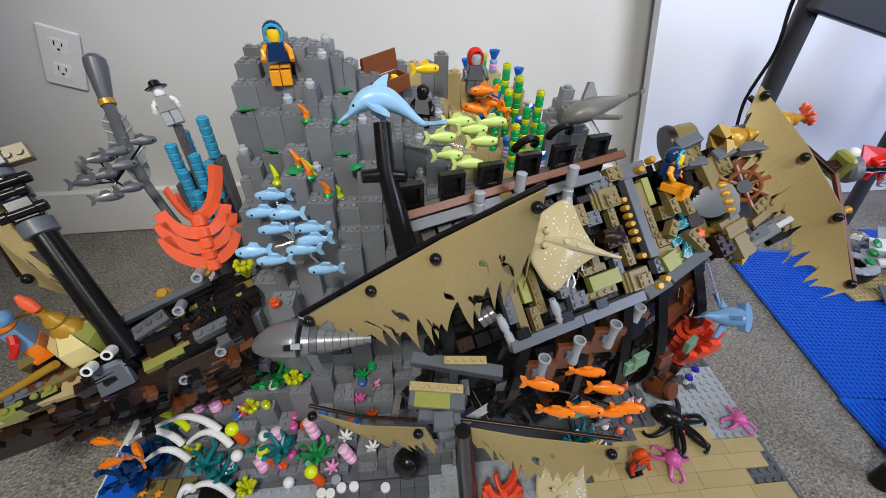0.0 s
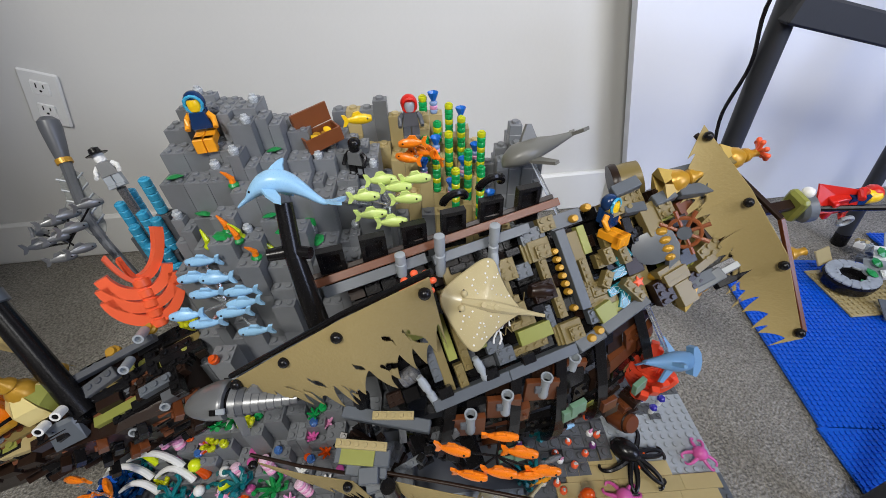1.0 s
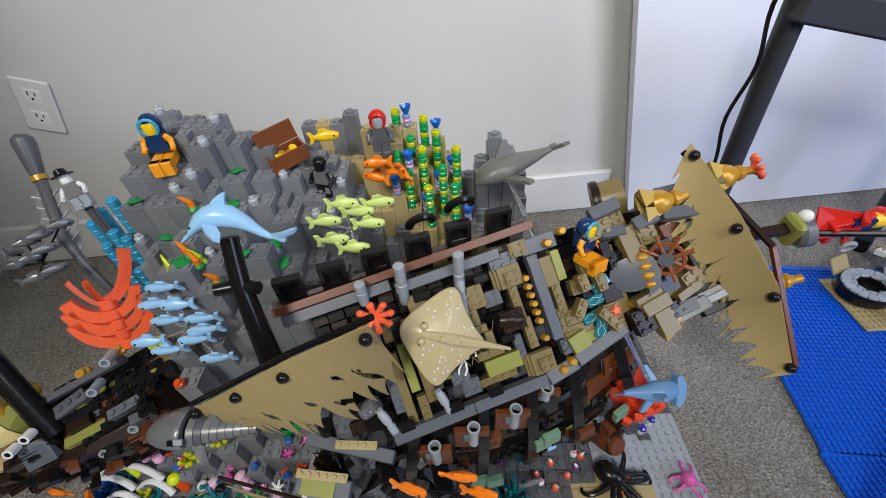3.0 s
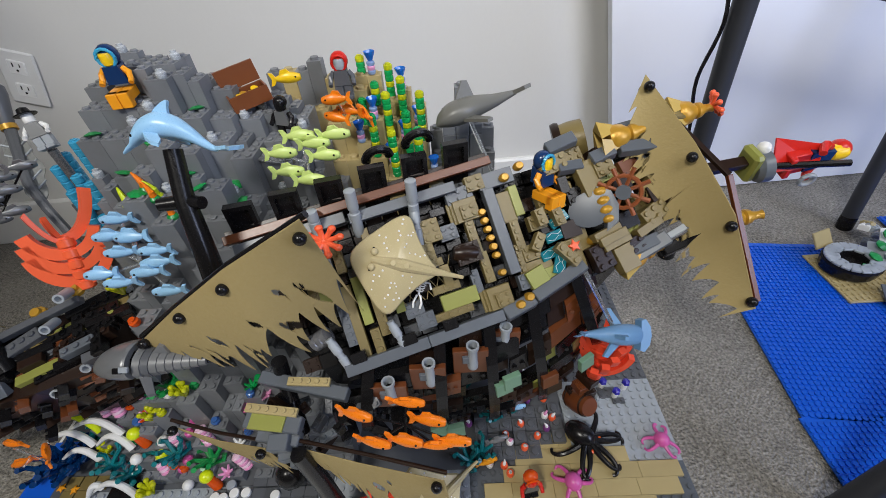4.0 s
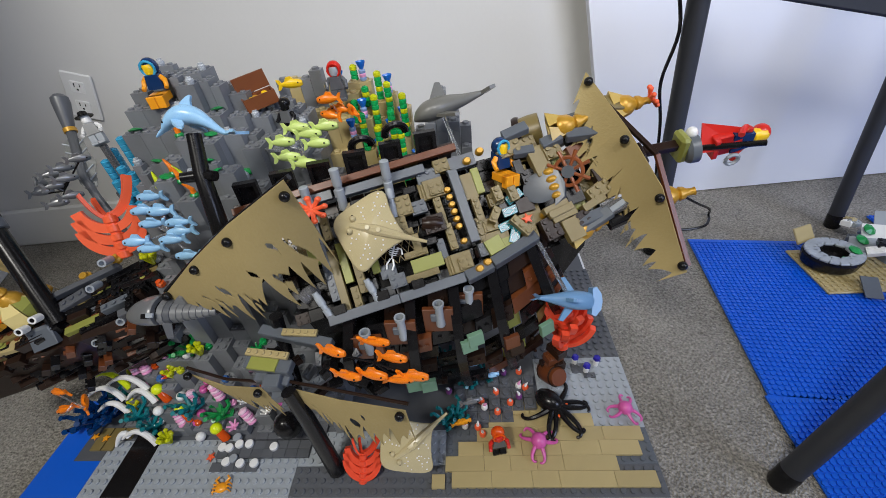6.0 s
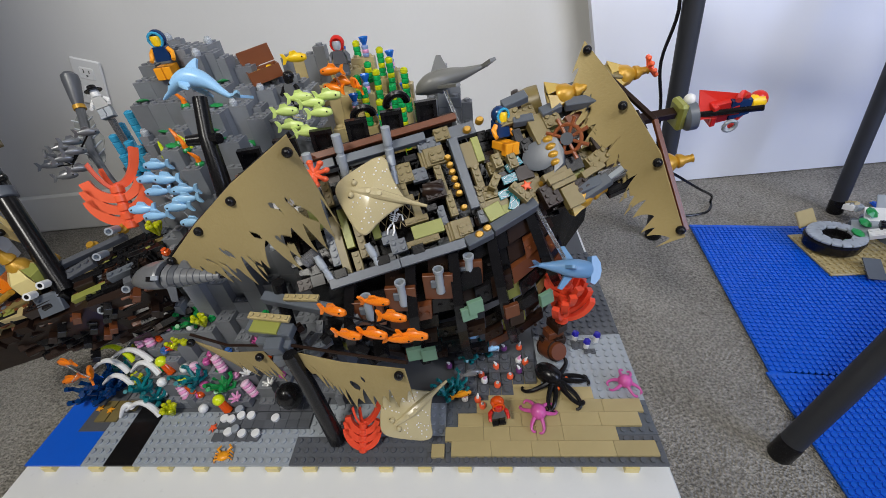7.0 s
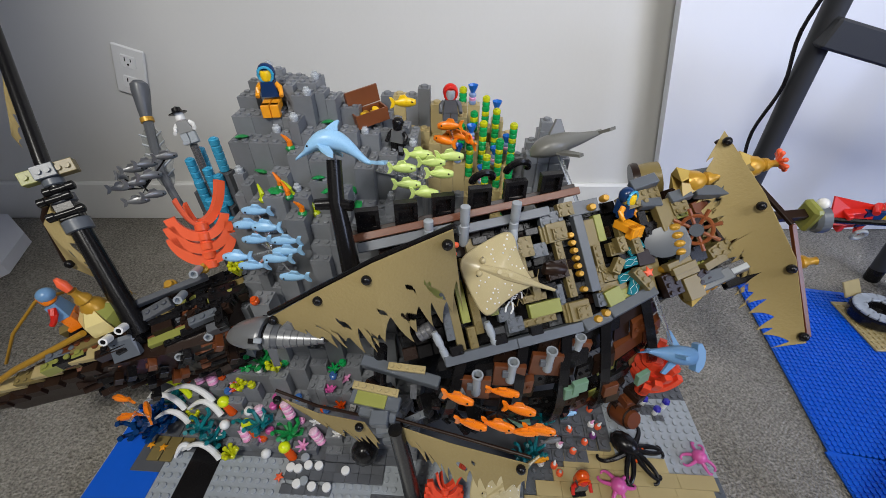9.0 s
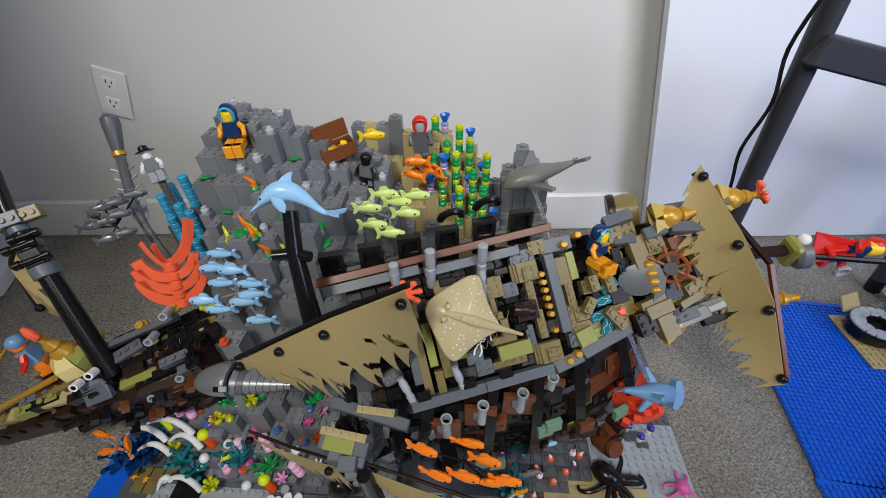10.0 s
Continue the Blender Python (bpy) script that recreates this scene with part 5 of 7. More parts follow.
def fish(mat, m, label, group, length=0.026):
    key = (mat.name, length)
    if key not in FISH:
        t = thing("fish", m, label, "fish", group)
        bm = bmesh.new()
        ring_solid(bm, body_rings([(0.0128, 0.0014, 0.0022, 0.0), (0.0120, 0.0022, 0.0030, 0), (0.0080, 0.0032, 0.0044, 0), (0.0020, 0.0035, 0.0050, 0.0003), (-0.0040, 0.0026, 0.0036, 0), (-0.0085, 0.0014, 0.0018, 0)], 10))
        part("body", bm, mat, t, smooth=True)
        bm = bmesh.new()
        fin(bm, [(-0.0070, 0.0), (-0.0105, 0.0052), (-0.0135, 0.0056), (-0.0115, 0.0), (-0.0135, -0.0056), (-0.0105, -0.0050)], 0.0010)
        part("tail_fin", bm, mat, t)
        bm = bmesh.new()
        fin(bm, [(0.0050, 0.0042), (0.0020, 0.0078), (-0.0030, 0.0070), (-0.0050, 0.0030)], 0.0009)
        part("dorsal_fin", bm, mat, t)
        for s in (-1, 1):
            bm = bmesh.new()
            ball(bm, (0.0088, 0.0030 * s, 0.0012), 0.0008)
            part("eye", bm, BLACK, t)
        for o in t.children:
            o.scale = (length / 0.026, length / 0.025, length / 0.027)
        FISH[key] = t
        return t
    ob = copy_thing(FISH[key], placed(m, "up") @ Matrix.Scale(1 / UNIT, 4))
    tagged(ob, label, "fish", group)
    return ob


def school(mat, c, items, heading, label, group, length=0.026, rodmat=CLEAR):
    """Fish on a small clip frame: offsets in metres about c."""
    fr = thing("fish_stand", pose(*c), "small clip frame that holds a school of toy fish", "stand", "fish stands", lay="full")
    for k, (dx, dy, dz, tw) in enumerate(items):
        fish(mat, pose(c[0] + dx, c[1] + dy, c[2] + dz, random.uniform(-12, 12), tw * 0.4, heading + tw), label, group, length)
        bm = bmesh.new()
        rod(bm, (0, 0, -0.006), (dx, dy, dz - 0.003), 0.0011, n=6)
        part("clip_bar", bm, rodmat, fr)
    return fr


random.seed(8)
school(ORANGE, (0.142, 0.108, 0.192), [(-0.038, 0.005, 0.013, -12), (0.003, 0.012, 0.016, -2), (0.019, 0.0, 0.006, -6), (-0.025, -0.013, -0.002, -10), (0.0, -0.013, -0.002, -6), (0.038, -0.014, -0.006, 0), (0.024, -0.016, -0.008, 8)], -6, "bright orange moulded toy fish", "orange fish school", 0.031, BLACK)
school(LIMEY, (0.058, 0.321, 0.287), [(-0.006, 0.017, 0.011, 0), (0.027, 0.016, 0.011, 2), (-0.023, 0.004, 0.003, 1), (0.017, 0.001, 0.000, -4), (-0.017, -0.010, -0.007, 2), (0.002, -0.017, -0.012, -3), (0.008, 0.010, 0.007, 0)], 2, "pale yellowish green moulded toy fish", "yellow green fish school", 0.031)
school(LBLUE, (-0.103, 0.250, 0.240), [(-0.016, 0.031, 0.022, -2), (-0.024, 0.019, 0.013, 3), (-0.014, 0.006, 0.004, -1), (0.018, 0.006, 0.004, -2), (0.020, -0.003, -0.002, 2), (-0.034, -0.010, -0.007, -1), (0.010, -0.010, -0.007, -2), (-0.016, -0.017, -0.012, -1), (0.029, -0.025, -0.018, -2), (-0.004, 0.017, 0.012, -2)], 186, "light blue moulded toy fish", "light blue fish school", 0.032)
school(SILVER, (-0.292, 0.338, 0.236), [(-0.024, -0.006, 0.0, 20), (-0.004, 0.0, 0.004, 30), (0.012, 0.006, 0.010, 34), (-0.014, 0.016, 0.010, 20), (0.004, 0.020, 0.016, 40), (0.016, -0.010, -0.006, 34), (-0.006, -0.016, -0.012, 10), (-0.030, 0.010, 0.002, 90), (0.030, 0.026, 0.024, 24)], 20, "flat silver moulded toy fish", "silver fish school", 0.028, BLACK)
school(ORANGE, (0.088, 0.385, 0.290), [(-0.004, -0.004, 0.014, 4), (0.004, 0.002, -0.004, -14), (0.018, 0.004, -0.010, -50), (-0.010, 0.0, -0.010, -16)], 178, "orange toy fish above the tan hill", "orange fish at the hill", 0.029)
school(ORANGE, (-0.300, 0.118, 0.060), [(-0.012, 0.006, 0.010, 20), (-0.004, -0.012, -0.004, 40), (0.018, -0.006, -0.004, -20)], 150, "orange toy fish above dark blue coral", "orange fish at the corner", 0.031)
fish(LORANGE, pose(0.215, 0.088, 0.016, 0, 0, 15), "orange toy fish lying near the reef", "", 0.028)
fish(YELLOW, pose(0.026, 0.424, 0.303, 0, 0, 10), "yellow toy fish on the rock top", "", 0.031)
fish(LBLUE, pose(0.232, 0.150, 0.055, 0, 0, 10), "light blue toy fish inside the wreck", "", 0.020)
fish(LBLUE, pose(0.256, 0.140, 0.035, 0, 0, 12), "light blue toy fish beside teal coral", "", 0.024)
fish(SILVER, pose(0.228, 0.108, 0.036, 0, 0, 15), "flat silver toy fish on a clear rod", "", 0.028)


def cetacean(name, mat, m, label, category, stations, dorsal, tails, flips, eye=None):
    t = thing(name, m, label, category, lay="full")
    bm = bmesh.new()
    ring_solid(bm, body_rings(eased(stations), 18))
    part("body", bm, mat, t, smooth=True)
    bm = bmesh.new()
    fin(bm, dorsal, 0.0016)
    part("dorsal_fin", bm, mat, t)
    for i, f in enumerate(tails):
        bm = bmesh.new()
        flipper(bm, f, 0.0014)
        part("tail_fluke", bm, mat, t)
    for f in flips:
        bm = bmesh.new()
        flipper(bm, f, 0.0012)
        part("flipper", bm, DGREY if mat is SILVER else mat, t)
    if eye:
        for s in (-1, 1):
            bm = bmesh.new()
            ball(bm, (eye[0], eye[1] * s, eye[2]), 0.0011)
            part("eye", bm, BLACK, t)
    return t


cetacean("dolphin", LBLUE, pose(-0.015, 0.281, 0.354, 40, -8, 180) @ Matrix.Diagonal((0.86, 1.05, 0.95, 1)), "light blue moulded dolphin on a black mast", "dolphin",
         [(0.0365, 0.0012, 0.0012, -0.0170), (0.0330, 0.0028, 0.0022, -0.0140), (0.0290, 0.0036, 0.0030, -0.0105), (0.0255, 0.0062, 0.0062, -0.0055), (0.0180, 0.0085, 0.0088, 0.0010), (0.0060, 0.0094, 0.0098, 0.0050), (-0.0080, 0.0082, 0.0086, 0.0040), (-0.0200, 0.0056, 0.0062, -0.0010), (-0.0290, 0.0036, 0.0042, -0.0065), (-0.0360, 0.0026, 0.0028, -0.0100), (-0.0400, 0.0022, 0.0018, -0.0110)],
         [(0.0100, 0.0130), (0.0060, 0.0175), (0.0010, 0.0215), (-0.0030, 0.0235), (-0.0040, 0.0225), (-0.0030, 0.0180), (-0.0035, 0.0120)],
         [[(-0.036, 0.0, -0.0100), (-0.044, s * 0.006, -0.0100), (-0.050, s * 0.013, -0.0090), (-0.055, s * 0.016, -0.0085), (-0.054, s * 0.009, -0.0095), (-0.048, 0.0, -0.0105)] for s in (-1, 1)],
         [[(0.014, s * 0.0075, -0.001), (0.008, s * 0.014, -0.005), (0.000, s * 0.019, -0.008), (-0.006, s * 0.020, -0.009), (-0.004, s * 0.014, -0.006), (0.002, s * 0.008, -0.002)] for s in (-1, 1)], (0.024, 0.0066, -0.0035))
cetacean("grey_shark", STONEG, pose(0.212, 0.394, 0.272, 34, 3, 203) @ Matrix.Diagonal((1.02, 1.42, 1.42, 1)), "stone grey toy shark held up on a clear rod", "shark",
         [(0.036, 0.0012, 0.0012, -0.002), (0.030, 0.0075, 0.0050, 0), (0.018, 0.0120, 0.0085, 0.001), (0.004, 0.0125, 0.0090, 0.001), (-0.012, 0.0095, 0.0075, 0.001), (-0.030, 0.0055, 0.0050, 0), (-0.046, 0.0028, 0.0030, 0.0), (-0.056, 0.0016, 0.0018, 0.0)],
         [(0.012, 0.008), (-0.002, 0.021), (-0.007, 0.020), (-0.010, 0.008)],
         [[(-0.050, 0.0, 0), (-0.060, 0.010, 0.002), (-0.068, 0.009, 0.002), (-0.060, 0.0, 0)], [(-0.050, 0.0, 0), (-0.058, -0.007, 0), (-0.064, -0.006, 0), (-0.058, 0.0, 0)]],
         [[(0.012, s * 0.010, -0.004), (-0.004, s * 0.026, -0.008), (-0.010, s * 0.025, -0.008), (-0.002, s * 0.010, -0.005)] for s in (-1, 1)])
hh = cetacean("hammerhead_shark", SBLUE, pose(0.345, 0.190, 0.150, 34, 18, 4) @ Matrix.Diagonal((0.88, 1.15, 1.15, 1)), "sand blue toy hammerhead shark on a clear rod", "shark",
              [(0.040, 0.0070, 0.0030, -0.001), (0.030, 0.0085, 0.0060, 0), (0.018, 0.0095, 0.0085, 0.0), (0.004, 0.0090, 0.0085, 0.001), (-0.012, 0.0065, 0.0065, 0.001), (-0.028, 0.0036, 0.0040, 0), (-0.040, 0.0020, 0.0024, 0)],
              [(0.008, 0.008), (-0.002, 0.020), (-0.006, 0.019), (-0.008, 0.008)],
              [[(-0.034, 0.0, 0.0), (-0.050, 0.004, 0.009), (-0.054, 0.003, 0.010), (-0.044, 0.0, 0)], [(-0.034, 0.0, 0.0), (-0.046, -0.003, -0.003), (-0.050, -0.003, -0.003), (-0.042, 0.0, 0)]],
              [[(0.012, s * 0.008, -0.003), (0.0, s * 0.022, -0.008), (-0.006, s * 0.021, -0.008), (0.0, s * 0.008, -0.004)] for s in (-1, 1)])
bm = bmesh.new()
flipper(bm, [(0.032, -0.013, 0), (0.038, -0.0145, 0), (0.045, -0.008, 0), (0.047, 0.0, 0), (0.045, 0.008, 0), (0.038, 0.0145, 0), (0.032, 0.013, 0), (0.033, 0, 0)], 0.004)
part("hammer_head", bm, SBLUE, hh)
sk = cetacean("armoured_shark", SILVER, pose(-0.083, 0.168, 0.198, 22, -2, 180) @ Matrix.Diagonal((0.95, 1.15, 1.15, 1)), "metallic dark grey armoured toy shark", "shark",
              [(0.056, 0.0030, 0.0025, -0.004), (0.053, 0.0070, 0.0055, -0.003), (0.044, 0.0118, 0.0098, -0.001), (0.030, 0.0158, 0.0125, 0.001), (0.018, 0.0168, 0.0132, 0.002), (0.014, 0.0160, 0.0125, 0.002)],
              [(-0.004, 0.010), (-0.012, 0.017), (-0.017, 0.016), (-0.019, 0.009)], [],
              [[(0.008, s * 0.012, -0.004), (-0.004, s * 0.024, -0.012), (-0.010, s * 0.022, -0.013), (-0.003, s * 0.012, -0.006)] for s in (-1, 1)])
for k in range(9):
    bm = bmesh.new()
    x0 = 0.010 - k * 0.0068
    ring_solid(bm, body_rings([(x0, 0.0145 - k * 0.0011, 0.0120 - k * 0.0009, 0), (x0 - 0.0065, 0.0142 - k * 0.0011, 0.0116 - k * 0.0009, 0)], 12))
    part("armour_ring", bm, DGREY if k == 1 else SILVER, sk, smooth=True)
bm = bmesh.new()
rod(bm, (0.016, 0, 0), (-0.055, 0, 0), 0.0105, 0.003)
part("core", bm, BLACK, sk)
for s in (-1, 1):
    for q in range(2):
        bm = bmesh.new()
        box(bm, -0.004, -0.0012, -0.0022, 0.004, 0.0012, 0.0022, bev=0.0004)
        part("gill_plate", bm, LGREY if q else BLACK, sk, m=pose(0.019 - 0.006 * q, s * 0.0155, 0.007 + 0.001 * q, s * 35, 0, 0))
for p0, p1, nm in (((0.214, 0.392, 0.262), (0.240, 0.310, 0.236), "grey shark"), ((0.312, 0.235, 0.205), (0.346, 0.198, 0.150), "hammerhead"), ((-0.03, 0.356, 0.262), (0.04, 0.332, 0.272), "fish school")):
    bm = bmesh.new()
    rod(bm, p0, p1, 0.0024, n=8)
    solid("clear_rod", bm, CLEAR, Matrix(), "clear rod that holds the " + nm, "rod", "clear rods", smooth=True, lay="full")


def stingray(m, label):
    t = thing("stingray", m, label, "stingray", "tan stingrays", lay="full")
    bm = bmesh.new()
    out = [(0.039, 0.0), (0.036, 0.009), (0.020, 0.027), (0.006, 0.041), (-0.004, 0.042), (-0.012, 0.026), (-0.025, 0.010), (-0.034, 0.003)]
    ring = out + [(x, -y) for x, y in out[::-1] if y]
    for _ in range(2):
        ring = [(a[0] * u + b[0] * (1 - u), a[1] * u + b[1] * (1 - u)) for a, b in zip(ring, ring[1:] + ring[:1]) for u in (0.75, 0.25)]
    rows = []
    for f, z in ((1.0, 0.0), (0.97, 0.0018), (0.75, 0.0045), (0.45, 0.0075), (0.15, 0.0095)):
        rows.append([V((x * f, y * f, z - 0.05 * abs(y) * f)) for x, y in ring])
    ring_solid(bm, [[V((x * 0.9, y * 0.9, -0.003 - 0.05 * abs(y))) for x, y in ring]] + rows)
    part("body", bm, DTANS, t, smooth=True)
    bm = bmesh.new()
    tube(bm, [(0.020, 0, 0.006), (-0.005, 0, 0.009), (-0.026, 0, 0.005), (-0.042, 0, 0.002), (-0.056, 0, 0.001)], [0.003, 0.0055, 0.0042, 0.0022, 0.0015], 10)
    part("tail", bm, DTANS, t, smooth=True)
    for x in (0.002, -0.009):
        bm = bmesh.new()
        stud(bm, x, 0, 0.0125, 0.0025, 0.0018, 12)
        part("stud", bm, DTANS, t)
    for s in (-1, 1):
        bm = bmesh.new()
        ball(bm, (0.019, s * 0.0062, 0.0075), 0.0032)
        e = part("eye_bump", bm, DTANS, t, smooth=True)
        bm = bmesh.new()
        ball(bm, (0.0200, s * 0.0088, 0.0078), 0.0011)
        part("eye", bm, BLACK, e)
    rnd = random.Random(5)
    prof = ((1.0, 0.0), (0.97, 0.0018), (0.75, 0.0045), (0.45, 0.0075), (0.15, 0.0095))
    for k in range(60):
        f = 0.34 + 0.58 * ((k * 0.618) % 1.0)
        (f0, z0), (f1, z1) = next((a, b) for a, b in zip(prof, prof[1:]) if f >= b[0])
        x, y = ring[(k * 5 + rnd.randint(0, 2)) % len(ring)]
        x, y, z = x * f, y * f, z0 + (z1 - z0) * (f0 - f) / (f0 - f1)
        if abs(y) > 0.007:
            bm = bmesh.new()
            ball(bm, (x, y, z - 0.05 * abs(y)), rnd.uniform(0.0007, 0.0010), 1, 1, 0.7)
            part("spot", bm, WHITE, t)
    return t


DTANS = plastic("pearl_tan_plastic", (0.50, 0.42, 0.235), 0.24, 0.03, 0.015)
stingray(Matrix.Translation(dk(0.070, 0.094, 0.026)) @ DK.to_quaternion().to_matrix().to_4x4() @ pose(0, 0, 0, 0, 3, 150) @ Matrix.Scale(1.04, 4), "spotted tan toy stingray lying on the deck")
stingray(pose(0.157, 0.062, 0.056, -36, 14, 214) @ Matrix.Scale(1.0, 4), "spotted tan toy stingray below a torn sail")


def spiral(p, d, L, curl, n=22, lift=0.0):
    """A tentacle's line that curls at its end."""
    pts, x, y = [], p[0], p[1]
    a = d
    for i in range(n):
        f = i / (n - 1)
        pts.append((x, y, p[2] * (1 - f) ** 2 + 0.0025 + lift * math.sin(math.pi * f)))
        a += curl * (0.012 + 0.44 * f ** 5)
        x, y = x + L / n * math.cos(a), y + L / n * math.sin(a)
    return pts


def octopus(m, mat, label, r, big=True):
    t = thing("octopus", m, label, "octopus", lay="flat")
    bm = bmesh.new()
    ball(bm, (-0.010 * big, 0, r * 1.1), r, 1.45 if big else 1, 1.05, 1.0)
    part("head", bm, mat, t, smooth=True)
    n = 8 if big else 6
    for k in range(n):
        a = -1.9 + 3.4 * k / (n - 1) if big else (k + 0.5) * 6.28318 / n
        bm = bmesh.new()
        tube(bm, spiral((r * 0.5 * math.cos(a), r * 0.5 * math.sin(a), r * 0.8), a, r * (3.6 if big else 2.5), 1.9 if k % 2 else -1.7, 22, r * 0.30), [r * (0.30 if big else 0.30) * (1 - 0.55 * i / 21) for i in range(22)], 8)
        part("tentacle", bm, mat, t, smooth=True)
    if big:
        for s in (-1, 1):
            bm = bmesh.new()
            ball(bm, (r * 0.75, s * r * 0.75, r * 0.9), r * 0.22)
            part("eye", bm, TORANGE, t, "orange eye")
    else:
        bm = bmesh.new()
        for q in range(3):
            tube(bm, [(r * (0.9 - 0.25 * q) * math.cos(i * 0.524), r * (0.9 - 0.25 * q) * math.sin(i * 0.524), r * (1.1 + 0.3 * q)) for i in range(13)], r * 0.10, 5)
        part("ridges", bm, mat, t)
    return t


octopus(pose(0.339, 0.117, 0.005, 0, 0, -40), BLACK, "black moulded octopus with orange eyes", 0.0135)
octopus(pose(0.311, 0.072, 0.005, 0, 0, 20), MAGENTA, "pink moulded crab-like octopus on tan tiles", 0.0098, False)
octopus(pose(0.429, 0.115, 0.003, 0, 0, 70), MAGENTA, "pink moulded octopus at the base edge", 0.0090, False)


def crab():
    t = thing("crab", pose(-0.086, 0.024, 0.0015, 0, 0, 10) @ Matrix.Scale(0.85, 4), "bright orange moulded crab on grey studs", "crab")
    bm = bmesh.new()
    ball(bm, (0, 0, 0.005), 0.0075, 1.2, 1, 0.55)
    part("shell", bm, LORANGE, t, smooth=True)
    for s in (-1, 1):
        for k in range(3):
            bm = bmesh.new()
            tube(bm, [(s * 0.006, -0.004 + 0.004 * k, 0.005), (s * 0.011, -0.005 + 0.005 * k, 0.007), (s * 0.013, -0.006 + 0.005 * k, 0.0005)], [0.0013, 0.0012, 0.0008], 6)
            part("leg", bm, LORANGE, t)
        bm = bmesh.new()
        tube(bm, [(s * 0.005, 0.006, 0.005), (s * 0.010, 0.011, 0.006), (s * 0.006, 0.016, 0.006)], [0.0016, 0.0022, 0.0012], 6)
        part("claw", bm, LORANGE, t)


crab()


def starfish(m, mat, label, r=0.0085, lay="up"):
    bm = bmesh.new()
    top_, low = [], []
    for k in range(10):
        a, q = k * 0.62832, (r if k % 2 == 0 else r * 0.45)
        low.append(V((q * math.cos(a), q * math.sin(a), 0)))
        top_.append(V((q * 0.8 * math.cos(a), q * 0.8 * math.sin(a), 0.0022 if k % 2 else 0.0012)))
    ring_solid(bm, [low, top_])
    bm.verts.ensure_lookup_table()
    return solid("starfish", bm, mat, m, label, "starfish", "starfish", lay=lay)


starfish(DK @ pose(0.240, 0.052, 0.012, 0, 0, 20), CORAL, "coral starfish on the wreck's deck", lay="full")
starfish(pose(-0.293, 0.080, 0.0038), LORANGE, "small orange starfish on a tan tile", 0.006)
starfish(pose(-0.276, 0.078, 0.0038, 0, 0, 30), LORANGE, "small orange starfish on a tan tile", 0.006)
starfish(pose(-0.115, 0.056, 0.0020), CORAL, "coral round shell on grey studs", 0.007)


def anemone(m, mat, label, r=0.010):
    t = thing("anemone", m, label, "anemone", "coral anemones", lay="full")
    bm = bmesh.new()
    ball(bm, (0, 0, 0.002), r * 0.34, 1, 1, 0.8)
    part("disc", bm, mat, t, smooth=True)
    for k in range(8):
        a = k * 0.7854
        bm = bmesh.new()
        tube(bm, [(r * 0.2 * math.cos(a), r * 0.2 * math.sin(a), 0.003), (r * 0.7 * math.cos(a), r * 0.7 * math.sin(a), 0.0045), (r * 1.1 * math.cos(a), r * 1.1 * math.sin(a), 0.006)], [r * 0.24, r * 0.20, r * 0.26], 8)
        ball(bm, (r * 1.12 * math.cos(a), r * 1.12 * math.sin(a), 0.006), r * 0.29)
        part("arm", bm, mat, t, smooth=True)
    return t


anemone(DK @ pose(0.017, 0.1399, 0.030, 12, 0, 0), CORAL, "coral anemone on a deck post", 0.013)
anemone(pose(0.443, 0.363, 0.283, 0, 60, 0), CORAL, "coral anemone at the stern lantern", 0.0095)


def coral_arm(t, mat, a, z, R, end, wide, thick, rise=1.0):
    """One broad curved arm that leaves the stem and turns upwards."""
    rows = []
    c, s = math.cos(a), math.sin(a)
    for q in range(10):
        f = end * q / 9
        p = V((R * math.sin(f) * c, R * math.sin(f) * s, z + R * (1 - math.cos(f)) * rise))
        side = V((-s, c, 0)) * wide * 0.5
        nrm = V((-math.sin(f) * c, -math.sin(f) * s, math.cos(f))) * thick
        rows.append([p - side, p + side, p + side + nrm, p - side + nrm])
    bm = bmesh.new()
    ring_solid(bm, rows)
    part("arm", bm, mat, t)


def fan_coral(m, mat, label, k=1.0, flat=False, lay="up"):
    """Broad curved arms in tiers on a ringed stem; flat: most of them in one plane."""
    t = thing("fan_coral", m, label, "coral", "fan corals", lay=lay)
    for i in range(5):
        bm = bmesh.new()
        z = i * 0.0115 * k
        lathe(bm, [(0.0065 * k, z), (0.0078 * k, z + 0.0012 * k), (0.0078 * k, z + 0.0088 * k), (0.0058 * k, z + 0.0092 * k), (0.0058 * k, z + 0.0115 * k)], 12)
        part("stem_ring", bm, mat, t, smooth=True)
    if flat:
        for z, R, e0, e1 in ((0.004, 0.038, 1.25, 1.45), (0.019, 0.038, 1.2, 1.35), (0.034, 0.036, 1.1, 1.25)):
            coral_arm(t, mat, math.pi - 0.15, z * k, R * k, e0 + 0.2, 0.0100 * k, 0.0115 * k, 1.15)
            coral_arm(t, mat, -0.10, z * k, R * 0.92 * k, e1, 0.0095 * k, 0.0100 * k, 1.15)
        coral_arm(t, mat, 0.3, 0.050 * k, 0.040 * k, 1.2, 0.0095 * k, 0.0095 * k, 1.9)
        coral_arm(t, mat, math.pi + 0.3, 0.050 * k, 0.030 * k, 0.85, 0.005 * k, 0.005 * k, 3.4)
        coral_arm(t, mat, math.pi - 0.9, 0.050 * k, 0.030 * k, 0.60, 0.005 * k, 0.005 * k, 5.0)
    else:
        for i in range(14):
            z = (0.003 + 0.044 * i / 13) * k
            coral_arm(t, mat, i * 2.2, z, (0.034 - 0.010 * i / 13) * k, 1.35, 0.0075 * k, 0.0060 * k, 1.25)
    return t


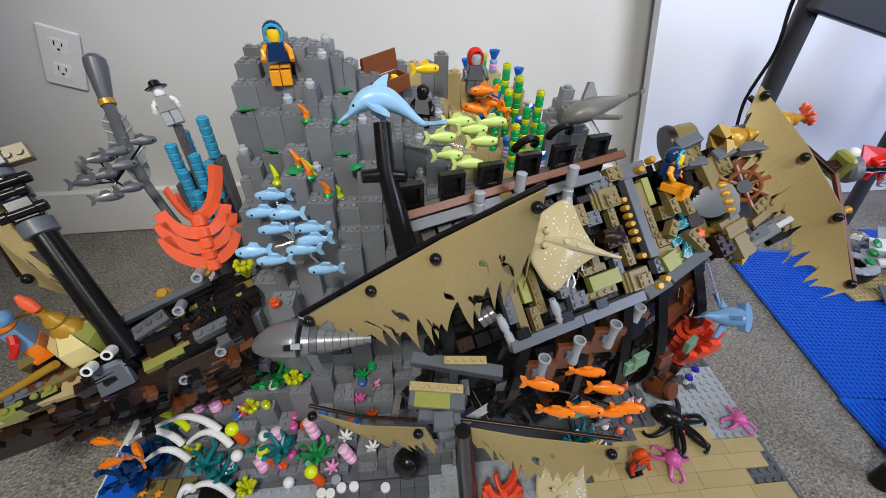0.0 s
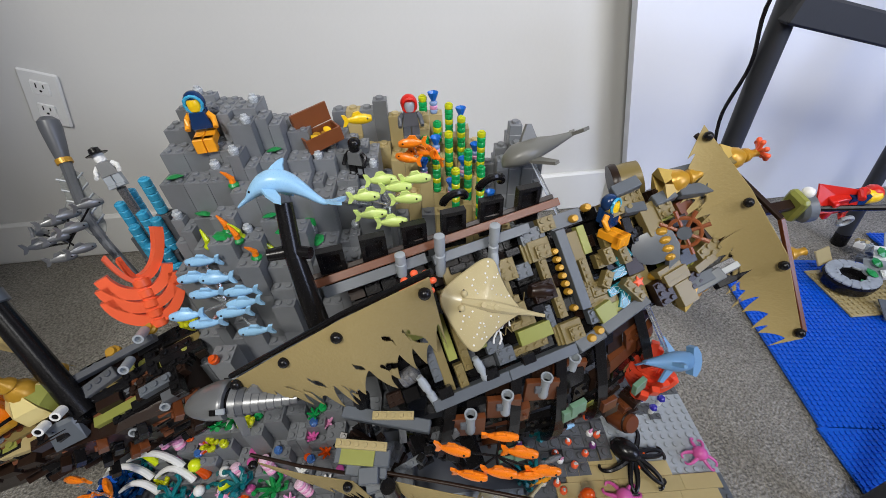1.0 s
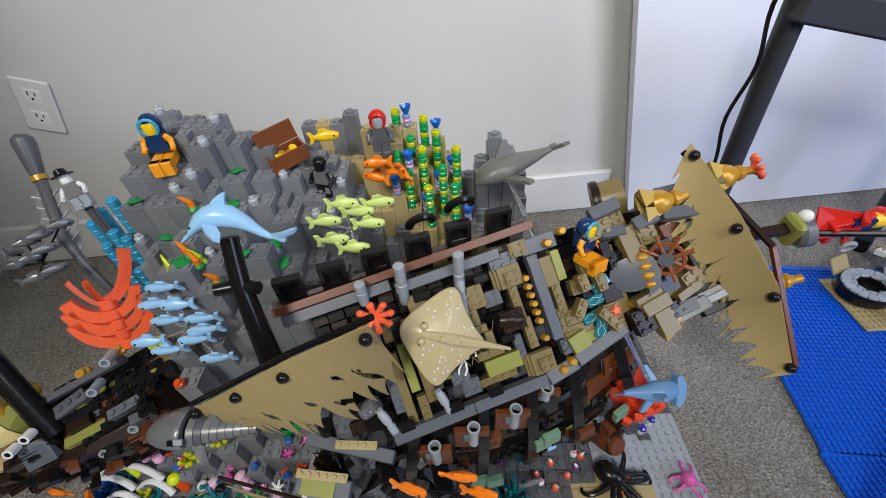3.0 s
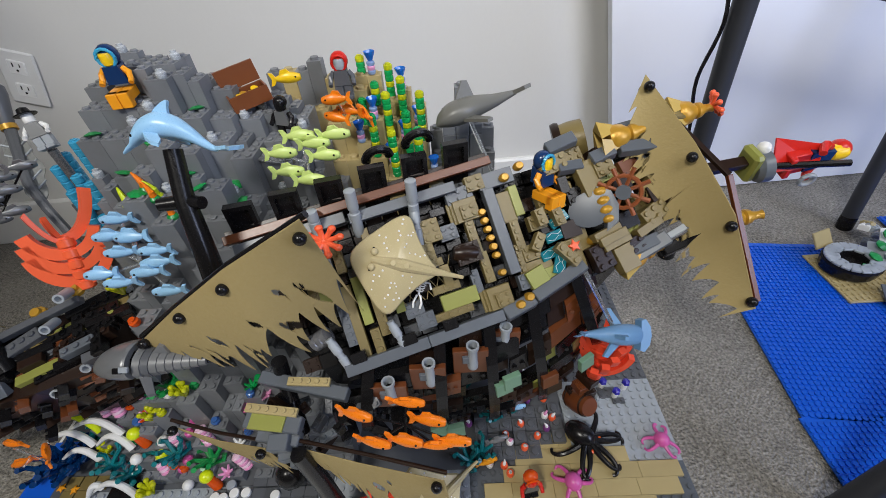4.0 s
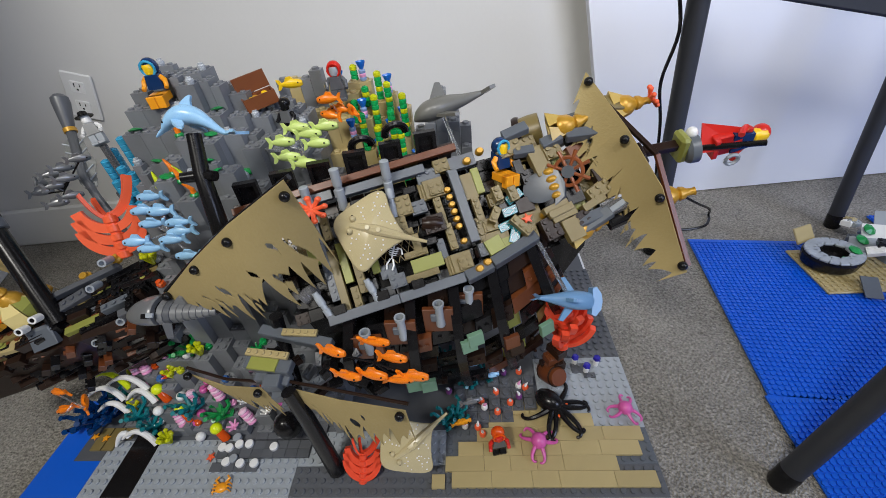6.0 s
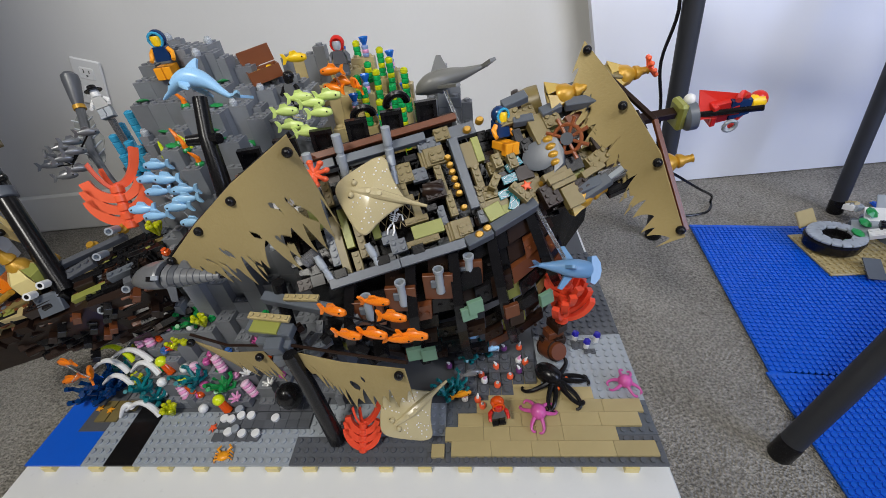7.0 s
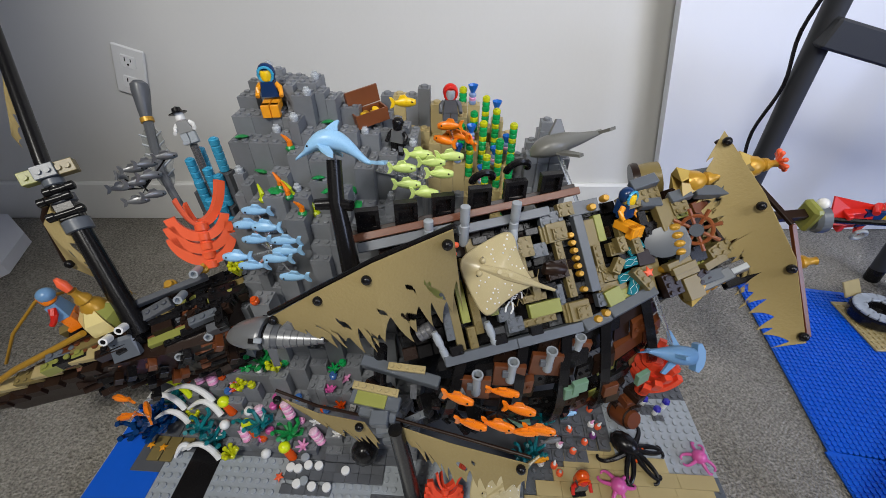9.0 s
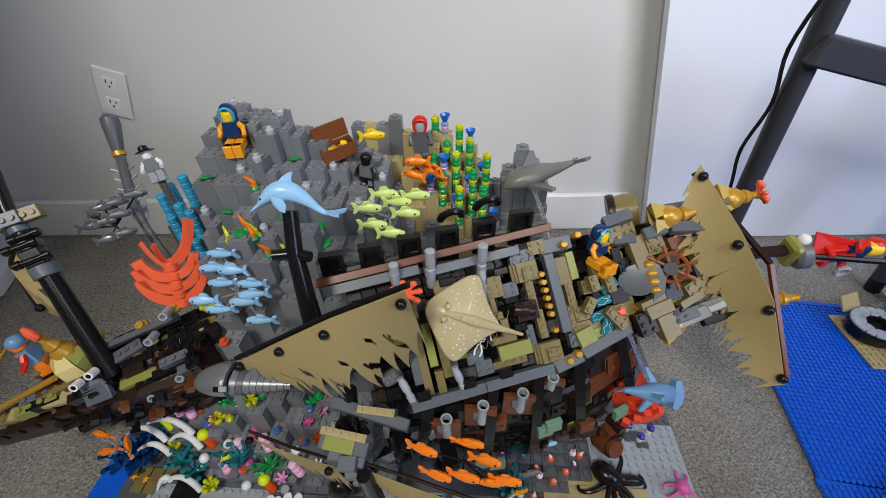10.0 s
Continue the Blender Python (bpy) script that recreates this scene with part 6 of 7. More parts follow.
def fan_frame(p, facing, up):
    """A frame whose z leans along up and whose -y looks along facing."""
    y = -V(facing).normalized()
    z = V(up) - y * V(up).dot(y)
    z.normalize()
    x = y.cross(z)
    return Matrix.Translation(p) @ Matrix((x, y, z)).transposed().to_4x4()


RCORAL = plastic("red_coral_plastic", (0.80, 0.075, 0.030), 0.33, 0.06)
fan_coral(fan_frame((-0.192, 0.254, 0.188), (0.54, -0.46, 0.44), (-0.04, 0.60, 1.0)), CORAL, "bright coral fan coral on the broken bow", 0.98, True, lay="full")
fan_coral(fan_frame((0.093, 0.030, 0.002), (0.15, -0.75, 0.55), (0.10, 0.25, 0.8)), RCORAL, "red coral fan on the front plates", 0.66, True)
coral_foot = thing("brown_brick_pile", pose(0.346, 0.172, 0), "dark brown brick pile under the stern coral", "bricks", lay="flat")
for k, (dx, dy, n) in enumerate(((0, 0, 3), (-0.006, 0.004, 3), (0.004, 0.002, 2), (-0.002, 0.0, 3), (0.002, 0.002, 2))):
    brick(coral_foot, dx, dy, 0.0044 + k * BH * 1.3, n, 3 - k % 2, BH * 1.3, DBROWN if k % 3 else BROWN, 8 * k)
fan_coral(pose(0.354, 0.174, 0.0046 + 5 * BH * 1.3, -4, 0, -12), RCORAL, "red coral fan beside the stern", 1.15, lay="flat")


def stack(m, mats, n, r, label, group, h=0.0058, lay="up"):
    """A pile of round ribbed pieces."""
    t = thing("coral_column", m, label, "coral", group, lay=lay)
    for k in range(n):
        bm = bmesh.new()
        lathe(bm, [(r * 0.82, 0), (r, 0.0012), (r, h - 0.0010), (r * 0.82, h)], 12, Matrix.Translation((0, 0, k * h)))
        if k == n - 1:
            stud(bm, 0, 0, n * h - 0.0002, r * 0.6, 0.0014, 10)
        part("segment", bm, mats[k % len(mats)], t, smooth=True)
    return t


random.seed(14)
AZ = ((-0.247, 0.369, 0.200, 5), (-0.231, 0.376, 0.212, 5), (-0.204, 0.374, 0.230, 5), (-0.222, 0.358, 0.196, 5), (-0.239, 0.352, 0.178, 5), (-0.208, 0.352, 0.190, 5), (-0.228, 0.338, 0.160, 5), (-0.210, 0.334, 0.165, 4), (-0.197, 0.320, 0.155, 4))
for x, y, z, n in AZ:
    rx = ry = 0
    stack(pose(x, y, z, rx, ry, 0), [AZURE], n, 0.0060, "azure blue column coral of round bricks", "azure column corals", 0.0088)
for i, j, n in ((6, 4, 5), (7, 3, 6), (8, 4, 7), (8, 2, 8), (9, 3, 7), (9, 1, 6), (10, 2, 6), (7, 1, 5), (10, 0, 5), (6, 2, 4), (8, 0, 6)):
    x, y = i * HX + 0.003 * math.sin(i * 5 + j), HY + j * HP + 0.003 * math.cos(i + j * 3)
    n = max(3, round((0.384 - 0.012 * (4 - j) - HTOPS[i, j]) / 0.0062))
    stack(pose(x, y, HTOPS[i, j] + 0.0010), [TGREEN, TGREEN, TYELLOW], n, 0.0050, "clear green and yellow coral column", "green coral columns", 0.0062, lay="flat")
for i, j in ((5, 4), (7, 4), (9, 4), (9, 2), (7, 2), (10, 3), (11, 1), (6, 1), (8, 1)):
    x, y = i * HX - 0.002, HY + j * HP - 0.003
    t = stack(pose(x, y, HTOPS[i, j] + 0.0010), [plastic("clear_light_blue_plastic", (0.35, 0.50, 0.85), 0.1, 0.05, 0.0, clear=0.4), PINK], 3, 0.0046, "small clear blue and lilac sea plant", "blue sea plants", 0.0046, lay="flat")
    bm = bmesh.new()
    lathe(bm, [(0.0024, 0.0138), (0.0056, 0.021), (0.0064, 0.024), (0.0020, 0.018)], 8)
    part("flower", bm, plastic("clear_blue_flower_plastic", (0.02, 0.20, 0.75), 0.12, 0.05, 0.0, clear=0.3), t)


# ---------------------------------------------------------------- figures, each one plain moulded doll
def doll(m, legs, torso, arms, head, cap, label, helmet=None, pose_sit=False, capstyle="round", name="toy_figure", k=1.4, lay="up"):
    bm = bmesh.new()
    mats = [legs, torso, arms, head, cap, AZURE if cap is NAVY else cap]

    def mark(i, start):
        for f in bm.faces:
            if f not in known:
                f.material_index = i
        known.clear()
        known.update(bm.faces)
    n = 0
    known = set()
    for s in (-1, 1):
        if pose_sit:
            box(bm, s * 0.0041 - 0.0038, -0.016, 0.002, s * 0.0041 + 0.0038, 0.004, 0.0095, bev=0.0005)
            box(bm, s * 0.0041 - 0.0038, -0.018, -0.002, s * 0.0041 + 0.0038, -0.0105, 0.0095, bev=0.0005)
        else:
            box(bm, s * 0.0041 - 0.0038, -0.0035, 0, s * 0.0041 + 0.0038, 0.0045, 0.0125, bev=0.0005)
            box(bm, s * 0.0041 - 0.0038, -0.0062, 0, s * 0.0041 + 0.0038, -0.003, 0.0035, bev=0.0005)
    bm.faces.ensure_lookup_table()
    mark(0, n)
    n = len(bm.faces)
    ring_solid(bm, [[V((-0.0078, -0.004, 0.0127)), V((0.0078, -0.004, 0.0127)), V((0.0078, 0.004, 0.0127)), V((-0.0078, 0.004, 0.0127))], [V((-0.0056, -0.004, 0.0258)), V((0.0056, -0.004, 0.0258)), V((0.0056, 0.004, 0.0258)), V((-0.0056, 0.004, 0.0258))]])
    mark(1, n)
    n = len(bm.faces)
    for s in (-1, 1):
        tube(bm, [(s * 0.0062, 0, 0.0236), (s * 0.0095, -0.0005, 0.020), (s * 0.0105, -0.004, 0.0158), (s * 0.0105, -0.007, 0.0140)], [0.0026, 0.0026, 0.0021, 0.0020], 8)
    mark(2, n)
    n = len(bm.faces)
    lathe(bm, [(0.0030, 0.0255), (0.0048, 0.0268), (0.0051, 0.029), (0.0051, 0.0335), (0.0044, 0.0352)], 12)
    mark(3, n)
    n = len(bm.faces)
    if capstyle == "round":
        ball(bm, (0, 0.0042, 0.0325), 0.0080, 1, 0.85, 1.0)
        mark(4, n)
        tube(bm, [(0.0064 * math.cos(q * 0.524), -0.0022, 0.0318 + 0.0064 * math.sin(q * 0.524)) for q in range(13)], 0.0013, 6)
        mark(5, n)
        box(bm, -0.0055, 0.0042, 0.013, 0.0055, 0.0105, 0.028, bev=0.0015)
    elif capstyle == "hat":
        lathe(bm, [(0.0095, 0.0342), (0.0100, 0.0350), (0.0055, 0.0365), (0.0045, 0.0405), (0.001, 0.042)], 12)
    else:
        ball(bm, (0, 0.0016, 0.0330), 0.0062, 1, 1, 0.9)
    mark(4, n)
    ob = solid(name, bm, mats, m @ Matrix.Scale(k, 4), label, "toy figure", "toy figures", smooth=True, lay=lay)
    return ob


M1 = pose(-0.113, 0.299, 0.3925, 0, 0, 12)
doll(M1, LORANGE, NAVY, LORANGE, YELLOW, NAVY, "toy diver in orange suit with dark blue helmet", pose_sit=True, k=1.17, lay="flat")
M2 = pose(0.277, 0.296, 0.238, -6, 8, 35)
doll(M2, LORANGE, NAVY, LORANGE, YELLOW, NAVY, "toy diver in orange suit beside the wheel", pose_sit=True, k=1.18)
doll(pose(0.082, 0.425, 0.275, 0, 0, 6), DGREY, DGREY, DGREY, LGREY, RED, "toy diver with red helmet and grey tank", k=1.15)
doll(pose(0.261, 0.066, 0.0056, 0, 0, 10), BLACK, DGREY, RED, RED, TORANGE, "toy diver with clear orange helmet on the sand", k=1.08, lay="flat")
doll(pose(0.022, 0.385, 0.260, 0, 0, -20), BLACK, SILVER, BLACK, BLACK, BLACK, "toy figure in silver armour with black hood", capstyle="bare", k=1.12)
doll(pose(-0.227, 0.377, 0.270, -26, -10, 25), LGREY, SILVER, WHITE, WHITE, BLACK, "pale toy skeleton figure with black hat", capstyle="hat", k=1.05)
doll(pose(-0.318, 0.180, 0.176, 10, -20, -60), ORANGE, SBLUE, RED, ORANGE, SBLUE, "colourful toy figure hanging at the bow", capstyle="bare", lay="full")
doll(pose(0.494, 0.302, 0.262, 0, 80, 4), RED, NAVY, RED, YELLOW, RED, "red toy figure lying on a black bar", capstyle="bare", k=1.5, lay="full")
bm = bmesh.new()
rod(bm, (0.470, 0.300, 0.262), (0.535, 0.285, 0.276), 0.0030, n=8)
solid("black_bar", bm, BLACK, Matrix(), "black bar behind the stern", "bar", smooth=True, lay="full")
bm = bmesh.new()
tube(bm, [(0.512 + 0.006 * math.cos(k * 0.524), 0.286, 0.256 + 0.006 * math.sin(k * 0.524)) for k in range(13)], 0.0020, 6)
solid("wheel_ring", bm, LGREY, Matrix(), "small grey ring below the red figure", "ring", smooth=True, lay="full")
bm = bmesh.new()
ring_solid(bm, [[V((0, -0.010, 0)), V((0, 0.010, 0)), V((0.0, 0.010, 0.002)), V((0, -0.010, 0.002))], [V((0.030, -0.016, -0.006)), V((0.030, 0.014, -0.002)), V((0.030, 0.014, 0.0)), V((0.030, -0.016, -0.004))]])
solid("red_cape", bm, RED, pose(0.520, 0.300, 0.272, -55, 0, 178) @ Matrix.Diagonal((1.25, 1.0, 1.0, 1)), "bright red stiff fabric cape", "cape", lay="full")


def bones(m):
    bm = bmesh.new()
    tube(bm, [(0, 0, 0.003), (0.008, 0, 0.005), (0.016, 0, 0.004), (0.022, 0, 0.003)], 0.0014, 6)
    for k in range(4):
        w = 0.0075 - 0.0008 * k
        tube(bm, [(0.016 - k * 0.0035 + 0.002, -w, 0.0025), (0.016 - k * 0.0035, -w * 0.6, 0.0062), (0.016 - k * 0.0035, 0, 0.007), (0.016 - k * 0.0035, w * 0.6, 0.0062), (0.016 - k * 0.0035 + 0.002, w, 0.0025)], 0.0009, 6)
    for s in (-1, 1):
        tube(bm, [(0.019, s * 0.004, 0.005), (0.018, s * 0.011, 0.005), (0.010, s * 0.014, 0.003)], 0.0013, 6)
        tube(bm, [(0.0, s * 0.002, 0.003), (-0.010, s * 0.005, 0.004), (-0.018, s * 0.004, 0.002)], 0.0014, 6)
    ball(bm, (0.027, 0, 0.004), 0.0050)
    solid("toy_skeleton", bm, WHITE, m, "white toy skeleton lying on the wreck's deck", "toy figure", smooth=True, lay="full")


bones(DK @ pose(0.080, 0.054, 0.003, 0, 0, 62) @ Matrix.Scale(0.80, 4))
bones(pose(-0.012, 0.364, 0.20, 0, 0, 100))


# ---------------------------------------------------------------- treasure chest
def chest():
    t = thing("treasure_chest", pose(-0.012, 0.408, 0.287, 0, -8, 34) @ Matrix.Scale(1.18, 4), "open reddish brown treasure chest with gold inside", "chest")
    w = plastic("chest_brown_plastic", (0.21, 0.065, 0.022), 0.32)
    bm = bmesh.new()
    for a in ((-0.017, -0.009, 0, 0.017, 0.009, 0.002), (-0.017, -0.009, 0.002, -0.0155, 0.009, 0.013), (0.0155, -0.009, 0.002, 0.017, 0.009, 0.013), (-0.0155, -0.009, 0.002, 0.0155, -0.0075, 0.013), (-0.0155, 0.0075, 0.002, 0.0155, 0.009, 0.013)):
        box(bm, *a)
    part("body", bm, w, t)
    bm = bmesh.new()
    rings = []
    for x in (-0.017, 0.017):
        rings.append([V((x, 0.010 + 0.008 * math.sin(q) * 0.5, 0.014 + 0.0085 - 0.0085 * math.cos(q))) for q in (0, 0.6, 1.2, 1.9, 2.5, 3.14)] + [V((x, 0.008, 0.031)), V((x, 0.008, 0.014))])
    ring_solid(bm, rings)
    part("lid", bm, w, t, "open rounded lid")
    for k in range(7):
        bm = bmesh.new()
        lathe(bm, [(0.0034, 0), (0.0034, 0.0014)], 10, pose(-0.010 + 0.0035 * k, -0.002 + 0.003 * (k % 3 - 1), 0.009 + 0.0008 * (k % 2), 20 * (k % 3 - 1), 15, 0))
        part("coin", bm, YELLOW if k % 2 else GOLD, t)


chest()

# ---------------------------------------------------------------- reef plants
def sprout(x, y, mat, label, group, z, n=8, h=0.017, r=0.0019):
    t = thing("sea_plant", pose(x, y, z + 0.0012, 0, 0, random.uniform(0, 360)), label, "sea plant", group, lay="flat")
    for k in range(n):
        a, q = k * 6.283 / n + random.uniform(-0.3, 0.3), random.uniform(0.7, 1.1)
        bm = bmesh.new()
        tube(bm, [(0, 0, 0), (0.004 * math.cos(a), 0.004 * math.sin(a), h * 0.45 * q), (0.0085 * math.cos(a) * q, 0.0085 * math.sin(a) * q, h * 0.9 * q)], [r * 0.9, r, r * 1.2], 6)
        ball(bm, (0.0085 * math.cos(a) * q, 0.0085 * math.sin(a) * q, h * 0.92 * q), r * 1.35)
        part("stem", bm, mat, t, smooth=True)
    return t


def branch(x, y, mat, label, group, z, k=1.0):
    """Branching coral of knobbly twigs."""
    t = thing("branch_coral", pose(x, y, z + 0.001, 0, 0, random.uniform(0, 360)), label, "coral", group, lay="flat")
    for i in range(9):
        a = i * 2.4
        o = 0.011 * k * (0.6 + 0.4 * (i % 3) / 2)
        hh = (0.004 + 0.0016 * i) * k
        bm = bmesh.new()
        tube(bm, [(0, 0, hh * 0.4), (o * 0.5 * math.cos(a), o * 0.5 * math.sin(a), hh * 0.7), (o * math.cos(a), o * math.sin(a), hh), (o * 1.15 * math.cos(a + 0.3), o * 1.15 * math.sin(a + 0.3), hh + 0.004 * k)], [0.0022 * k, 0.0018 * k, 0.0016 * k, 0.0020 * k], 6)
        part("twig", bm, mat, t)
    return t


random.seed(77)


def on_rock(x, y):
    return x, y, max(0.001, top(x, y))


# horn pieces in leafy sockets on the mountain's shelf
for c, places in ((ORANGE, ((-0.089, 0.262), (-0.098, 0.235), (-0.088, 0.227), (-0.072, 0.216))), (LIME, ((-0.119, 0.230), (-0.088, 0.232), (-0.066, 0.236)))):
    for x, y in places:
        t = thing("sea_plant", pose(*on_rock(x, y), 0, 0, random.uniform(-60, 60)) @ Matrix.Scale(0.95, 4), "curved horn plant in a green socket", "sea plant", "horn plants", lay="flat")
        bm = bmesh.new()
        lathe(bm, [(0.0048, 0), (0.0056, 0.003), (0.0036, 0.0055)], 10)
        part("socket", bm, GREEN if c is ORANGE else LIME, t, smooth=True)
        bm = bmesh.new()
        tube(bm, [(0, 0, 0.004), (0.0005, 0, 0.010), (-0.003, 0, 0.016), (-0.0065, 0, 0.020)], [0.0036, 0.0030, 0.0020, 0.0008], 8)
        part("horn", bm, c, t, smooth=True)
for x, y in ((-0.056, 0.302), (-0.126, 0.254), (-0.101, 0.226), (-0.058, 0.245), (-0.044, 0.231), (-0.06, 0.275), (-0.03, 0.268), (-0.145, 0.27), (-0.02, 0.245)):
    bm = bmesh.new()
    lathe(bm, [(0.0065, 0.0018), (0.0085, 0.0030), (0.0030, 0.0050)], 6)
    solid("leaf_tuft", bm, TGREEN if random.random() < 0.5 else GREEN, pose(*on_rock(x, y), random.uniform(-20, 20), random.uniform(-20, 20), random.uniform(0, 90)), "clear green leaf piece on the rock", "leaf", "green leaf pieces", lay="flat")
for x, y in ((-0.294, 0.201), (-0.187, 0.162), (-0.181, 0.142), (-0.127, 0.148), (-0.257, 0.123), (-0.188, 0.082), (-0.165, 0.205)):
    x, y, z = on_rock(x, y)
    sprout(x, y, TYELLOW, "clear neon yellow sprouting sea plant", "neon yellow sea plants", z, h=0.020, r=0.0023)
for k, (x, y) in enumerate(((-0.222, 0.146), (-0.243, 0.150), (-0.113, 0.120), (-0.153, 0.118), (-0.173, 0.101), (-0.073, 0.104), (-0.216, 0.111))):
    stack(pose(*on_rock(x, y), random.uniform(-28, -10), random.uniform(-26, -8), 0), [PINK, plastic("light_pink_plastic", (0.85, 0.58, 0.72), 0.3, 0.05)], 6 if 1 < k < 6 else 3, 0.0066, "pink ribbed tube coral", "pink tube corals", 0.0042, lay="flat")
for x, y in ((-0.241, 0.113), (-0.140, 0.104), (-0.155, 0.102)):
    bm = bmesh.new()
    lathe(bm, [(0.0044, 0), (0.0056, 0.002), (0.0056, 0.0056), (0.0034, 0.0076)], 12)
    solid("small_sea_plant", bm, MAGENTA, pose(*on_rock(x, y), -20, 10, 0), "small dark pink round piece on the reef", "sea plant", "small reef growth", smooth=True, lay="flat")
for x, y in ((-0.298, 0.183), (-0.210, 0.160), (-0.195, 0.123), (-0.161, 0.105), (-0.109, 0.086)):
    t = thing("ball_coral", pose(*on_rock(x, y), -14, -26, 0) @ Matrix.Scale(1.3, 4), "neon yellow ball on an orange stalk", "coral", "ball corals", lay="flat")
    bm = bmesh.new()
    lathe(bm, [(0.0042, 0), (0.0046, 0.002), (0.0042, 0.014)], 12)
    part("stalk", bm, TORANGE, t, smooth=True)
    bm = bmesh.new()
    ball(bm, (0, 0, 0.0175), 0.0060)
    part("ball", bm, plastic("neon_yellow_plastic", (0.70, 0.80, 0.01), 0.3, 0.05), t, smooth=True)
for x, y in ((-0.292, 0.214), (-0.170, 0.122), (-0.197, 0.105), (-0.146, 0.088), (-0.157, 0.157)):
    bm = bmesh.new()
    ball(bm, (0, 0, 0.005), 0.0066)
    solid("white_ball", bm, WHITE, pose(*on_rock(x, y)), "white round ball on the reef", "ball", "white balls", smooth=True, lay="flat")


def arc_horn(p0, p1, rise, mat, label, group, r=0.0042):
    """A long horn that bows from p0 to its tip p1."""
    bm = bmesh.new()
    tube(bm, [V(p0).lerp(V(p1), i / 11) + V((0, 0.4, 1)) * rise * math.sin(math.pi * (i / 11) ** 0.85) for i in range(12)], [r * (1.0 - 0.6 * (i / 11) ** 2) for i in range(12)], 9)
    return solid("horn", bm, mat, Matrix(), label, "horn", group, smooth=True, lay="flat")


for p0, p1, q in (((-0.264, 0.126, 0.040), (-0.322, 0.130, 0.044), 0.016), ((-0.218, 0.128, 0.060), (-0.296, 0.142, 0.052), 0.016), ((-0.206, 0.116, 0.048), (-0.257, 0.124, 0.044), 0.016), ((-0.258, 0.114, 0.026), (-0.305, 0.116, 0.028), 0.014),
                  ((-0.247, 0.087, 0.012), (-0.265, 0.077, 0.004), 0.010), ((-0.205, 0.079, 0.005), (-0.257, 0.084, 0.010), 0.016)):
    arc_horn(p0, p1, q, WHITE, "white curved horn over the reef", "white horns")
arc_horn((-0.258, 0.138, 0.050), (-0.322, 0.148, 0.060), 0.016, LIME, "lime curved horn over the reef", "lime horns")
for m_, lab, places in ((TEAL, "teal", ((-0.302, 0.151), (-0.222, 0.101), (-0.151, 0.109), (-0.235, 0.105), (-0.165, 0.112))), (GREEN, "green", ((-0.113, 0.106), (-0.153, 0.162)))):
    for x, y in places:
        x, y, z = on_rock(x, y)
        branch(x, y, m_, lab + " branching coral on the reef", "branching corals", z, 1.55)
for x, y in ((0.248, 0.167), (0.228, 0.154), (0.209, 0.106), (0.194, 0.097), (0.186, 0.197)):
    branch(x, y, TEAL, "teal branching coral beside the wreck", "branching corals", 0.010, 1.3)
for x, y in ((-0.325, 0.108), (-0.318, 0.120), (-0.308, 0.110), (-0.300, 0.122)):
    branch(x, y, TDBLUE, "clear dark blue coral in the corner", "dark blue corals", 0.002, 1.9)
# smaller growth between the larger corals
random.seed(91)
for k in range(34):
    x, y = random.uniform(-0.230, -0.020), random.uniform(0.095, 0.165)
    x, y, z = on_rock(x, y)
    c, lab = random.choice(((PINK, "pink"), (TYELLOW, "clear yellow"), (WHITE, "white"), (TORANGE, "clear orange"), (MAGENTA, "dark pink"), (TGREEN, "clear green"), (PINK, "pink"), (TBLUE, "clear blue")))
    bm = bmesh.new()
    if k % 3:
        lathe(bm, [(0.0044, 0), (0.0050, 0.0012), (0.0050, 0.0050), (0.0034, 0.0064), (0.0034, 0.0082)], 12)
    else:
        for q in range(6):
            a = q * 1.047
            tube(bm, [(0, 0, 0.001), (0.004 * math.cos(a), 0.004 * math.sin(a), 0.005), (0.008 * math.cos(a), 0.008 * math.sin(a), 0.009)], [0.0020, 0.0019, 0.0012], 6)
    solid("small_sea_plant", bm, c, pose(x, y, z + 0.0012, random.uniform(-15, 15), random.uniform(-15, 15), random.uniform(0, 90)), "small " + lab + " sea growth on the reef", "sea plant", "small reef growth", smooth=True, lay="flat")
# white and pale round studs
for k, (x, y) in enumerate(((-0.092, 0.086), (-0.085, 0.077), (-0.071, 0.077), (-0.107, 0.073), (-0.097, 0.072), (-0.085, 0.058), (-0.093, 0.054), (-0.073, 0.052), (-0.054, 0.052), (-0.035, 0.073))):
    z = 0.0070
    bm = bmesh.new()
    lathe(bm, [(0.0054, -0.004), (0.0056, 0.0010), (0.0050, 0.0016), (0.0008, 0.0017)], 16)
    solid("round_stud", bm, WHITE if k % 5 else LGREY, pose(x, y, z), "round white plastic stud on slate", "stud", "white round studs", lay="flat")
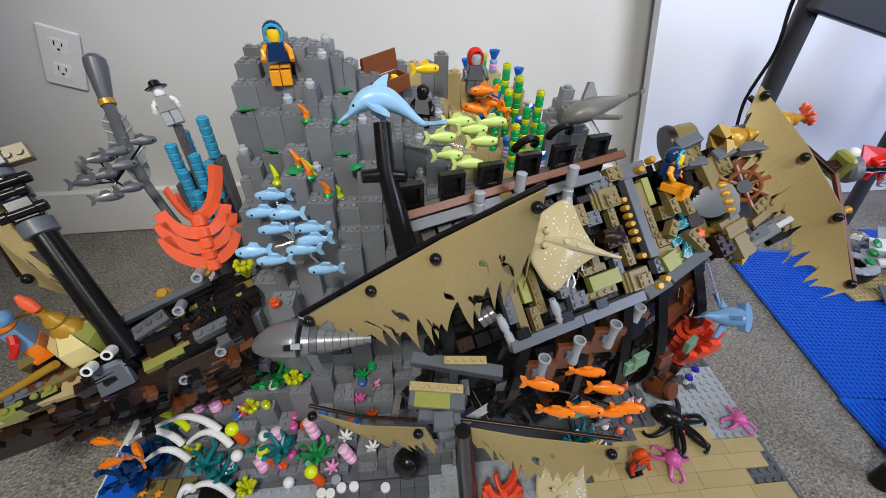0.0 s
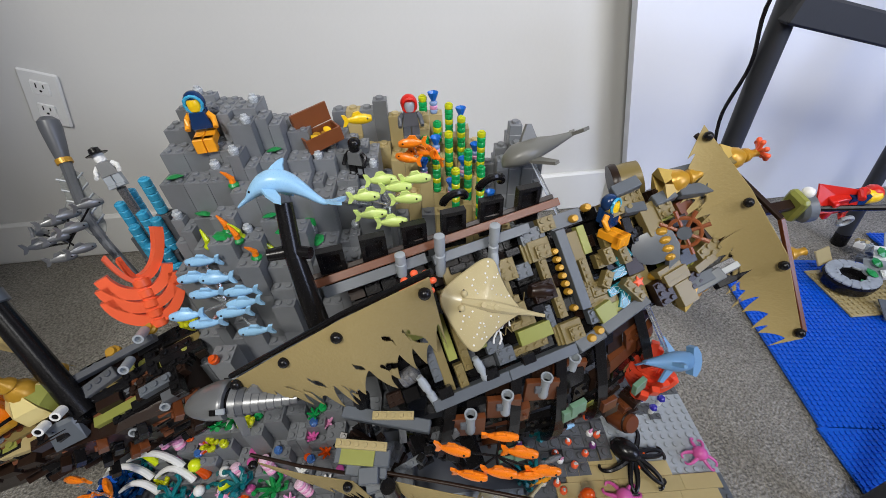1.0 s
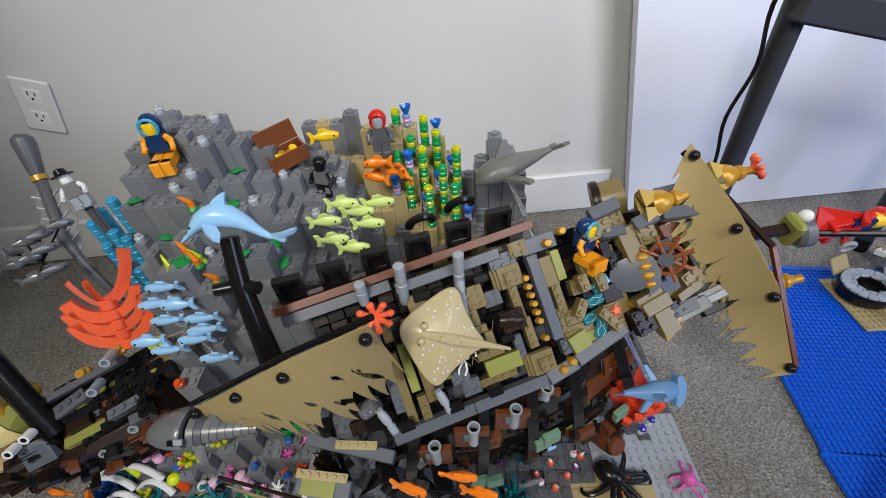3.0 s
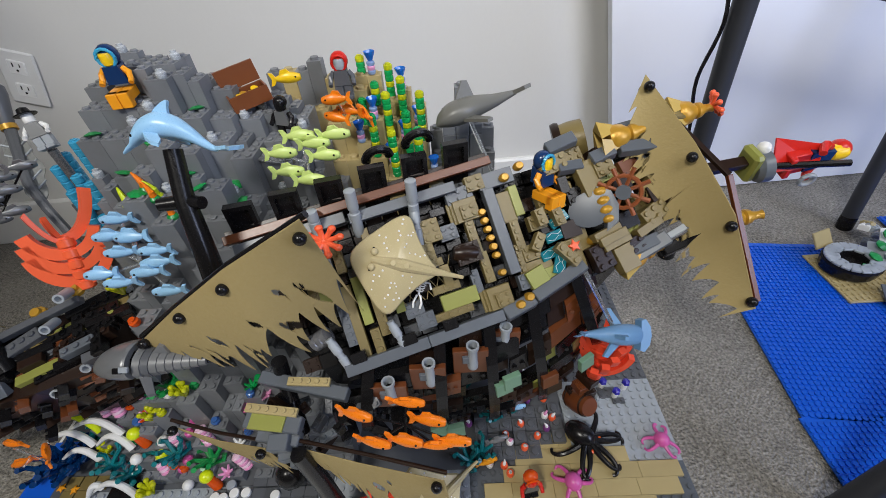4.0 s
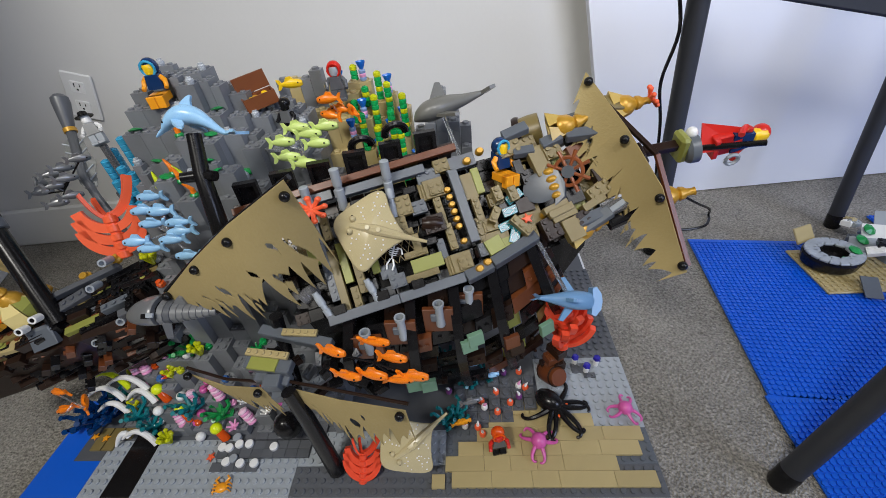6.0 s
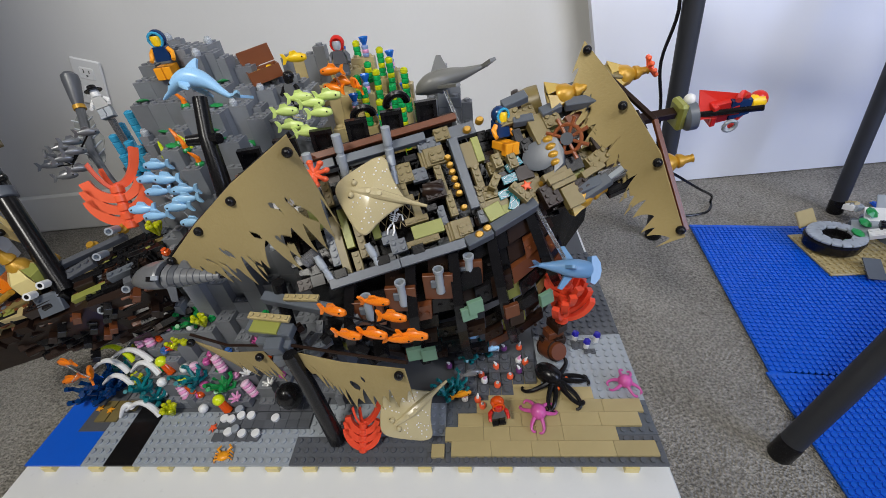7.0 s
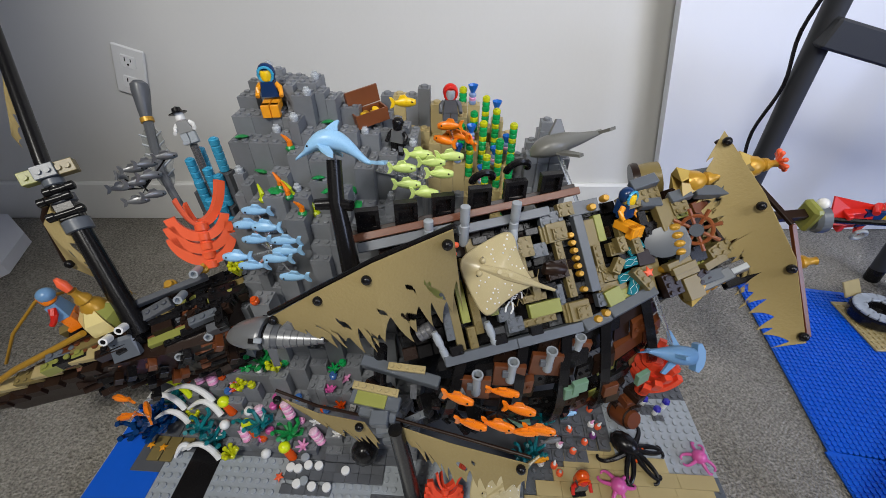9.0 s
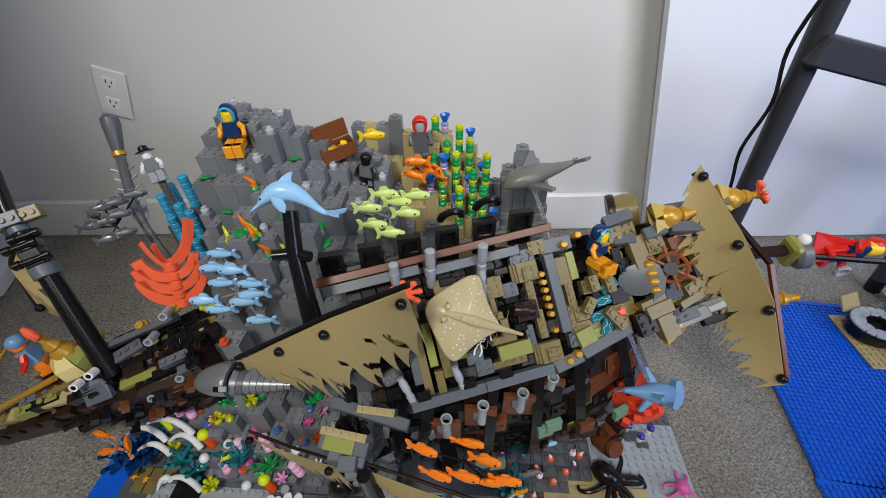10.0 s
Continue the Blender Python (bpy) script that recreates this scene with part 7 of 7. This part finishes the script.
# little flame corals in front of the wreck
FLAMES = (((0.298, 0.174), (0.304, 0.148), (0.281, 0.126), (0.263, 0.142), (0.263, 0.113), (0.242, 0.129), (0.236, 0.095), (0.242, 0.086)), ((0.197, 0.145), (0.278, 0.215), (0.276, 0.173), (0.294, 0.135), (0.206, 0.113)), ((0.265, 0.172), (0.295, 0.151), (0.246, 0.120), (0.219, 0.097)))
for x, y, c, tip in [(x, y, CORAL, WHITE) for x, y in FLAMES[0]] + [(x, y, PURPLE, WHITE) for x, y in FLAMES[1]] + [(x, y, WHITE, PINK) for x, y in FLAMES[2]]:
    t = thing("small_coral", pose(x, y, 0.0105 if y > 0.105 else 0.0050, 0, 0, random.uniform(0, 360)) @ Matrix.Scale(1.1, 4), "small round coral with a pale horn tip", "coral", "small corals", lay="flat")
    bm = bmesh.new()
    lathe(bm, [(0.0040, 0), (0.0042, 0.004), (0.0030, 0.006)], 10)
    part("cup", bm, c, t, smooth=True)
    bm = bmesh.new()
    tube(bm, [(0, 0, 0.005), (0.0006, 0, 0.008), (0.003, 0, 0.011)], [0.0024, 0.0018, 0.0006], 7)
    part("tip", bm, tip, t, smooth=True)
reef = thing("reef_steps", pose(0, 0, 0), "dark grey stepped reef in front of the wreck", "rock", lay="flat")
for i in range(7):
    for j in range(4):
        h = (1 + (j + (i % 3 == 0)) // 2) * PH * 1.6
        x, y = 0.212 + i * HP, 0.110 + j * HP
        if not (i > 4 and j == 0):
            part("rock_column", column_mesh(round(h, 4), DGREY, 1, 1, 0.0158), DGREY, reef, m=pose(x, y, 0.0004))
# purple and white gems, barrel, tan chips
for x, y in ((0.382, 0.193), (0.395, 0.178), (0.412, 0.190)):
    t = thing("gem_flower", pose(x, y, 0.0015), "clear purple gem on a white round brick", "gem", "purple gems", lay="flat")
    bm = bmesh.new()
    lathe(bm, [(0.0038, 0), (0.0038, 0.010), (0.0030, 0.011)], 12)
    part("stem", bm, WHITE, t, smooth=True)
    bm = bmesh.new()
    lathe(bm, [(0.0030, 0.011), (0.0058, 0.014), (0.0046, 0.018), (0.002, 0.019)], 6)
    part("gem", bm, plastic("clear_purple_plastic", (0.05, 0.04, 0.55), 0.1, 0.05, 0, clear=0.4), t)
t = thing("wooden_barrel", pose(0.342, 0.165, 0.020, 0, 58, -62) @ Matrix.Scale(1.2, 4), "brown ribbed barrel lying under the stern", "barrel", lay="flat")
bm = bmesh.new()
lathe(bm, [(0.010, -0.016), (0.0125, -0.008), (0.0132, 0), (0.0125, 0.008), (0.010, 0.016)], 16)
part("cask", bm, BROWN, t, smooth=True)
for z in (-0.011, 0.011):
    bm = bmesh.new()
    lathe(bm, [(0.0118, z - 0.0012), (0.0126, z), (0.0118, z + 0.0012)], 16)
    part("hoop", bm, DBROWN, t)
dk_g = thing("dark_tiles", pose(0.387, 0.184, 0), "dark grey tiles below the purple gems", "tiles", lay="flat")
brick(dk_g, 0, 0, 0.0004, 3, 2, PH, DGREY, 0, True, "tile")
brick(dk_g, 0.012, -0.012, 0.0004, 2, 1, PH, DGREY, 0, True, "tile")

# paddle, plume and stand behind the bow
t = thing("paddle", pose(0, 0, 0), "grey paddle shaped sea plant on a bent stem", "sea plant", lay="full")
bm = bmesh.new()
tube(bm, [(-0.240, 0.300, 0.12), (-0.258, 0.330, 0.165), (-0.280, 0.356, 0.200), (-0.296, 0.378, 0.223), (-0.328, 0.443, 0.252)], [0.005, 0.005, 0.005, 0.0052, 0.0062], 10)
part("stem", bm, DGREY, t, smooth=True)
bm = bmesh.new()
tube(bm, [(-0.328, 0.443, 0.254), (-0.330, 0.452, 0.263), (-0.333, 0.468, 0.280), (-0.334, 0.473, 0.286), (-0.3345, 0.476, 0.289)], [0.0068, 0.0085, 0.0110, 0.0105, 0.006], 14)
part("grip", bm, DGREY, t, "dark grey rounded grip", smooth=True)
bm = bmesh.new()
tube(bm, [(-0.3265, 0.440, 0.2505), (-0.3285, 0.444, 0.2545)], [0.0082, 0.0082], 12)
part("collar", bm, GOLD, t, "worn pearl gold collar", smooth=True)
FROND = plastic("speckled_grey_plastic", (0.22, 0.23, 0.22), 0.35, 0.5, 0.3, 220.0)
lo, hi, side = V((-0.284, 0.362, 0.206)), V((-0.325, 0.436, 0.249)), V((0.82, 0.55, -0.16))
for sgn, wide in ((-1, 0.0160), (1, 0.0140)):
    bm = bmesh.new()
    rows = []
    for q in range(13):
        f = q / 12
        c = lo.lerp(hi, f)
        w = wide * math.sin(math.pi * min(1, f * 0.94 + 0.03)) ** 0.7 * (1 + 0.16 * math.sin(f * 17))
        dn = (hi - lo).cross(side).normalized() * 0.0011
        rows.append([c - dn, c + side * sgn * w - dn * 0.6, c + side * sgn * w + dn * 0.6, c + dn])
    ring_solid(bm, rows)
    fr = part("frond", bm, FROND, t, "speckled pale frond")
    for q in range(5):
        bm = bmesh.new()
        c = lo.lerp(hi, 0.18 + 0.15 * q)
        rod(bm, c + V((0.0008, -0.0012, 0.0008)), c + (hi - lo) * 0.10 + side * sgn * wide * 0.85 + V((0.0008, -0.0012, 0.0008)), 0.0012, n=6)
        part("vein", bm, LGREY, fr)
bm = bmesh.new()
rod(bm, (-0.227, 0.302, 0.0), (-0.227, 0.302, 0.344), 0.0045, n=10)
solid("figure_stand", bm, PEARL, Matrix(), "grey post that holds the pale figure", "post", smooth=True, lay="flat")
pedestal = thing("rear_pedestal", pose(0, 0, 0), "dark grey brick pedestal under the azure corals", "rock", lay="flat")
for x, y, h, _n in AZ:
    p = stood(x, y, h)
    part("rock_column", column_mesh(round(p.z - 0.0015, 4), DGREY), DGREY, pedestal, m=pose(p.x, p.y, 0.0003))


# ---------------------------------------------------------------- small island model on the blue plates
def island():
    t = thing("island_model", pose(0.838, 0.332, FLOOR + 0.0088) @ Matrix.Scale(1.02, 4), "small toy island with a grey stone ring and wreck", "toy island", lay="flat")
    bm = bmesh.new()
    box(bm, 0, 0, 0, 0.18, 0.114, PH, bev=0.0004)
    for q in range(18):
        for w in range(11):
            stud(bm, 0.006 + q * 0.0098, 0.006 + w * 0.0098, PH, 0.0030, 0.0020, 6)
    part("sand_plate", bm, TAN, t)
    tub = Matrix.Translation((0.043, 0.072, 0)) @ Matrix.Diagonal((1, 0.86, 1, 1))
    bm = bmesh.new()
    lathe(bm, [(0.036, PH), (0.043, 0.010), (0.046, 0.026), (0.045, 0.030), (0.020, 0.030), (0.018, 0.020)], 24, tub)
    part("black_tub", bm, BLACK, t)
    for q in range(18):
        bm = bmesh.new()
        box(bm, 0.021 + 0.004 * (q % 2), -0.0066, 0.0302, 0.044, 0.0066, 0.0342, m=tub @ pose(0, 0, 0, 0, 0, 20 * q), bev=0.0008)
        part("stone", bm, LGREY, t)
    bm = bmesh.new()
    box(bm, -0.02, -0.002, 0, 0.02, 0.002, 0.03, m=pose(0.022, 0.108, 0.026, -40, 0, 20), bev=0.001)
    part("tan_shield", bm, TAN, t)
    for k in range(26):
        m = pose(random.uniform(0.09, 0.20), random.uniform(0.04, 0.15), random.uniform(0.004, 0.05), random.uniform(-30, 30), random.uniform(-30, 30), random.uniform(0, 180))
        part("wreck_brick", brick_mesh(random.choice((1, 2, 3)), random.choice((1, 2)), BH, random.choice((LGREY, GREY, BROWN, WHITE, GREEN, TAN, BLACK)), True), None, t, m=m)
    bm = bmesh.new()
    box(bm, -0.012, -0.02, 0, 0.012, 0.02, 0.002, m=pose(0.06, 0.0, 0.012, 20, 0, -15))
    part("grille", bm, GREY, t)
    for q in range(3):
        bm = bmesh.new()
        box(bm, -0.030, -0.018, 0, 0.030, 0.018, 0.003, m=pose(0.105 + 0.03 * q, 0.075 + 0.02 * q, 0.034 + 0.012 * q, 24, -12, -35), bev=0.0006)
        part("wing_plate", bm, LGREY if q != 1 else WHITE, t)
    for k in range(4):
        bm = bmesh.new()
        lathe(bm, [(0.009, 0), (0.011, 0.003), (0.003, 0.007)], 7)
        part("leaf", bm, GREEN, t, m=pose(0.052 + 0.02 * k, 0.05 + 0.018 * k, 0.026 + 0.008 * k, 10 * k, 12, 0))


random.seed(91)
island()
